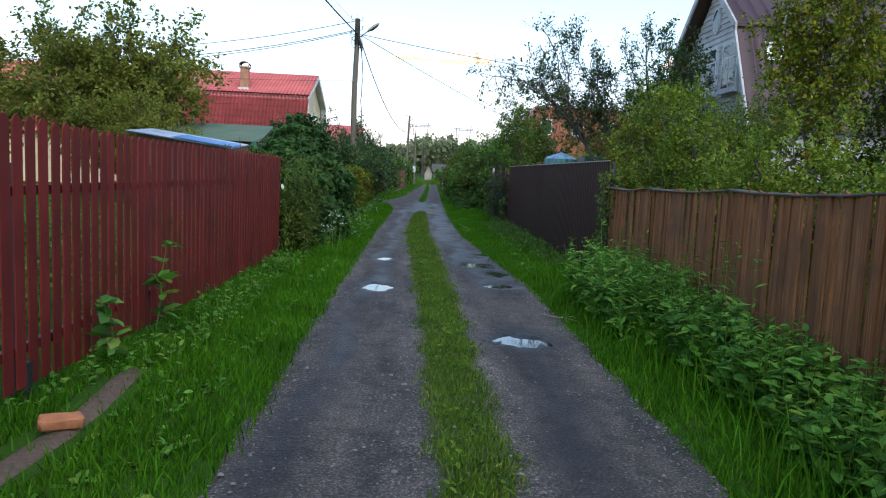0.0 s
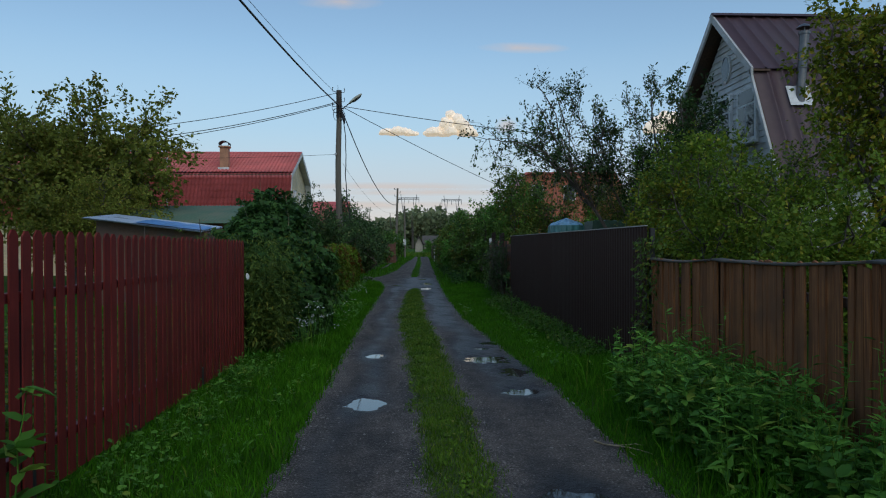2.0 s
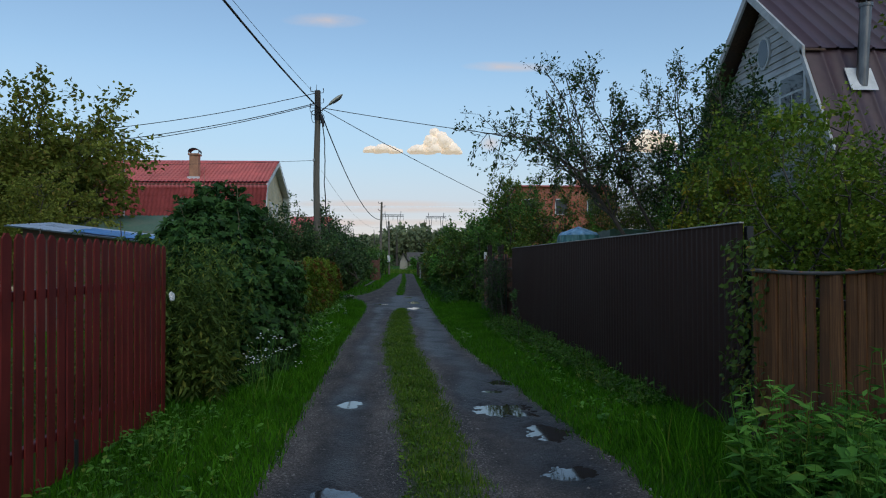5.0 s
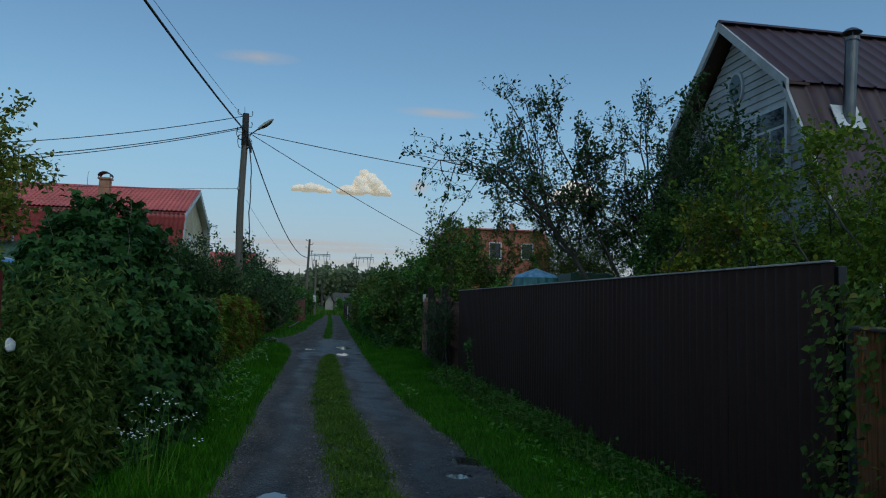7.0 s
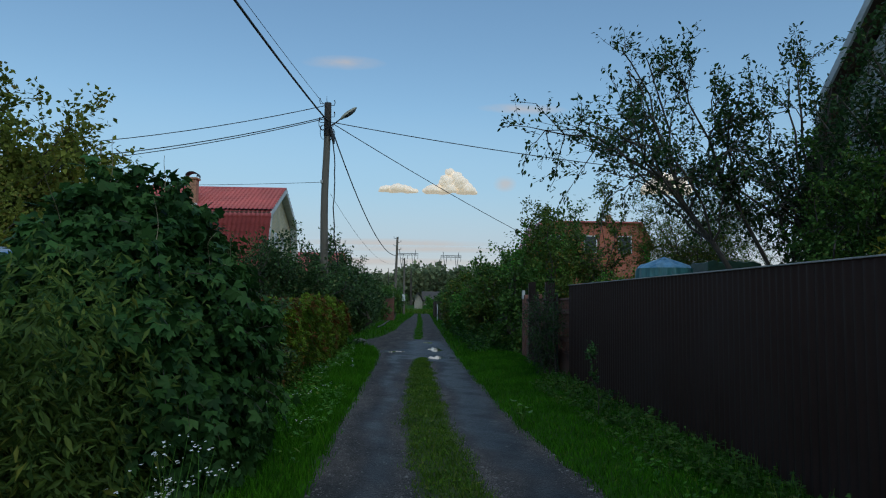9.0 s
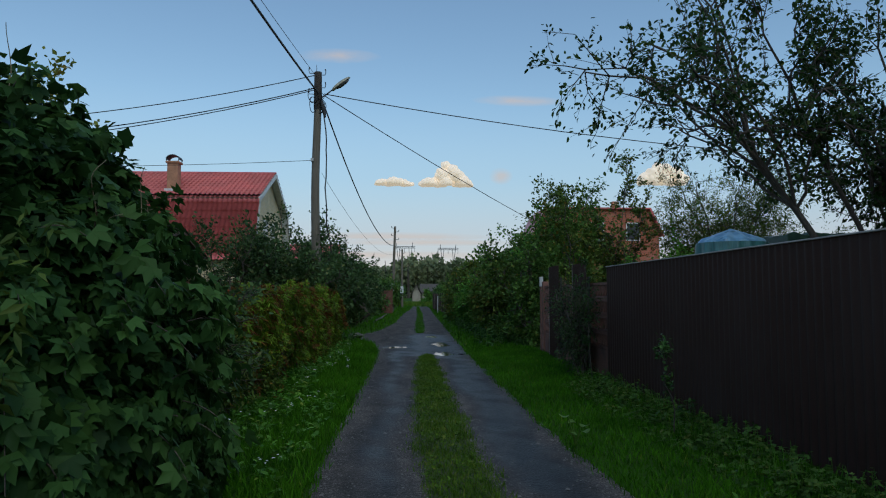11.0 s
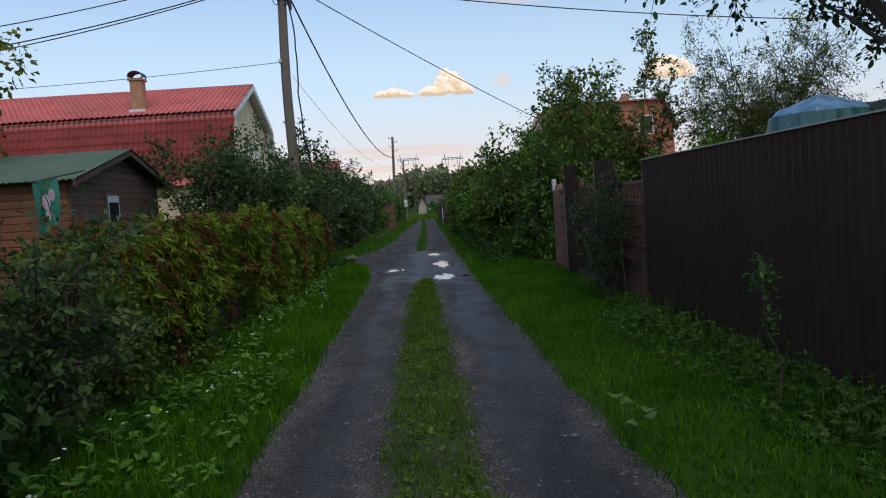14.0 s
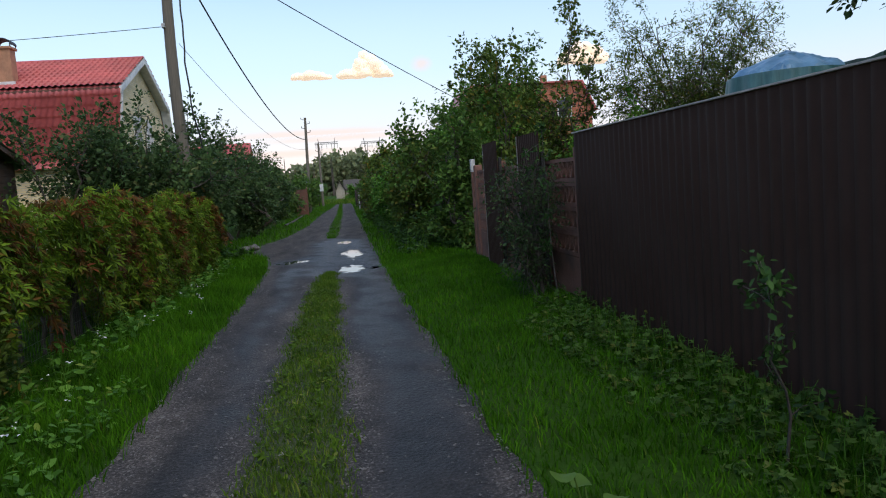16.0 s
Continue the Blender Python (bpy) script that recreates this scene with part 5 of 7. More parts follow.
    cable((px, py, 5.5), (-24, 36, 6.1), 0.3, 0.008)
    cable((px, py, 7.6), (-4.9, -12, 7.8), 0.85, 0.028)
    cable((px + 0.1, py, 7.9), (-5.9, -12, 8.9), 0.9, 0.007)
    cable((px + 0.2, py, 7.55), (26, 36, 6.2), 0.7, 0.015)
    cable((px + 0.2, py, 7.5), (17, 62, 2.9), 0.5, 0.015)
    cable((px + 0.2, py, 7.2), (-1.3, 66, 5.15), 1.1, 0.024)
    cable((px + 0.15, py, 5.1), (-1.3, 66, 4.5), 0.8, 0.006)


def far_pole(x, y, h, lean, label):
    u = thing("far_utility_pole", x, y, 0, label, "utility pole", "poles along the lane")
    p = Pile()
    p.tube([(0, 0, -0.2), (lean * 0.5, 0, h / 2), (lean, 0, h)], (0.13, 0.11, 0.085), 10)
    link("shaft", p.mesh("shaft", True), M_POLE, u)
    boxed("marker_plate", (-0.19, 0.14, -0.2, -0.14, 1.5, 2.2), M_WHITE, u, "white painted marker", 0.01)
    for k in range(4):
        p = Pile()
        p.tube([(lean, -0.02, h - 0.15 - 0.3 * k), (lean + 0.28 * (1 if k % 2 else -1), -0.02, h - 0.1 - 0.3 * k), (lean + 0.28 * (1 if k % 2 else -1), -0.02, h + 0.02 - 0.3 * k)], (0.02, 0.02, 0.035), 5)
        link("insulator_hook", p.mesh("insulator_hook"), M_BLACK, u)


def pylon(x, y, h):
    u = thing("power_pylon", x, y, 0, "distant grey steel V-leg power pylon", "pylon", "pylons behind the wood")
    p = Pile()
    w = h * 0.16
    for s in (-1, 1):
        for d in (-0.6, 0.6):
            p.tube([(s * w * 0.2, d, 0), (s * w * 0.95, d * 0.3, h)], (0.17, 0.14), 4)
            p.tube([(s * w * 1.05, d, 0), (s * w * 0.5, d * 0.3, h * 0.92)], (0.15, 0.12), 4)
    link("legs", p.mesh("legs"), M_PYLON, u)
    p = Pile()
    for dz in (0, 0.9):
        p.tube([(-w * 1.25, 0, h * 0.9 + dz), (w * 1.25, 0, h * 0.9 + dz)], (0.13, 0.13), 4)
    for i in range(20):
        a = -w * 1.25 + w * 2.5 * i / 20
        p.tube([(a, 0, h * 0.9 + (i % 2) * 0.9), (a + w * 0.125, 0, h * 0.9 + ((i + 1) % 2) * 0.9)], (0.07, 0.07), 3)
    for a in (-1.2, 0, 1.2):
        p.tube([(a * w, 0, h * 0.9), (a * w, 0, h * 0.9 - 2.2)], (0.09, 0.12), 4)
    link("crossarm", p.mesh("crossarm"), M_PYLON, u)


def lane_fence():
    f = thing("sheet_fence", 2.3, 65, 0, "dark brown sheet fence ending in rusty red panels", "fence")
    me = {}
    for k in range(10):
        y, x = 52.6 + k * 2.5, 0.08 - k * 0.025
        m = M_RUST if k < 2 else M_SHEDDARK
        if m.name not in me:
            bm = bmesh.new()
            for i in range(16):
                box(bm, -0.01 if i % 2 else -0.035, 0.015, -1.2 + i * 0.15, -1.2 + (i + 1) * 0.15, 0.08, 1.42)
            me[m.name] = bpy.data.meshes.new("panel")
            bm.to_mesh(me[m.name])
            bm.free()
        p = link("panel", me[m.name], m, f)
        p.location = (x, y - 65 + 1.25, 0)
        boxed("post", (x - 0.05, x + 0.03, y - 65.04, y - 64.96, 0, 1.5), M_DARKTOP, f, "", 0.006)
    boxed("marker_post", (-0.34, -0.26, -0.6, -0.52, 0, 1.25), M_GREYPOST, f, "pale short post")


def lane_gate():
    g = thing("metal_gate", -1.65, 60, 0, "rusty red sheet metal gate beside the pole", "gate")
    for x in (-0.36, 0.28):
        boxed("post", (x, x + 0.08, -0.04, 0.04, 0, 1.78), M_RUST, g, "", 0.006)
    bm = bmesh.new()
    for i in range(7):
        box(bm, -0.27 + i * 0.078, -0.27 + (i + 1) * 0.078, -0.02 if i % 2 else -0.035, 0.01, 0.12, 1.66)
    part("gate_leaf", bm, M_RUST, g)
    for z in (0.3, 1.4):
        boxed("rail", (-0.28, 0.28, 0.012, 0.045, z, z + 0.05), M_RUST, g)


def timber_edging():
    t = thing("timber_edging", -1.75, 53, 0.05, "pale grey log laid along the lane's grassy edge", "edging")
    p = Pile()
    p.tube([(-0.15, -6.2, 0.05), (0.03, -2, 0.06), (0.05, 2.5, 0.05), (0.17, 6.5, 0.06)], (0.045, 0.05, 0.05, 0.04), 8)
    link("log", p.mesh("log", True), M_RAILWOOD, t)
    r = random.Random(31)
    for k in range(9):
        bm = bmesh.new()
        bmesh.ops.create_icosphere(bm, subdivisions=2, radius=r.uniform(0.06, 0.13))
        for v in bm.verts:
            v.co = v.co * (1 + 0.3 * noise.noise(v.co * 9 + Vector((k, 0, 0))))
            v.co.z *= 0.6
        me = bpy.data.meshes.new("rubble_stone")
        bm.to_mesh(me)
        bm.free()
        o = link("rubble_stone", me, M_STONE, None, "pale broken stone lying at the lane's edge", "stone", "stones at the lane's edge")
        o.location = (-1.95 + r.uniform(-0.25, 0.2), 35.2 + r.uniform(-0.6, 0.7), 0.07)


timber_edging()
red_fence()
wood_fence()
brown_fence()
concrete_fence()
red_house()
right_house()
brick_house()
shed()
lean_to()
utility_pole()
far_pole(-1.42, 66, 6.63, 0.2, "leaning wooden utility pole with a white marker")
far_pole(-0.75, 84, 6.0, 0.0, "distant wooden utility pole beside the lane")
pylon(-1.0, 400, 29.5)
pylon(23.0, 400, 28.5)
plain_house("far_red_house", "distant house with a red gable roof", -14.5, -7.6, 84, 91, 3.6, 6.6, M_WHITE, M_TILE)
plain_house("lane_end_house", "pale gabled house with a grey roof at the lane's end", 0.75, 2.1, 128, 134, 1.4, 2.9, M_TAN, M_RAILWOOD, False)
plain_house("lane_end_barn", "low tan outbuilding with a grey roof at the lane's end", 2.3, 5.2, 128.5, 134, 1.7, 3.0, M_TAN, M_RAILWOOD)
lane_fence()
lane_gate()
plain_house("side_shed", "dark red board shed beside the lane", 3.4, 6.0, 58, 63, 2.0, 2.6, M_RUST, M_RAILWOOD)

# ---- trees and bushes behind the fences ----
tree("apple_tree", "leaning old apple tree with dark leaves behind the sheet fence", (6.3, 20.2, 0), (3.25, 20.1, 4.15), (2.15, 1.9, 1.65), M_APPLE, 0.077, 15, 7, 5, 10, 0.06, (3.9, 20.2, 3.5), "oval", 21, fill=1.0, low=2.75, twigs=True, fork=5, shoots=22)
tree("apple_tree", "taller slender apple tree with drooping dark leaves", (6.6, 20.3, 0), (4.55, 20.2, 4.6), (0.95, 1.1, 1.35), M_APPLE, 0.077, 7, 6, 5, 9, 0.045, (4.6, 20.2, 4.2), "oval", 20, fill=1.0, low=3.2, twigs=True, fork=5, shoots=9)
tree("plum_tree", "slender dark-leaved fruit tree beside the grey house", (6.7, 20.9, 0), (6.35, 20.5, 4.1), (1.5, 1.6, 2.4), M_APPLE, 0.08, 15, 9, 6, 10, 0.09, (6.6, 20.8, 3.6), "oval", 22, twigs=True, shoots=14, low=3.0)
tree("willow_tree", "fine-leaved grey-green tree in the garden", (9.4, 31.5, 0), (9.2, 31.5, 3.3), (3.2, 2.2, 2.5), M_GARDEN, 0.1, 26, 13, 8, 18, 0.09, None, "slim", 23, shoots=16)
tree("plum_tree", "bushy dark fruit tree close to the grey gable", (6.7, 18.7, 0), (6.15, 18.5, 3.7), (1.2, 1.6, 2.1), M_APPLE, 0.08, 15, 10, 7, 11, 0.06, None, "oval", 26, 2, shoots=10, low=2.4)
tree("yellow_green_tree", "tall tree with yellowing leaves beside the board fence", (6.5, 11.8, 0), (6.6, 11.6, 4.2), (1.2, 1.5, 2.9), M_YELLOW, 0.085, 13, 10, 7, 13, 0.09, (6.5, 11.7, 4.0), "wide", 24)
tree("dark_tree", "dark dense tree behind the board fence", (8.4, 12.6, 0), (8.3, 12.4, 4.0), (1.7, 2.2, 3.2), M_GARDEN, 0.08, 14, 11, 8, 14, 0.1, None, "wide", 25)
SHRUBS = [((4.7, 12.2), 1.5, 3.1), ((5.4, 14.4), 1.9, 3.45), ((4.3, 15.0), 1.1, 2.7), ((6.3, 9.2), 1.7, 2.7), ((4.7, 9.3), 1.3, 2.3), ((6.0, 17.0), 1.2, 3.2), ((5.0, 6.2), 1.6, 2.3), ((6.8, 14.9), 1.6, 3.0), ((5.7, 18.2), 1.2, 4.2), ((6.3, 16.4), 1.3, 4.2), ((4.7, 3.0), 1.4, 2.2)]
for i, ((x, y), rad, top) in enumerate(SHRUBS):
    tree("garden_shrub", "light green leafy shrub overgrowing the fence", (x, y, 0), (x, y, top * 0.55), (rad, rad, top * 0.5), M_YELLOW if i in (2,) else M_BUSH if i in (5, 8, 9) else M_SHRUB, 0.06, 15, 10, 8, 15, 0.03, None, "wide", 40 + i, 4, 1.0, "shrubs behind the fences", "shrub", shoots=8, east_of=2.98)
tree("garden_tree", "broad round garden tree with yellow-green leaves", (-12.6, 29.5, 0), (-12.4, 29.2, 4.4), (4.7, 3.4, 3.4), M_OLIVE, 0.18, 40, 13, 8, 10, 0.14, (-12.5, 29.4, 3.6), "wide", 30)
tree("garden_tree", "olive-green garden tree before the red-roofed house", (-19.2, 30.5, 0), (-19.0, 30.3, 3.7), (3.6, 2.6, 3.0), M_OLIVE, 0.18, 22, 12, 8, 9, 0.12, None, "wide", 34)
tree("garden_tree", "garden tree beyond the lean-to shed", (-9.4, 24.4, 0), (-9.6, 24.4, 2.4), (1.9, 1.6, 1.8), M_OLIVE, 0.095, 20, 11, 8, 14, 0.08, None, "wide", 31)
APPLES = [((-4.1, 33.2), 2.5, 4.0), ((-4.8, 35.6), 2.2, 4.2), ((-4.7, 31.3), 1.8, 3.6), ((-3.5, 39.0), 1.9, 3.7), ((-3.9, 43.5), 2.2, 4.2), ((-3.6, 48.5), 2.0, 3.9), ((-3.7, 54.0), 2.2, 4.0), ((-3.1, 31.5), 1.2, 3.1), ((-3.6, 36.3), 1.4, 3.2), ((-2.9, 40.8), 1.1, 2.8), ((-2.8, 45.8), 1.1, 2.8), ((-2.7, 51.0), 1.2, 2.8), ((-3.3, 57.5), 1.2, 2.7)]
for i, ((x, y), rad, top) in enumerate(APPLES):
    tree("fruit_tree", "low dark green fruit tree hanging over the fence line", (x, y, 0), (x, y, top * 0.56), (rad, rad, top * 0.48), M_FRUIT, 0.112, 14, 11, 7, 7, 0.07, None, "wide", 60 + i, 2, 0.95, "fruit trees along the lane")
RIGHT = [((2.9, 30.4), 1.3, 2.9), ((3.6, 33.0), 1.7, 4.4), ((2.5, 34.6), 1.2, 2.9), ((3.3, 37.5), 1.6, 3.5), ((3.2, 42.5), 1.5, 3.2), ((4.4, 31.0), 1.2, 4.2), ((5.0, 34.0), 1.5, 4.8), ((6.6, 30.8), 1.3, 3.1), ((4.5, 33.6), 1.5, 5.0), ((5.6, 40.0), 1.6, 4.8), ((8.6, 41.5), 1.5, 4.2), ((3.9, 48), 1.4, 3.2), ((4.1, 55), 1.5, 3.1), ((2.3, 39.8), 0.9, 2.1), ((2.4, 44.8), 1.0, 2.4), ((2.6, 50.3), 1.0, 2.3)]
for i, ((x, y), rad, top) in enumerate(RIGHT):
    tree("lane_bush", "tall leafy bush spilling over the lane's edge", (x, y, 0), (x, y, top * 0.53), (rad, rad * 1.1, top * 0.5), (M_BUSH, M_WEED, M_GARDEN)[i % 3], 0.11, 13, 11, 7, 8, 0.04, None, "wide", 80 + i, 3, 1.0, "bushes along the lane", "bush")
tree("slender_tree", "slender sparse tree with tall bare shoots", (6.1, 31.6, 0), (6.1, 31.6, 3.3), (1.1, 1.2, 1.9), M_GARDEN, 0.1, 12, 9, 6, 8, 0.04, None, "wide", 97, 3, 1.0, twigs=True)
for i in range(14):
    y = 58 + i * 3.6
    s = -1 if i % 2 == 0 else 1
    tree("far_bush", "distant bush beside the lane", (s * 3.5 + 0.7 + (y - 56) * 0.015, y, 0), (s * 3.5 + 0.7 + (y - 56) * 0.015, y, 1.6), (1.6, 3.2, 1.5), M_BUSH, 0.26, 10, 8, 5, 6, 0.05, None, "wide", 100 + i, 2, 1.0, "far bushes along the lane", "bush")


tree("far_bush", "round bush before the house at the lane's end", (2.7, 118, 0), (2.7, 118, 0.9), (0.9, 0.9, 0.9), M_WEED, 0.2, 9, 8, 5, 8, 0.04, None, "wide", 140, 3, 1.0, "far bushes along the lane", "bush")


# climbing vine over a tall bush
def vine_depth(p):
    c = np.array([-2.6, 15.1, 0.0])
    q = np.abs((p - c) / np.array([1.06, 2.7, 2.62]))
    d = 1 - (q[:, 0] ** 2 + q[:, 1] ** 1.5 + q[:, 2] ** 2.1) ** 0.58
    ledge = 0.035 * (1 - 2 * np.mod(p[:, 2] * 2.1 + 0.5 * bumps(p[:, 0], p[:, 1], 1.3), 1.0))
    d = d - 0.2 * np.clip(-2.7 - p[:, 0], 0, 1) * np.clip(p[:, 2] - 1.2, 0, 1) - 0.25 * np.clip(13.9 - p[:, 1], 0, 1)
    return (d + 0.08 * bumps(p[:, 0] + p[:, 2], p[:, 1] - p[:, 2], 1.7) + 0.09 * bumps(p[:, 2] - p[:, 0], p[:, 1], 4.5) - ledge - 0.05) * 1.5


vine = leaf_wall("vine_bush", "tall bush smothered in dark lobed vine leaves", "bush", vine_depth, (-5.0, 12.8, 0.05), (-1.5, 18.2, 3.1), 20000, M_VINE, 0.08, "triple", 12, lambda p: unit(p - np.array([-2.7, 15.1, 0.8])), stem_n=16)


more_leaves(vine, "large_leaves", vine_depth, (-5.0, 12.8, 0.05), (-1.5, 18.2, 3.1), 9000, M_VINE, 0.094, "lobed", 14, lambda p: unit(p - np.array([-2.7, 15.1, 0.8])), "broad lobed hop leaves")


def vine_shoots():
    """Arching shoots that stand out of the bush and droop, with leaves along them."""
    r = np.random.default_rng(301)
    c = np.array([-3.25, 15.5, 0.0])
    heart = np.array([-2.6, 15.1, 0.9])
    for k in range(150):
        d = unit(np.array([r.normal(0.15, 0.7), r.normal(-0.1, 0.9), r.uniform(-0.1, 1.0)]))
        u = np.linspace(0.3, 2.6, 60)
        q = heart + d * u[:, None]
        inside = vine_depth(q) > 0.05
        if not inside.any() or inside[-1]:
            continue
        s = q[np.nonzero(inside)[0][-1]]
        ln = r.uniform(0.25, 0.55)
        way = unit(d * np.array([1, 1, 0.5]) + r.normal(0, 0.35, 3))
        v = np.linspace(0, 1, 6)[:, None]
        arc = s + way * ln * v + np.array([0, 0, 1.0]) * (0.2 * v - 0.42 * v ** 2) * ln * 1.4
        p = Pile()
        p.tube(arc - c, np.linspace(0.005, 0.002, 6), 3)
        shoot = link("shoot", p.mesh("shoot"), M_BARK, vine)
        if d[2] > 0.55 and k % 2 == 0:
            a = np.linspace(0, r.uniform(3, 7), 14)
            grow = np.linspace(0, 1, 14)
            curl = s + np.stack([0.035 * np.cos(a) * grow, 0.06 * np.sin(a) * grow, r.uniform(0.18, 0.38) * grow - 0.03 * np.cos(a) * grow], 1) + way * 0.12 * grow[:, None]
            p = Pile()
            p.tube(curl - c, np.linspace(0.004, 0.002, 14), 3)
            link("tendril", p.mesh("tendril"), M_STALK, vine, "thin curling tendril")
        n = int(ln * 60)
        t = r.random(n) * 5
        i = t.astype(int)
        P = arc[i] + (arc[i + 1] - arc[i]) * (t - i)[:, None] + r.normal(0, 0.03, (n, 3))
        W = d * 0.5 + r.normal(0, 0.5, (n, 3)) + np.array([0, 0, -0.9])
        link("leaves", leaf_mesh("leaves", P - c, W, r.uniform(0.06, 0.11, n), "triple", 0.5, r, d + np.array([0, 0, 0.7])), M_VINE, shoot)


vine_shoots()


# creeper hedge on a wire fence
def hedge_depth(p):
    top = 1.42 + 0.11 * bumps(p[:, 1], p[:, 1] * 0, 1.1)
    low = np.where(p[:, 1] < 24.0, 0.75, 0.12) + 0.22 * bumps(p[:, 1], p[:, 0] * 0 + 2, 2.0)
    d = np.minimum.reduce([p[:, 0] + 3.35, -2.2 + 0.17 * bumps(p[:, 1], p[:, 2], 1.8) - p[:, 0], top - p[:, 2], p[:, 2] - low, p[:, 1] - 19.6, 30.9 - p[:, 1]])
    return d * 2.2


def hedge_out(p):
    return np.stack([np.ones(len(p)), 0 * p[:, 0], 0.5 + 0 * p[:, 0]], 1)


def rusty_depth(p):
    d = hedge_depth(p)
    return np.where(bumps(p[:, 1] * 0.7, p[:, 2] * 1.3 + 4, 1.6) + 0.5 * bumps(p[:, 1], p[:, 0], 5.0) + 0.25 * (25.5 - p[:, 1]) / 5 > 0.18, d + 0.06, -1)


hedge = leaf_wall("creeper_hedge", "shaggy creeper hedge turning from green to rusty brown", "hedge", hedge_depth, (-3.4, 19.5, 0.1), (-2.0, 31, 1.6), 30000, M_CREEPER, 0.095, "slim", 13, hedge_out, stem_n=30)
more_leaves(hedge, "palmate_leaves", hedge_depth, (-3.4, 19.5, 0.1), (-2.0, 31, 1.6), 6500, M_CREEPER, 0.12, "palm", 15, hedge_out, "yellow-green five-fingered leaves")
more_leaves(hedge, "rusty_leaves", rusty_depth, (-3.4, 19.5, 0.1), (-2.0, 31, 1.6), 3200, M_RUSTY, 0.11, "palm", 16, hedge_out, "rusty brown autumn leaves")


def hedge_trusses():
    """Leafy shoots that trail down the hedge's face and stand off its top."""
    r = np.random.default_rng(302)
    c = np.array(hedge.location)
    for k in range(150):
        y = r.uniform(20.0, 30.7)
        x = -2.2 + 0.17 * float(bumps(np.array(y), np.array(1.0), 1.8)) + r.uniform(-0.08, 0.04)
        up = k % 4 == 0
        z = 1.38 if up else r.uniform(0.75, 1.35)
        ln = r.uniform(0.12, 0.3) if up else r.uniform(0.25, 0.6)
        u = np.linspace(0, 1, 6)[:, None]
        arc = np.array([x - (0.4 * r.random() if up else 0), y, z]) + u * np.array([r.uniform(0.02, 0.16), r.normal(0, 0.1), 0]) + np.array([0, 0, ln if up else -ln]) * u ** (0.8 if up else 1.3)
        p = Pile()
        p.tube(arc - c, np.linspace(0.004, 0.002, 6), 3)
        truss = link("truss", p.mesh("truss"), M_BARK, hedge)
        n = int(ln * 45) + 4
        t = r.random(n) * 5
        i = t.astype(int)
        P = arc[i] + (arc[i + 1] - arc[i]) * (t - i)[:, None] + r.normal(0, 0.025, (n, 3))
        W = np.array([0.7, 0, -0.6]) + r.normal(0, 0.5, (n, 3))
        link("leaves", leaf_mesh("leaves", P - c, W, r.uniform(0.07, 0.13, n), "palm", 0.5, r, np.array([1.0, 0, 0.5])), M_RUSTY if k % 5 == 1 else M_CREEPER, truss)


hedge_trusses()


def climber_depth(p):
    return np.minimum.reduce([p[:, 0] - 2.66, 2.98 - p[:, 0], p[:, 1] - 10.46 + 0.08 * bumps(p[:, 2], p[:, 0], 3.0), 10.86 - p[:, 1] + 0.09 * bumps(p[:, 2] + 2, p[:, 0], 3.5), 1.72 - p[:, 2]]) * 3


leaf_wall("fence_climber", "ragged climber hanging where the two fences meet", "climber", climber_depth, (2.6, 10.3, 0.08), (3.0, 11.0, 1.75), 900, M_GARDEN, 0.06, "wide", 17, lambda p: np.stack([-np.ones(len(p)), 0 * p[:, 0], 0.3 + 0 * p[:, 0]], 1), stem_n=4)
for i, (x, y, rad, top) in enumerate([(-2.35, 20.6, 0.3, 0.85), (-2.5, 19.4, 0.3, 0.95)]):
    tree("rose_bush", "dark rose bush leaning over the wire fence", (x, y, 0), (x, y, top * 0.6), (rad, rad, top * 0.45), M_GARDEN, 0.055, 9, 9, 6, 12, 0.015, None, "oval", 130 + i, 4, 1.0, "rose bushes on the verge", "bush")


tree("garden_bush", "dark open bush growing through the wire fence", (-2.5, 18.3, 0), (-2.45, 18.4, 1.0), (0.6, 0.75, 0.75), M_FRUIT, 0.062, 9, 8, 6, 9, 0.02, None, "oval", 133, 3, 1.0, category="bush", twigs=True)


tree("spindly_bush", "spindly grey-green bush before the concrete fence", (2.5, 23.2, 0), (2.48, 23.4, 1.05), (0.32, 0.85, 0.8), M_FRUIT, 0.045, 12, 8, 5, 9, 0.014, None, "oval", 134, 4, 1.0, category="bush", twigs=True)


def wire_fence():
    f = thing("wire_mesh_fence", -2.55, 25, 0, "low wire mesh fence on thin dark posts", "fence")
    for y in np.arange(18.6, 31.2, 2.4):
        boxed("post", (-0.03, 0.03, y - 25.03, y - 24.97, -0.2, 1.25), M_DARKTOP, f, "thin dark post", 0.005)
    p = Pile()
    for y in np.arange(18.6, 31.0, 0.06):
        p.tube([(0.035, y - 25, 0.1), (0.035, y - 25, 1.15)], (0.0016, 0.0016), 3)
    for z in np.arange(0.1, 1.2, 0.15):
        p.tube([(0.035, -6.4, z), (0.035, 6.0, z)], (0.0018, 0.0018), 3)
    link("mesh", p.mesh("mesh"), M_MESH, f, "welded wire mesh")


wire_fence()


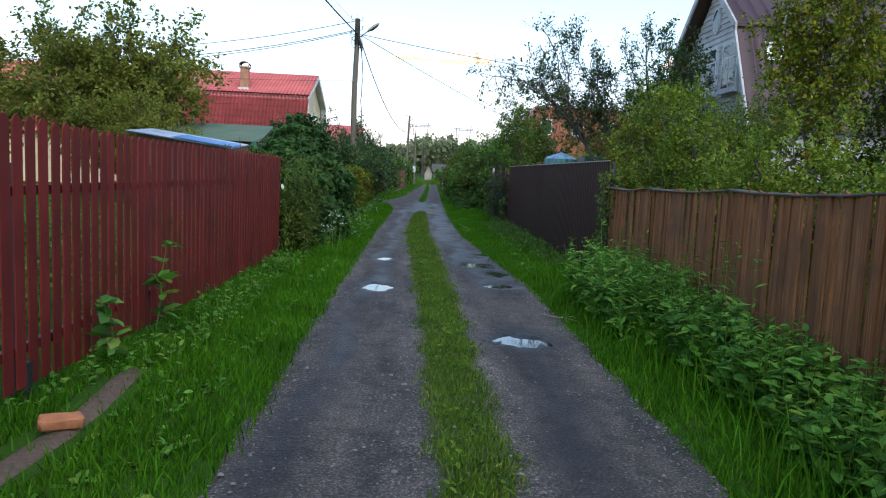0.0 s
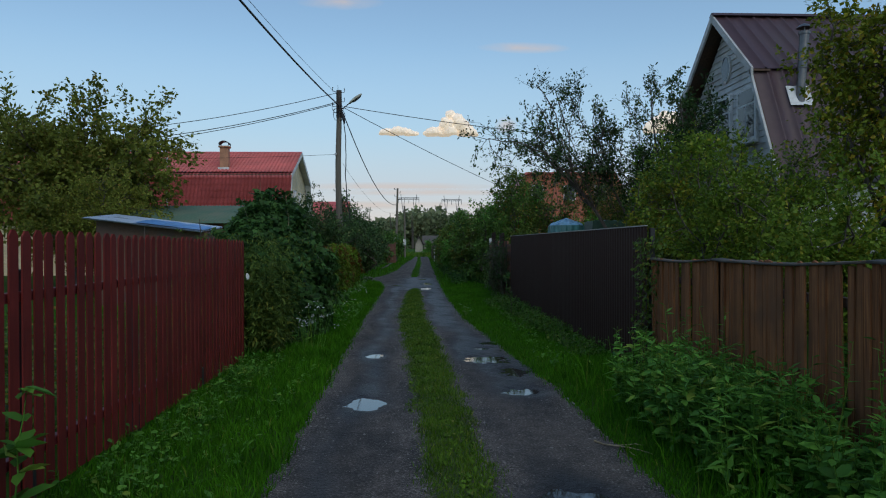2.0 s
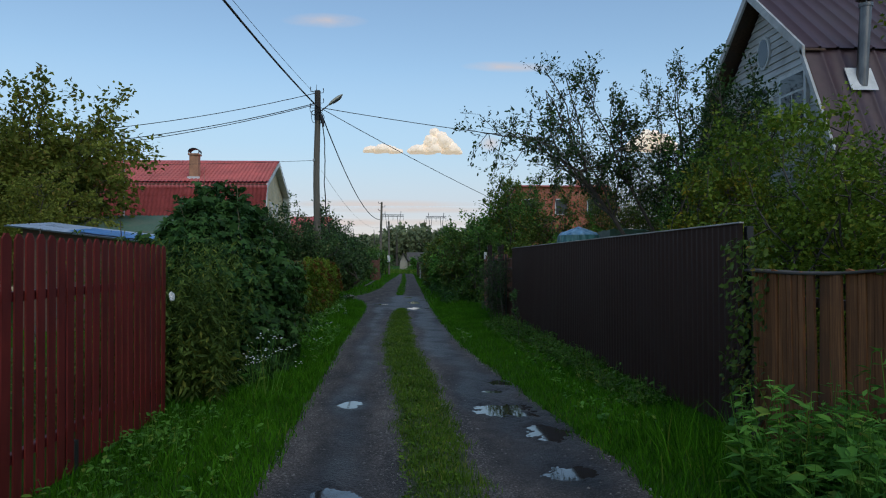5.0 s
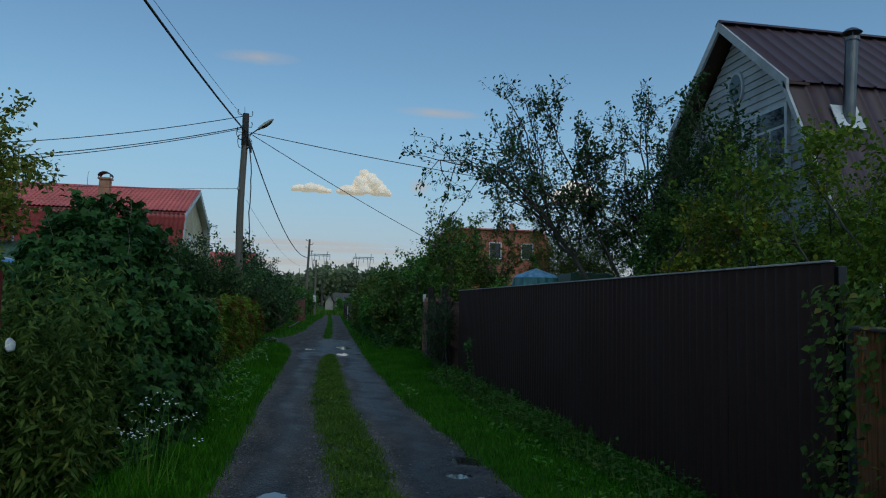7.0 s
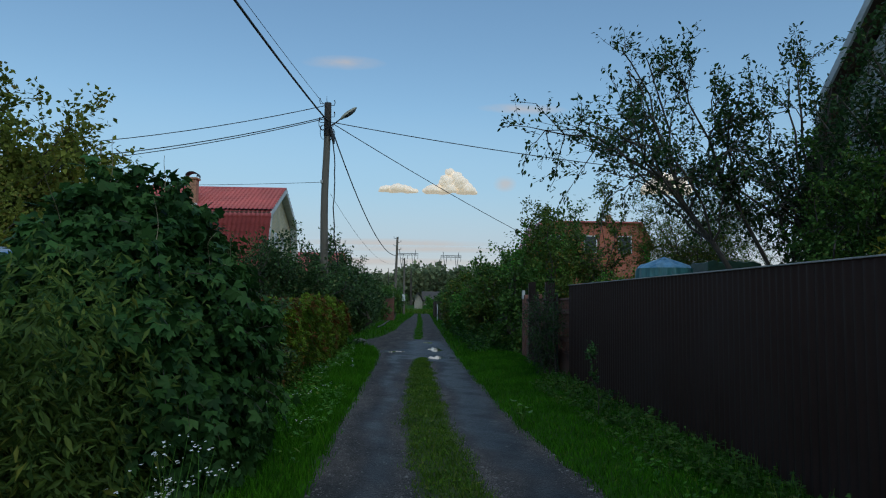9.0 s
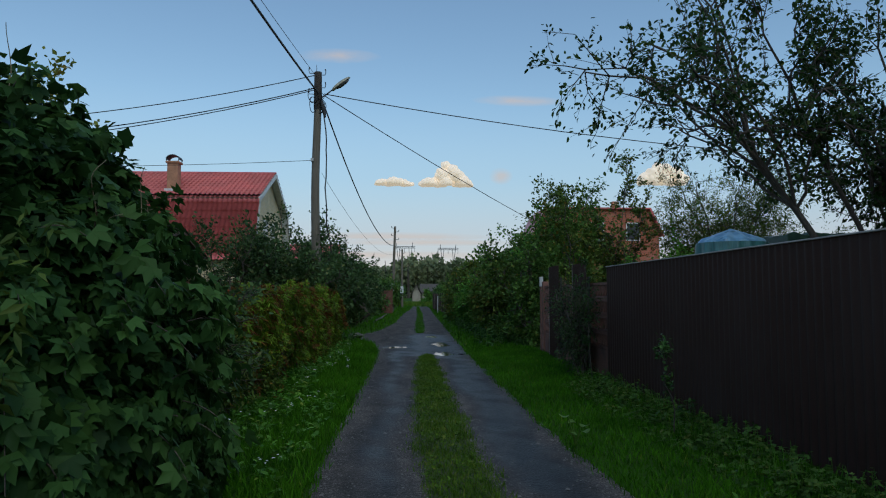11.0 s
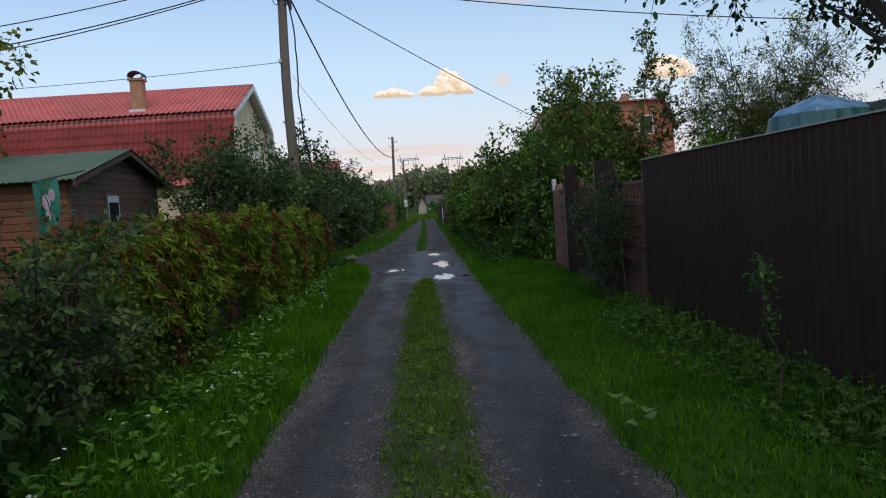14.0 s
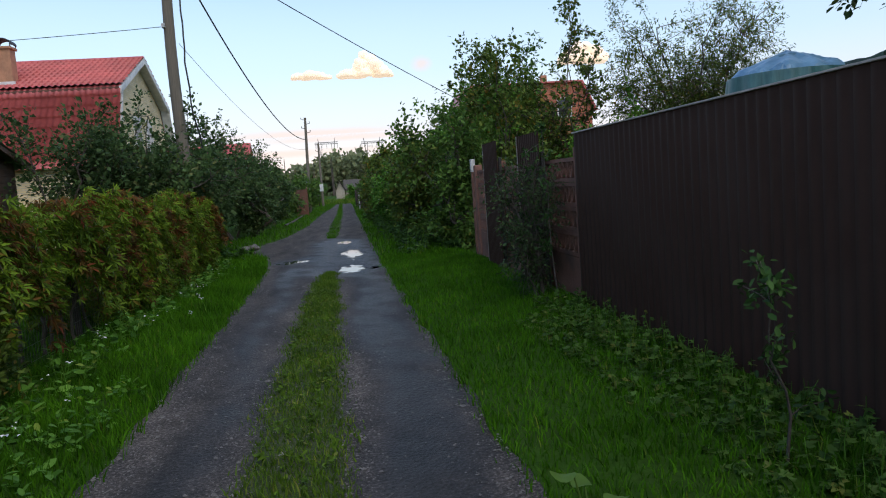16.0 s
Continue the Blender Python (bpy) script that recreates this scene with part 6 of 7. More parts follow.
# ---- weeds ----
def weed_patch(name, label, boxes, n, material, leaf, shape, seed, stalk=True, group="", hang=False):
    """Broad-leaved weeds: stalks with leaves all along, over patches x0, x1, y0, y1, height."""
    r = np.random.default_rng(seed)
    wood, pts, ways, sz = Pile(), [], [], []
    area = np.array([(b[1] - b[0]) * (b[3] - b[2]) for b in boxes])
    for b, k in zip(boxes, (n * area / area.sum()).astype(int)):
        for _ in range(k):
            x, y = r.uniform(b[0], b[1]), r.uniform(b[2], b[3])
            h = b[4] * r.uniform(0.45, 1.1)
            base = np.array([x, y, 0.02])
            tip = base + np.array([r.normal(0, 0.12) * h, r.normal(0, 0.12) * h, h])
            p = wander(base, tip, 5, 0.01, r)
            if stalk:
                wood.tube(p, np.linspace(0.005, 0.002, 5), 3)
            m = max(4, int(h * 22))
            u = r.uniform(0.15, 1.0, m)
            q = base + (tip - base) * u[:, None]
            a = r.uniform(0, 2 * np.pi, m)
            pts.append(q)
            ways.append(np.stack([np.cos(a), np.sin(a), r.uniform(-1.6, 0.1, m) if hang else r.uniform(-0.3, 0.7, m)], 1))
            sz.append(leaf * r.uniform(0.6, 1.3, m) * (1.15 - 0.6 * u))
    ob = link(name, leaf_mesh(name, np.concatenate(pts), np.concatenate(ways), np.concatenate(sz), shape, 1.0 if hang else 0.35, r), material, None, label, "weeds", group, "stuff")
    if stalk:
        link("stalks", wood.mesh("stalks"), M_WEED, ob)
    return ob


weed_patch("nettle_patch", "lush broad-leaved weeds in front of the board fence", [(1.95, 2.78, 7.0, 9.3, 0.68), (2.15, 2.8, 4.0, 7.0, 0.6), (2.1, 2.8, 1.0, 4.0, 0.4)], 900, M_WEED, 0.135, "oval", 31)
weed_patch("willowherb_patch", "narrow-leaved weeds in front of the board fence", [(1.9, 2.78, 6.5, 9.3, 0.76), (2.2, 2.8, 2.0, 6.5, 0.55)], 620, M_WEED, 0.15, "slim", 39)
weed_patch("tall_weeds", "a few tall weed stalks before the board fence", [(2.1, 2.75, 4.5, 9.2, 1.05)], 34, M_WEED, 0.12, "slim", 32)
weed_patch("herb_carpet", "low ground-elder leaves along the sheet fence", [(2.2, 2.76, 12.0, 22.5, 0.24), (1.9, 2.25, 15.0, 22, 0.12)], 1150, M_BUSH, 0.062, "triple", 33)
weed_patch("fence_foot_weeds", "small leafy weeds along the red fence's foot", [(-2.35, -2.16, 1.0, 5.2, 0.2), (-2.35, -1.75, 5.2, 12.2, 0.2)], 420, M_WEED, 0.08, "oval", 34)
weed_patch("verge_weeds", "dark leafy weeds under the hedge", [(-2.3, -1.75, 13, 30, 0.28)], 330, M_WEED, 0.11, "oval", 35)
weed_patch("strip_clover", "low clover and plantain in the middle strip", [(0.14, 0.48, 1.0, 9.0, 0.06), (-0.1, 0.35, 9.0, 16.0, 0.05), (-0.25, 0.18, 16.0, 26.0, 0.05)], 900, M_STRIP, 0.045, "oval", 41, False)
weed_patch("verge_herbs", "bright low broad-leaved herbs in the verge grass", [(-2.2, -1.25, 15.5, 21.0, 0.17), (-1.75, -1.2, 1.0, 5.0, 0.09), (-2.2, -1.3, 5.0, 12.0, 0.09), (1.75, 2.3, 11.0, 16.0, 0.09)], 620, M_WEED, 0.09, "oval", 40, False)
weed_patch("thicket", "dense thicket of tall leafy stems past the red fence", [(-3.4, -1.95, 12.35, 13.9, 1.7)], 760, M_THICKET, 0.12, "slim", 36, False, "", True)
weed_patch("garden_undergrowth", "shady garden undergrowth behind the red fence", [(-6.5, -2.7, 2.0, 13.0, 0.9)], 520, M_GARDEN, 0.14, "oval", 37)
weed_patch("lane_side_herbs", "leafy herbs under the roadside bushes", [(1.6, 2.6, 29.0, 50.0, 0.5), (-2.6, -1.7, 31, 33, 0.4)], 420, M_VINE, 0.13, "oval", 38)


# ---- grass ----
def grass(name, label, n, xf, y0, y1, h0, h1, w, seed, power=1.0, material=M_GRASS):
    r = np.random.default_rng(seed)
    y = y0 + (y1 - y0) * r.random(n) ** power
    x = xf(y, r)
    z = np.where(np.abs(x) < 8, height(x, y), 0.05) - 0.01
    bare = (np.abs(x + 1.97 - 0.05 * np.sin(y * 2)) < 0.17) & (y > 2.1) & (y < 5.0) & (r.random(n) < 0.93)
    x, y, z, n = x[~bare], y[~bare], z[~bare], int((~bare).sum())
    clump = 0.65 + 0.5 * (bumps(x, y, 2.2) + 1) / 2
    hgt = r.uniform(h0, h1, n) * clump
    link(name, blades_mesh(name, np.stack([x, y, z], 1), hgt, w * r.uniform(0.6, 1.3, n), r), material, None, label, "grass", kind="stuff")


def band(a, b):
    def f(y, r):
        lo, hi = a(y), b(y)
        return lo + (hi - lo) * r.random(len(y)) + r.normal(0, 0.04, len(y))
    return f


edge_l = lambda y: np.interp(y, EDGE_Y, EDGE_L)
edge_r = lambda y: np.interp(y, EDGE_Y, EDGE_R)
strip_l = lambda y: np.interp(y, STRIP_Y, STRIP_L)
strip_r = lambda y: np.interp(y, STRIP_Y, STRIP_R)
grass("verge_grass_west", "short green grass on the verge beside the red fence", 88000, band(lambda y: y * 0 - 2.45, lambda y: edge_l(y) + 0.02), -0.5, 32, 0.05, 0.15, 0.005, 51, 1.15)
grass("verge_grass_east", "long green grass on the verge beside the fences", 98000, band(lambda y: edge_r(y) - 0.02, lambda y: y * 0 + 2.82), -0.5, 30, 0.04, 0.105, 0.0048, 52, 1.15)
grass("long_grass", "tall seeding grass at the board fence's foot", 2600, band(lambda y: y * 0 + 1.75, lambda y: y * 0 + 2.75), 0.5, 11, 0.2, 0.45, 0.005, 53)
grass("middle_strip_grass", "low trodden grass strip between the wheel tracks", 62000, band(lambda y: strip_l(y) - 0.03 + 0.07 * bumps(y * 0 + 2, y, 2.6), lambda y: strip_r(y) + 0.03 + 0.07 * bumps(y * 0 + 7, y, 2.3)), 0.5, 28, 0.02, 0.075, 0.0045, 54, 1.2, M_STRIP)
grass("far_verge_grass", "grass on the lane's far verges", 13000, band(lambda y: np.where(np.arange(len(y)) % 2 == 0, edge_l(y) - 1.5, edge_r(y)), lambda y: np.where(np.arange(len(y)) % 2 == 0, edge_l(y), edge_r(y) + 1.4)), 29, 100, 0.06, 0.2, 0.012, 55, 1.5)
grass("far_strip_grass", "sparse grass strip down the far lane", 5000, band(strip_l, strip_r), 37, 90, 0.03, 0.08, 0.01, 56, 1.3)
grass("garden_lawn", "lawn behind the wire fence", 14000, band(lambda y: y * 0 - 9, lambda y: y * 0 - 2.6), 17, 31, 0.06, 0.16, 0.006, 57)


grass("meadow_grass", "long pale meadow grass at the lane's end", 5000, band(lambda y: y * 0 - 4, lambda y: y * 0 + 8), 91, 127, 0.15, 0.45, 0.05, 58, 1.0, M_STRIP)


# ---- flowers and small plants ----
def daisies(name, label, spots, seed, petal=0.014):
    r = np.random.default_rng(seed)
    for i, (x, y, h, n, sp) in enumerate(spots):
        t = thing(name, x, y, 0, label, "flowers", "white flowers on the verge")
        stems, heads = Pile(), Pile()
        for _ in range(n):
            b = np.array([r.normal(0, sp * 0.6), r.normal(0, sp * 0.6), 0.0])
            e = b + np.array([r.normal(0, sp * 0.5), r.normal(0, sp * 0.5), h * r.uniform(0.6, 1.1)])
            stems.tube(wander(b, e, 4, 0.01, r), np.linspace(0.003, 0.0015, 4), 3)
            for k in range(r.integers(2, 6)):
                c = e + r.normal(0, 0.03, 3) * np.array([1, 1, 0.4])
                s = petal * r.uniform(0.7, 1.4)
                a = np.linspace(0, 2 * np.pi, 9)[:-1]
                v = np.concatenate([[c + (0, 0, 0.004)], np.stack([c[0] + s * np.cos(a), c[1] + s * np.sin(a), c[2] + r.normal(0, 0.003, 8)], 1)])
                heads.add(v, tris=[(0, 1 + q, 1 + (q + 1) % 8) for q in range(8)])
        link("stalk_tuft", stems.mesh("stalk_tuft"), M_WEED, t, kind="stuff")
        link("bloom", heads.mesh("bloom"), M_PETAL, t, "small white flower heads", kind="stuff")


daisies("daisy_clump", "clump of small white daisies on thin stems", [(-1.55, 12.9, 0.72, 22, 0.2), (-1.75, 13.4, 0.5, 10, 0.16)], 71, 0.0085)
daisies("yarrow_plant", "white yarrow heads in the verge grass", [(-1.3 - 0.75 * ((i * 7) % 9) / 9, 16.3 + i * 0.9, 0.34, 2, 0.2) for i in range(13)], 72, 0.009)


def sapling(x, y, h, seed, label):
    r = np.random.default_rng(seed)
    t = thing("sapling", x, y, 0, label, "sapling")
    wood, pts, ways = Pile(), [], []
    main = wander((0, 0, 0), (-0.12, -0.1, h), 7, 0.02, r)
    wood.tube(main, np.linspace(0.009, 0.003, 7), 5)
    for k in range(9):
        q = main[r.integers(2, 7)]
        e = q + np.array([r.normal(0, 0.12), r.normal(0, 0.16), r.uniform(0.02, 0.18)])
        twig = Pile()
        twig.tube([q, (q + e) / 2 + r.normal(0, 0.01, 3), e], (0.004, 0.003, 0.002), 4)
        link("branch", twig.mesh("branch"), M_BARK, t)
        pts.append(q + (e - q) * r.uniform(0.2, 1.1, (22, 1)) + r.normal(0, 0.025, (22, 3)))
        ways.append(r.normal(0, 1, (22, 3)))
    link("stem", wood.mesh("stem"), M_BARK, t)
    P = np.concatenate(pts)
    link("leaves", leaf_mesh("leaves", P, np.concatenate(ways), 0.05 * r.uniform(0.7, 1.2, len(P)), "oval", 0.5, r), M_VINE, t)


sapling(2.2, 18.2, 0.82, 95, "small grey-green sapling against the brown fence")
sapling(2.6, 22.7, 1.9, 92, "spindly sapling at the end of the brown fence")
sapling(2.55, 23.2, 1.7, 93, "spindly bush before the slatted gate")


def burdock(x, y, seed):
    r = np.random.default_rng(seed)
    t = thing("burdock", x, y, 0.05, "young broad-leaved burdock in the verge grass", "plant")
    for k in range(5):
        a = k * 1.3 + 0.3
        p = Pile()
        e = np.array([0.06 * math.cos(a), 0.06 * math.sin(a), 0.12 + 0.07 * (k % 3)])
        p.tube([(0, 0, 0), e * 0.6, e], (0.006, 0.005, 0.003), 4)
        n = 14
        d = np.array([math.cos(a), math.sin(a), 0.1])
        s = np.array([-math.sin(a), math.cos(a), 0])
        ring = [e + d * (0.04 + 0.05 * math.cos(q)) + s * 0.04 * math.sin(q) + np.array([0, 0, 0.012 * math.cos(2 * q)]) for q in np.linspace(0, 2 * np.pi, n, endpoint=False)]
        p.add(np.array([e + d * 0.04 - (0, 0, 0.01), *ring]), tris=[(0, 1 + i, 1 + (i + 1) % n) for i in range(n)])
        link("leaf", p.mesh("leaf"), M_BUSH, t)


burdock(1.13, 17.8, 1)


def weed_plant(x, y, h, lean, seed):
    r = np.random.default_rng(seed)
    t = thing("weed_plant", x, y, 0, "tall broad-leaved weed leaning against the red fence", "weed")
    p = Pile()
    main = wander((0, 0, 0), (0.05, lean, h), 7, 0.015, r)
    p.tube(main, np.linspace(0.007, 0.003, 7), 5)
    link("stem", p.mesh("stem"), M_WEED, t)
    u = r.integers(2, 7, 26)
    a = r.uniform(0, 6.28, 26)
    W = np.stack([np.cos(a), np.sin(a), r.uniform(-0.5, 0.4, 26)], 1)
    link("leaves", leaf_mesh("leaves", main[u] + r.normal(0, 0.015, (26, 3)), W, r.uniform(0.12, 0.22, 26), "oval", 0.4, r), M_WEED, t)


weed_plant(-2.22, 5.3, 0.55, -0.25, 5)
weed_plant(-2.2, 6.1, 0.85, 0.1, 6)


def stick(x, y, turn, seed):
    r = np.random.default_rng(seed)
    t = thing("dry_stick", x, y, float(height(np.array(x), np.array(y))) + 0.012, "dry fallen twig on the gravel at the lane's edge", "stick")
    t.rotation_euler = (0, 0, math.radians(turn))
    for name, a, b, w in (("stem", (0, 0, 0), (0.55, 0.05, 0.015), 0.008), ("twig", (0.2, 0.02, 0.005), (0.4, 0.16, 0.03), 0.004), ("twig", (0.34, 0.03, 0.008), (0.52, -0.1, 0.02), 0.004)):
        p = Pile()
        p.tube(wander(a, b, 6, 0.008, r), np.linspace(w, w * 0.4, 6), 5)
        link(name, p.mesh(name), M_STALK, t)


stick(1.44, 8.05, -58, 401)


def tank():
    t = thing("water_tank", 4.02, 20.75, 0, "blue plastic water tank under crumpled film on a stand", "water tank")
    t.scale = (0.8, 0.8, 0.96)
    p = Pile()
    z = [1.32, 1.37, 1.98, 2.14, 2.26, 2.36, 2.38]
    p.tube([(0, 0, v) for v in z], [0.45, 0.49, 0.49, 0.46, 0.34, 0.17, 0.02], 28)
    link("tank", p.mesh("tank", True), M_TANK, t)
    bm = bmesh.new()
    bmesh.ops.create_grid(bm, x_segments=30, y_segments=30, size=0.66)
    for v in bm.verts:
        d = math.hypot(v.co.x, v.co.y)
        z = np.interp(d, [0, 0.1, 0.48, 0.54, 0.57, 1.0], [2.36, 2.33, 2.2, 2.16, 2.08, 1.9])
        v.co.z = z + 0.05 + (0.02 * noise.noise(Vector((v.co.x * 7, v.co.y * 7, 3))) + 0.016 * math.sin(11 * math.atan2(v.co.y, v.co.x))) * min(1, d * 2)
        if d > 0.56:
            v.co.x *= 0.56 / d
            v.co.y *= 0.56 / d
    part("film", bm, M_FILM, t, "pale blue translucent film")
    a = np.linspace(0, 2 * np.pi, 121)[:-1]
    rings = np.concatenate([np.stack([(rad + fold * np.sin(17 * a + 2 * np.sin(3 * a))) * np.cos(a), (rad + fold * np.sin(17 * a + 2 * np.sin(3 * a))) * np.sin(a), a * 0 + z], 1) for rad, fold, z in ((0.575, 0.006, 2.2), (0.585, 0.018, 2.06), (0.6, 0.03, 1.72))])
    q = [(k * 120 + i, k * 120 + (i + 1) % 120, k * 120 + 120 + (i + 1) % 120, k * 120 + 120 + i) for k in range(2) for i in range(120)]
    link("skirt", mesh_of("skirt", rings, np.array(q), True), M_SKIRT, t, "pleated greenish film skirt")
    for a in range(4):
        x, y = 0.4 * (1 if a % 2 else -1), 0.4 * (1 if a > 1 else -1)
        boxed("leg", (x - 0.04, x + 0.04, y - 0.04, y + 0.04, 0, 1.29), M_RAILWOOD, t)
    boxed("stand", (-0.6, 0.6, -0.6, 0.6, 1.27, 1.33), M_RAILWOOD, t, "board stand", 0.005)
    c = thing("tarpaulin_pile", 5.1, 20.9, 0, "pile under a dark green tarpaulin beside the tank", "tarpaulin")
    bm = bmesh.new()
    bmesh.ops.create_grid(bm, x_segments=24, y_segments=24, size=0.6)
    for v in bm.verts:
        d = max(abs(v.co.x), abs(v.co.y)) / 0.6
        v.co.z = 2.22 - 2.17 * max(0, d - 0.75) / 0.25 + 0.06 * noise.noise(v.co * 6)
    part("cloth", bm, M_TARP, c)


tank()


def antenna():
    t = thing("tv_antenna", -9.6, 30.5, 0, "thin pole with a small television antenna", "antenna")
    p = Pile()
    p.tube([(0, 0, 0), (0.02, 0, 6.2)], (0.04, 0.03), 6)
    link("mast", p.mesh("mast"), M_GREYPOST, t)
    p = Pile()
    p.tube([(-0.35, 0, 6.05), (0.4, 0, 6.2)], (0.012, 0.012), 4)
    for k in range(5):
        a = -0.3 + k * 0.16
        p.tube([(a, -0.2, 6.06 + a * 0.2 - 0.12), (a, 0.2, 6.06 + a * 0.2 + 0.12)], (0.008, 0.008), 4)
    link("elements", p.mesh("elements"), M_GREYPOST, t)


antenna()


def clods():
    t = link("soil_patch", grid("soil_patch", np.linspace(-2.2, -1.75, 12), np.linspace(2.2, 5.2, 40), lambda x, y: height(x, y) + 0.02 - 0.09 * np.clip(np.abs(x + 1.97 - 0.05 * np.sin(y * 2)) / 0.16 - 0.3, 0, 2)), M_SOIL, None, "strip of bare trodden soil beside the fence", "soil", kind="structure")
    bm = bmesh.new()
    box(bm, -0.11, 0.11, -0.05, 0.05, -0.035, 0.035, 0.012)
    bmesh.ops.subdivide_edges(bm, edges=bm.edges[:], cuts=2, use_grid_fill=True)
    for v in bm.verts:
        v.co += Vector([0.01 * noise.noise(v.co * 25 + Vector((k * 7, 0, 0))) for k in range(3)])
    me = bpy.data.meshes.new("broken_brick")
    bm.to_mesh(me)
    bm.free()
    b = link("broken_brick", me, M_CLAY, None, "broken orange brick lying on bare soil", "brick")
    b.matrix_world = pose(-1.92, 3.95, 0.12, 8, 5, 35)


clods()


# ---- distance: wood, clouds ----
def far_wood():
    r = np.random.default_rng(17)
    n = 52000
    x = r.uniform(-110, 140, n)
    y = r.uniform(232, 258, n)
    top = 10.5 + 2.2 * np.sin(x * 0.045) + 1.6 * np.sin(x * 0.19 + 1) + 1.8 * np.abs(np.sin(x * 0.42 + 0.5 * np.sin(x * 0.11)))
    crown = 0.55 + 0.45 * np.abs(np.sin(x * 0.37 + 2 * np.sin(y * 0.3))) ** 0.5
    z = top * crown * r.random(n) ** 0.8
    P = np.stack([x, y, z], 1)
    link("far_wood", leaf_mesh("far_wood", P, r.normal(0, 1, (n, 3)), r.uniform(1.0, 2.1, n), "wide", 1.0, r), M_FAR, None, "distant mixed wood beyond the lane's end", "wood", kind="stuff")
    p = Pile()
    for k in range(60):
        a, b = r.uniform(-60, 80), r.uniform(228, 240)
        p.tube([(a, b, 0), (a + r.normal(0, 0.4), b, r.uniform(7, 12))], (0.25, 0.08), 5)
    link("far_trunks", p.mesh("far_trunks"), M_BARK, None, "trunks of the distant wood", "wood", kind="stuff")


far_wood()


def cloud_mat():
    m, nn, ll, p = nodes_of("glowing_cloud")
    p.inputs["Base Color"].default_value = (0.7, 0.62, 0.54, 1)
    p.inputs["Roughness"].default_value = 1.0
    # warm sunlight on the lumps is put in as emission
    p.inputs["Emission Color"].default_value = (1.0, 0.78, 0.58, 1)
    p.inputs["Emission Strength"].default_value = 0.5
    return m


M_CLOUD = cloud_mat()


def wisp_mat(name, colour, glow, most):
    m, nn, ll, p = nodes_of(name)
    tc = nn.new("ShaderNodeTexCoord")
    g = nn.new("ShaderNodeTexGradient")
    g.gradient_type = "SPHERICAL"
    ll.new(tc.outputs["Object"], g.inputs[0])
    n = noise_node(nn, ll, 0.006, 5, 0.6, (1, 1, 3))
    mul = nn.new("ShaderNodeMath")
    mul.operation = "MULTIPLY"
    ll.new(g.outputs["Fac"], mul.inputs[0])
    ll.new(n, mul.inputs[1])
    fac = ramp(nn, ll, mul.outputs[0], [(0.05, (0, 0, 0)), (0.42, (most,) * 3)])
    # evening light on the streaks is painted as their own glow
    em = nn.new("ShaderNodeEmission")
    em.inputs[0].default_value, em.inputs[1].default_value = (*colour, 1), glow
    tr = nn.new("ShaderNodeBsdfTransparent")
    mx = nn.new("ShaderNodeMixShader")
    ll.new(fac, mx.inputs[0])
    ll.new(tr.outputs[0], mx.inputs[1])
    ll.new(em.outputs[0], mx.inputs[2])
    ll.new(mx.outputs[0], nn["Material Output"].inputs[0])
    return m


M_WISP = wisp_mat("thin_cloud", (1.0, 0.8, 0.72), 0.75, 0.6)


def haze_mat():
    """A glowing shell painted as haze: a veil that thins with height, pink below and lavender above."""
    m, nn, ll, p = nodes_of("horizon_haze_glow")
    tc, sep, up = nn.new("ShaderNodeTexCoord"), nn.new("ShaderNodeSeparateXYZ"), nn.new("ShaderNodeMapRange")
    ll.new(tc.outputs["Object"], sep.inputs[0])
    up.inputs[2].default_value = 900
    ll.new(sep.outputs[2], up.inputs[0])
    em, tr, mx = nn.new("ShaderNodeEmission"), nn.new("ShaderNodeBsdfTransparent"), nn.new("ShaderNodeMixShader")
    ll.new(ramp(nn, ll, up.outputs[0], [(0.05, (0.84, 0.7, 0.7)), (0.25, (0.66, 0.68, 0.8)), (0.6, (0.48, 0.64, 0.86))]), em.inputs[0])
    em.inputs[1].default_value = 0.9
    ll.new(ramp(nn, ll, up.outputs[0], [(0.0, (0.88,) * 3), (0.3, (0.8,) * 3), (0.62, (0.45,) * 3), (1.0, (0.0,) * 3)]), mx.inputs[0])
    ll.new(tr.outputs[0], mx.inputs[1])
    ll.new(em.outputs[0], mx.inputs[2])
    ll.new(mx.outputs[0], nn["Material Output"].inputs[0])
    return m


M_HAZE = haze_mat()


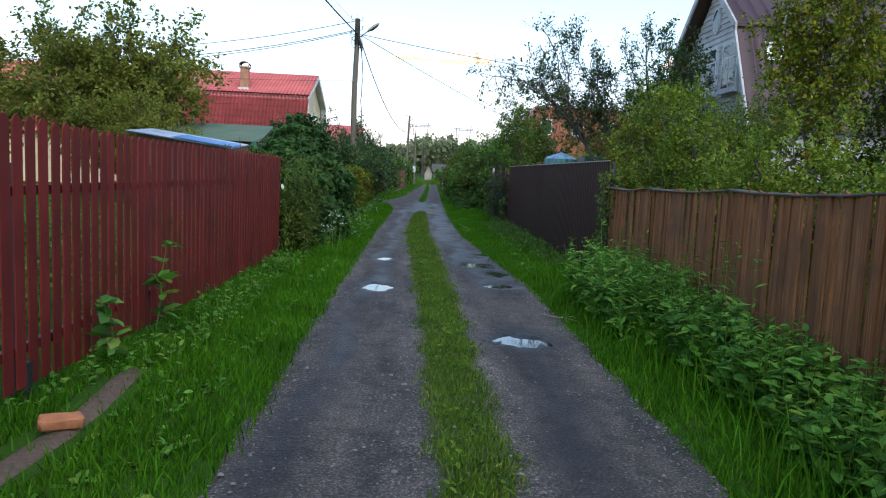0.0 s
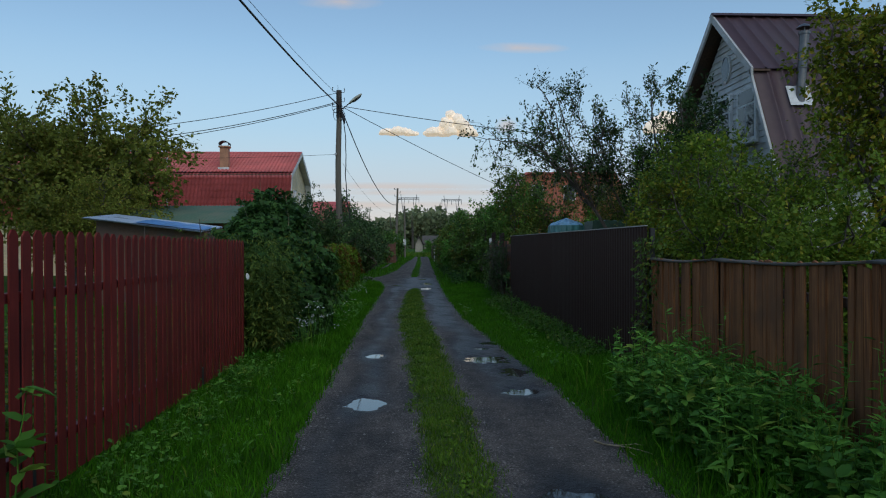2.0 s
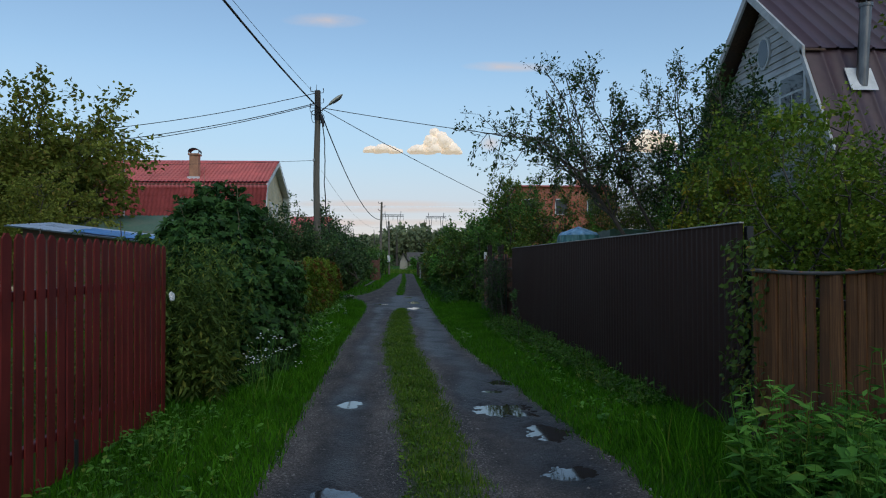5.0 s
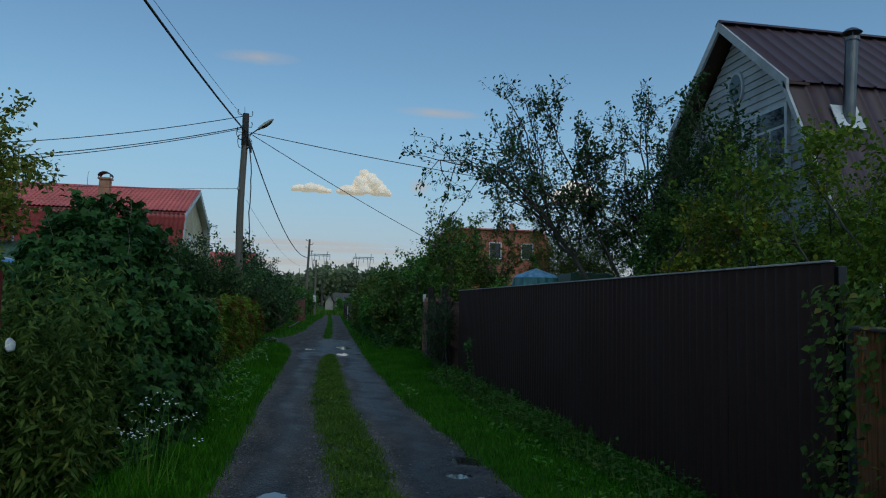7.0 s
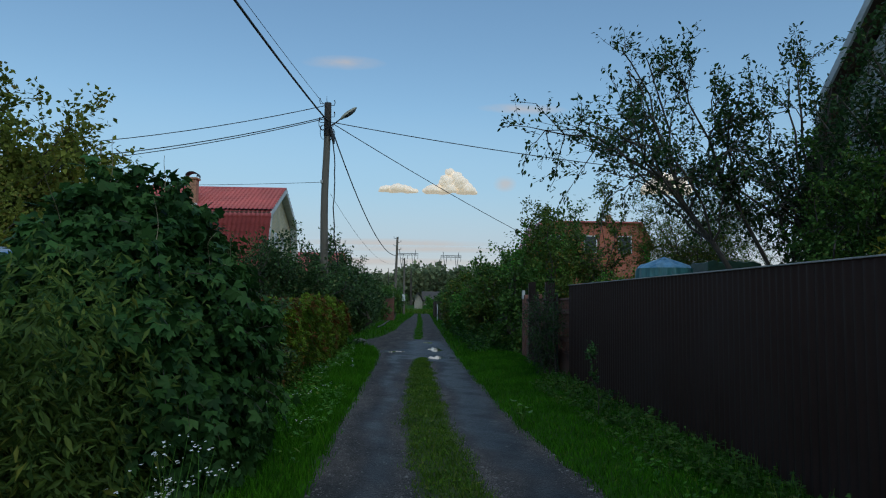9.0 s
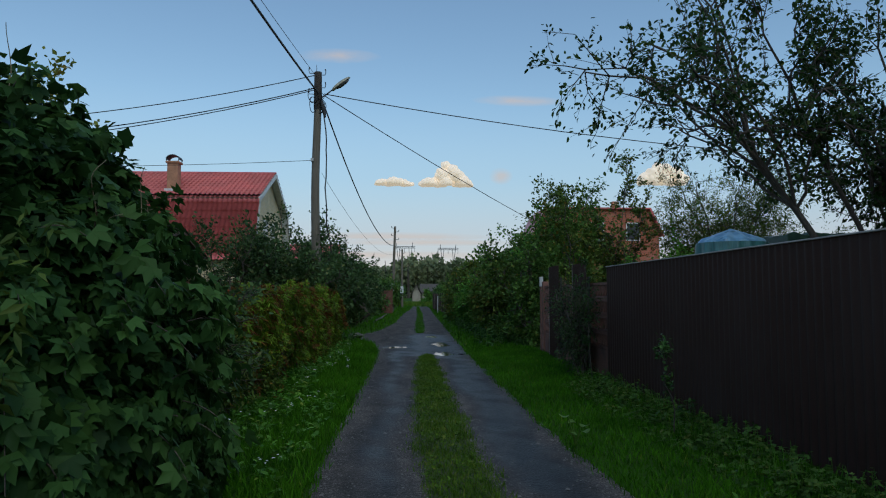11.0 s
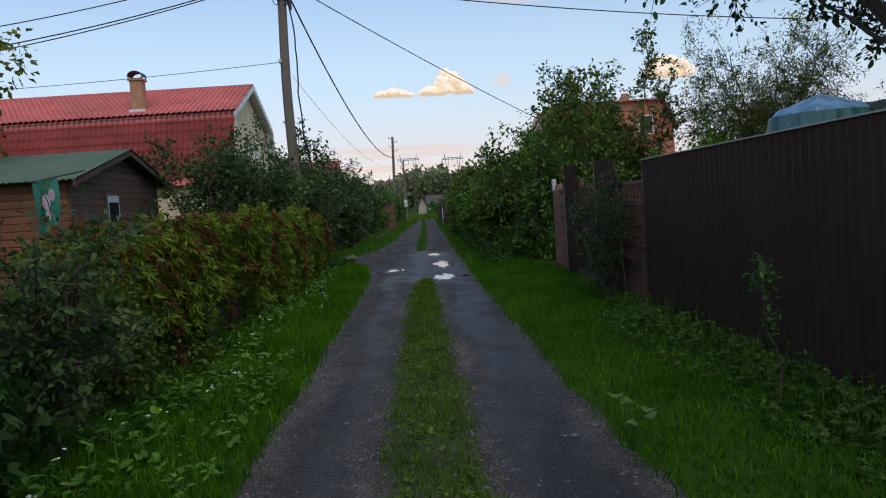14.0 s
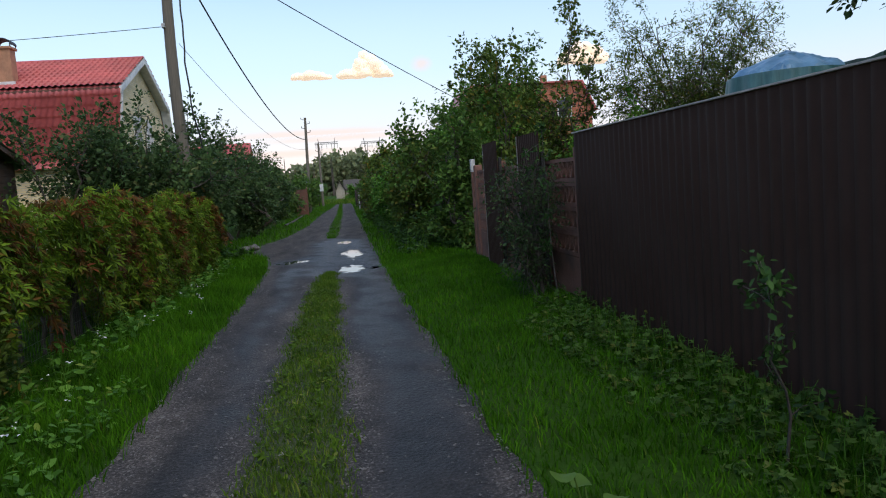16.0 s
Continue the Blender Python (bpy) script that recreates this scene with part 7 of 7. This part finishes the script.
def heap_cloud(x, z, half, tall, profile, count, seed, label):
    """Lumps heaped on a level base; profile gives the outline's height along the heap."""
    r = random.Random(seed)
    bm = bmesh.new()
    for k in range(count):
        u = r.uniform(-1, 1)
        top = tall * float(np.interp(u, *profile))
        rad = min(r.uniform(0.14, 0.26) * half, 0.5 * top + 6)
        c = Vector((u * (half - rad), r.uniform(-30, 30), max(0, top - rad) * r.uniform(0, 1) ** 0.6))
        made = bmesh.ops.create_icosphere(bm, subdivisions=3, radius=rad)
        for v in made["verts"]:
            d = v.co.normalized()
            v.co = v.co + d * rad * 0.3 * noise.noise(v.co * 0.06 + c * 0.1) + c
            v.co.z = max(v.co.z, -4 + 3 * noise.noise(v.co * 0.03))
    me = bpy.data.meshes.new("cloud")
    bm.to_mesh(me)
    bm.free()
    me.polygons.foreach_set("use_smooth", np.ones(len(me.polygons), dtype=bool))
    link("backdrop_cloud", me, M_CLOUD, None, label, "cloud", kind="structure").location = (x, 3000, z)


def clouds():
    heap_cloud(172, 464, 118, 108, ([-1, -0.6, -0.35, -0.02, 0.35, 0.7, 1], [0.16, 0.3, 0.5, 1, 0.78, 0.5, 0.12]), 80, 6, "cream cumulus cloud, its sunlight put in as glow, low over the lane")
    heap_cloud(-48, 466, 88, 30, ([-1, -0.3, 0.5, 1], [0.35, 1, 0.8, 0.3]), 40, 7, "small cream cloud trailing beside the cumulus")
    heap_cloud(1110, 478, 120, 100, ([-1, -0.3, 0.5, 1], [0.3, 0.9, 0.8, 0.3]), 50, 8, "cream cumulus cloud behind the apple tree")
    for x, z, w, h in ((420, 520, 60, 45), (-60, 250, 520, 26), (-150, 170, 700, 22), (80, 225, 500, 18), (-300, 1050, 220, 40), (500, 860, 240, 30)):
        me = mesh_of("wisp", [(-1, 0, -1), (1, 0, -1), (1, 0, 1), (-1, 0, 1)], np.array([(0, 1, 2, 3)]))
        o = link("backdrop_wisp", me, M_WISP, None, "thin pink-tinted streak of evening cloud", "cloud", kind="structure")
        o.location, o.scale = (x, 3100, z), (w, 1, h)
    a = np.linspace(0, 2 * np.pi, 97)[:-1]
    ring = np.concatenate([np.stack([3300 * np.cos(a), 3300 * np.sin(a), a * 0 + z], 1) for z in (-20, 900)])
    link("backdrop_haze", mesh_of("haze", ring, np.array([(i, (i + 1) % 96, 96 + (i + 1) % 96, 96 + i) for i in range(96)])), M_HAZE, None, "glowing shell painted as low pink and lavender evening haze round the horizon", "haze", kind="structure")


clouds()
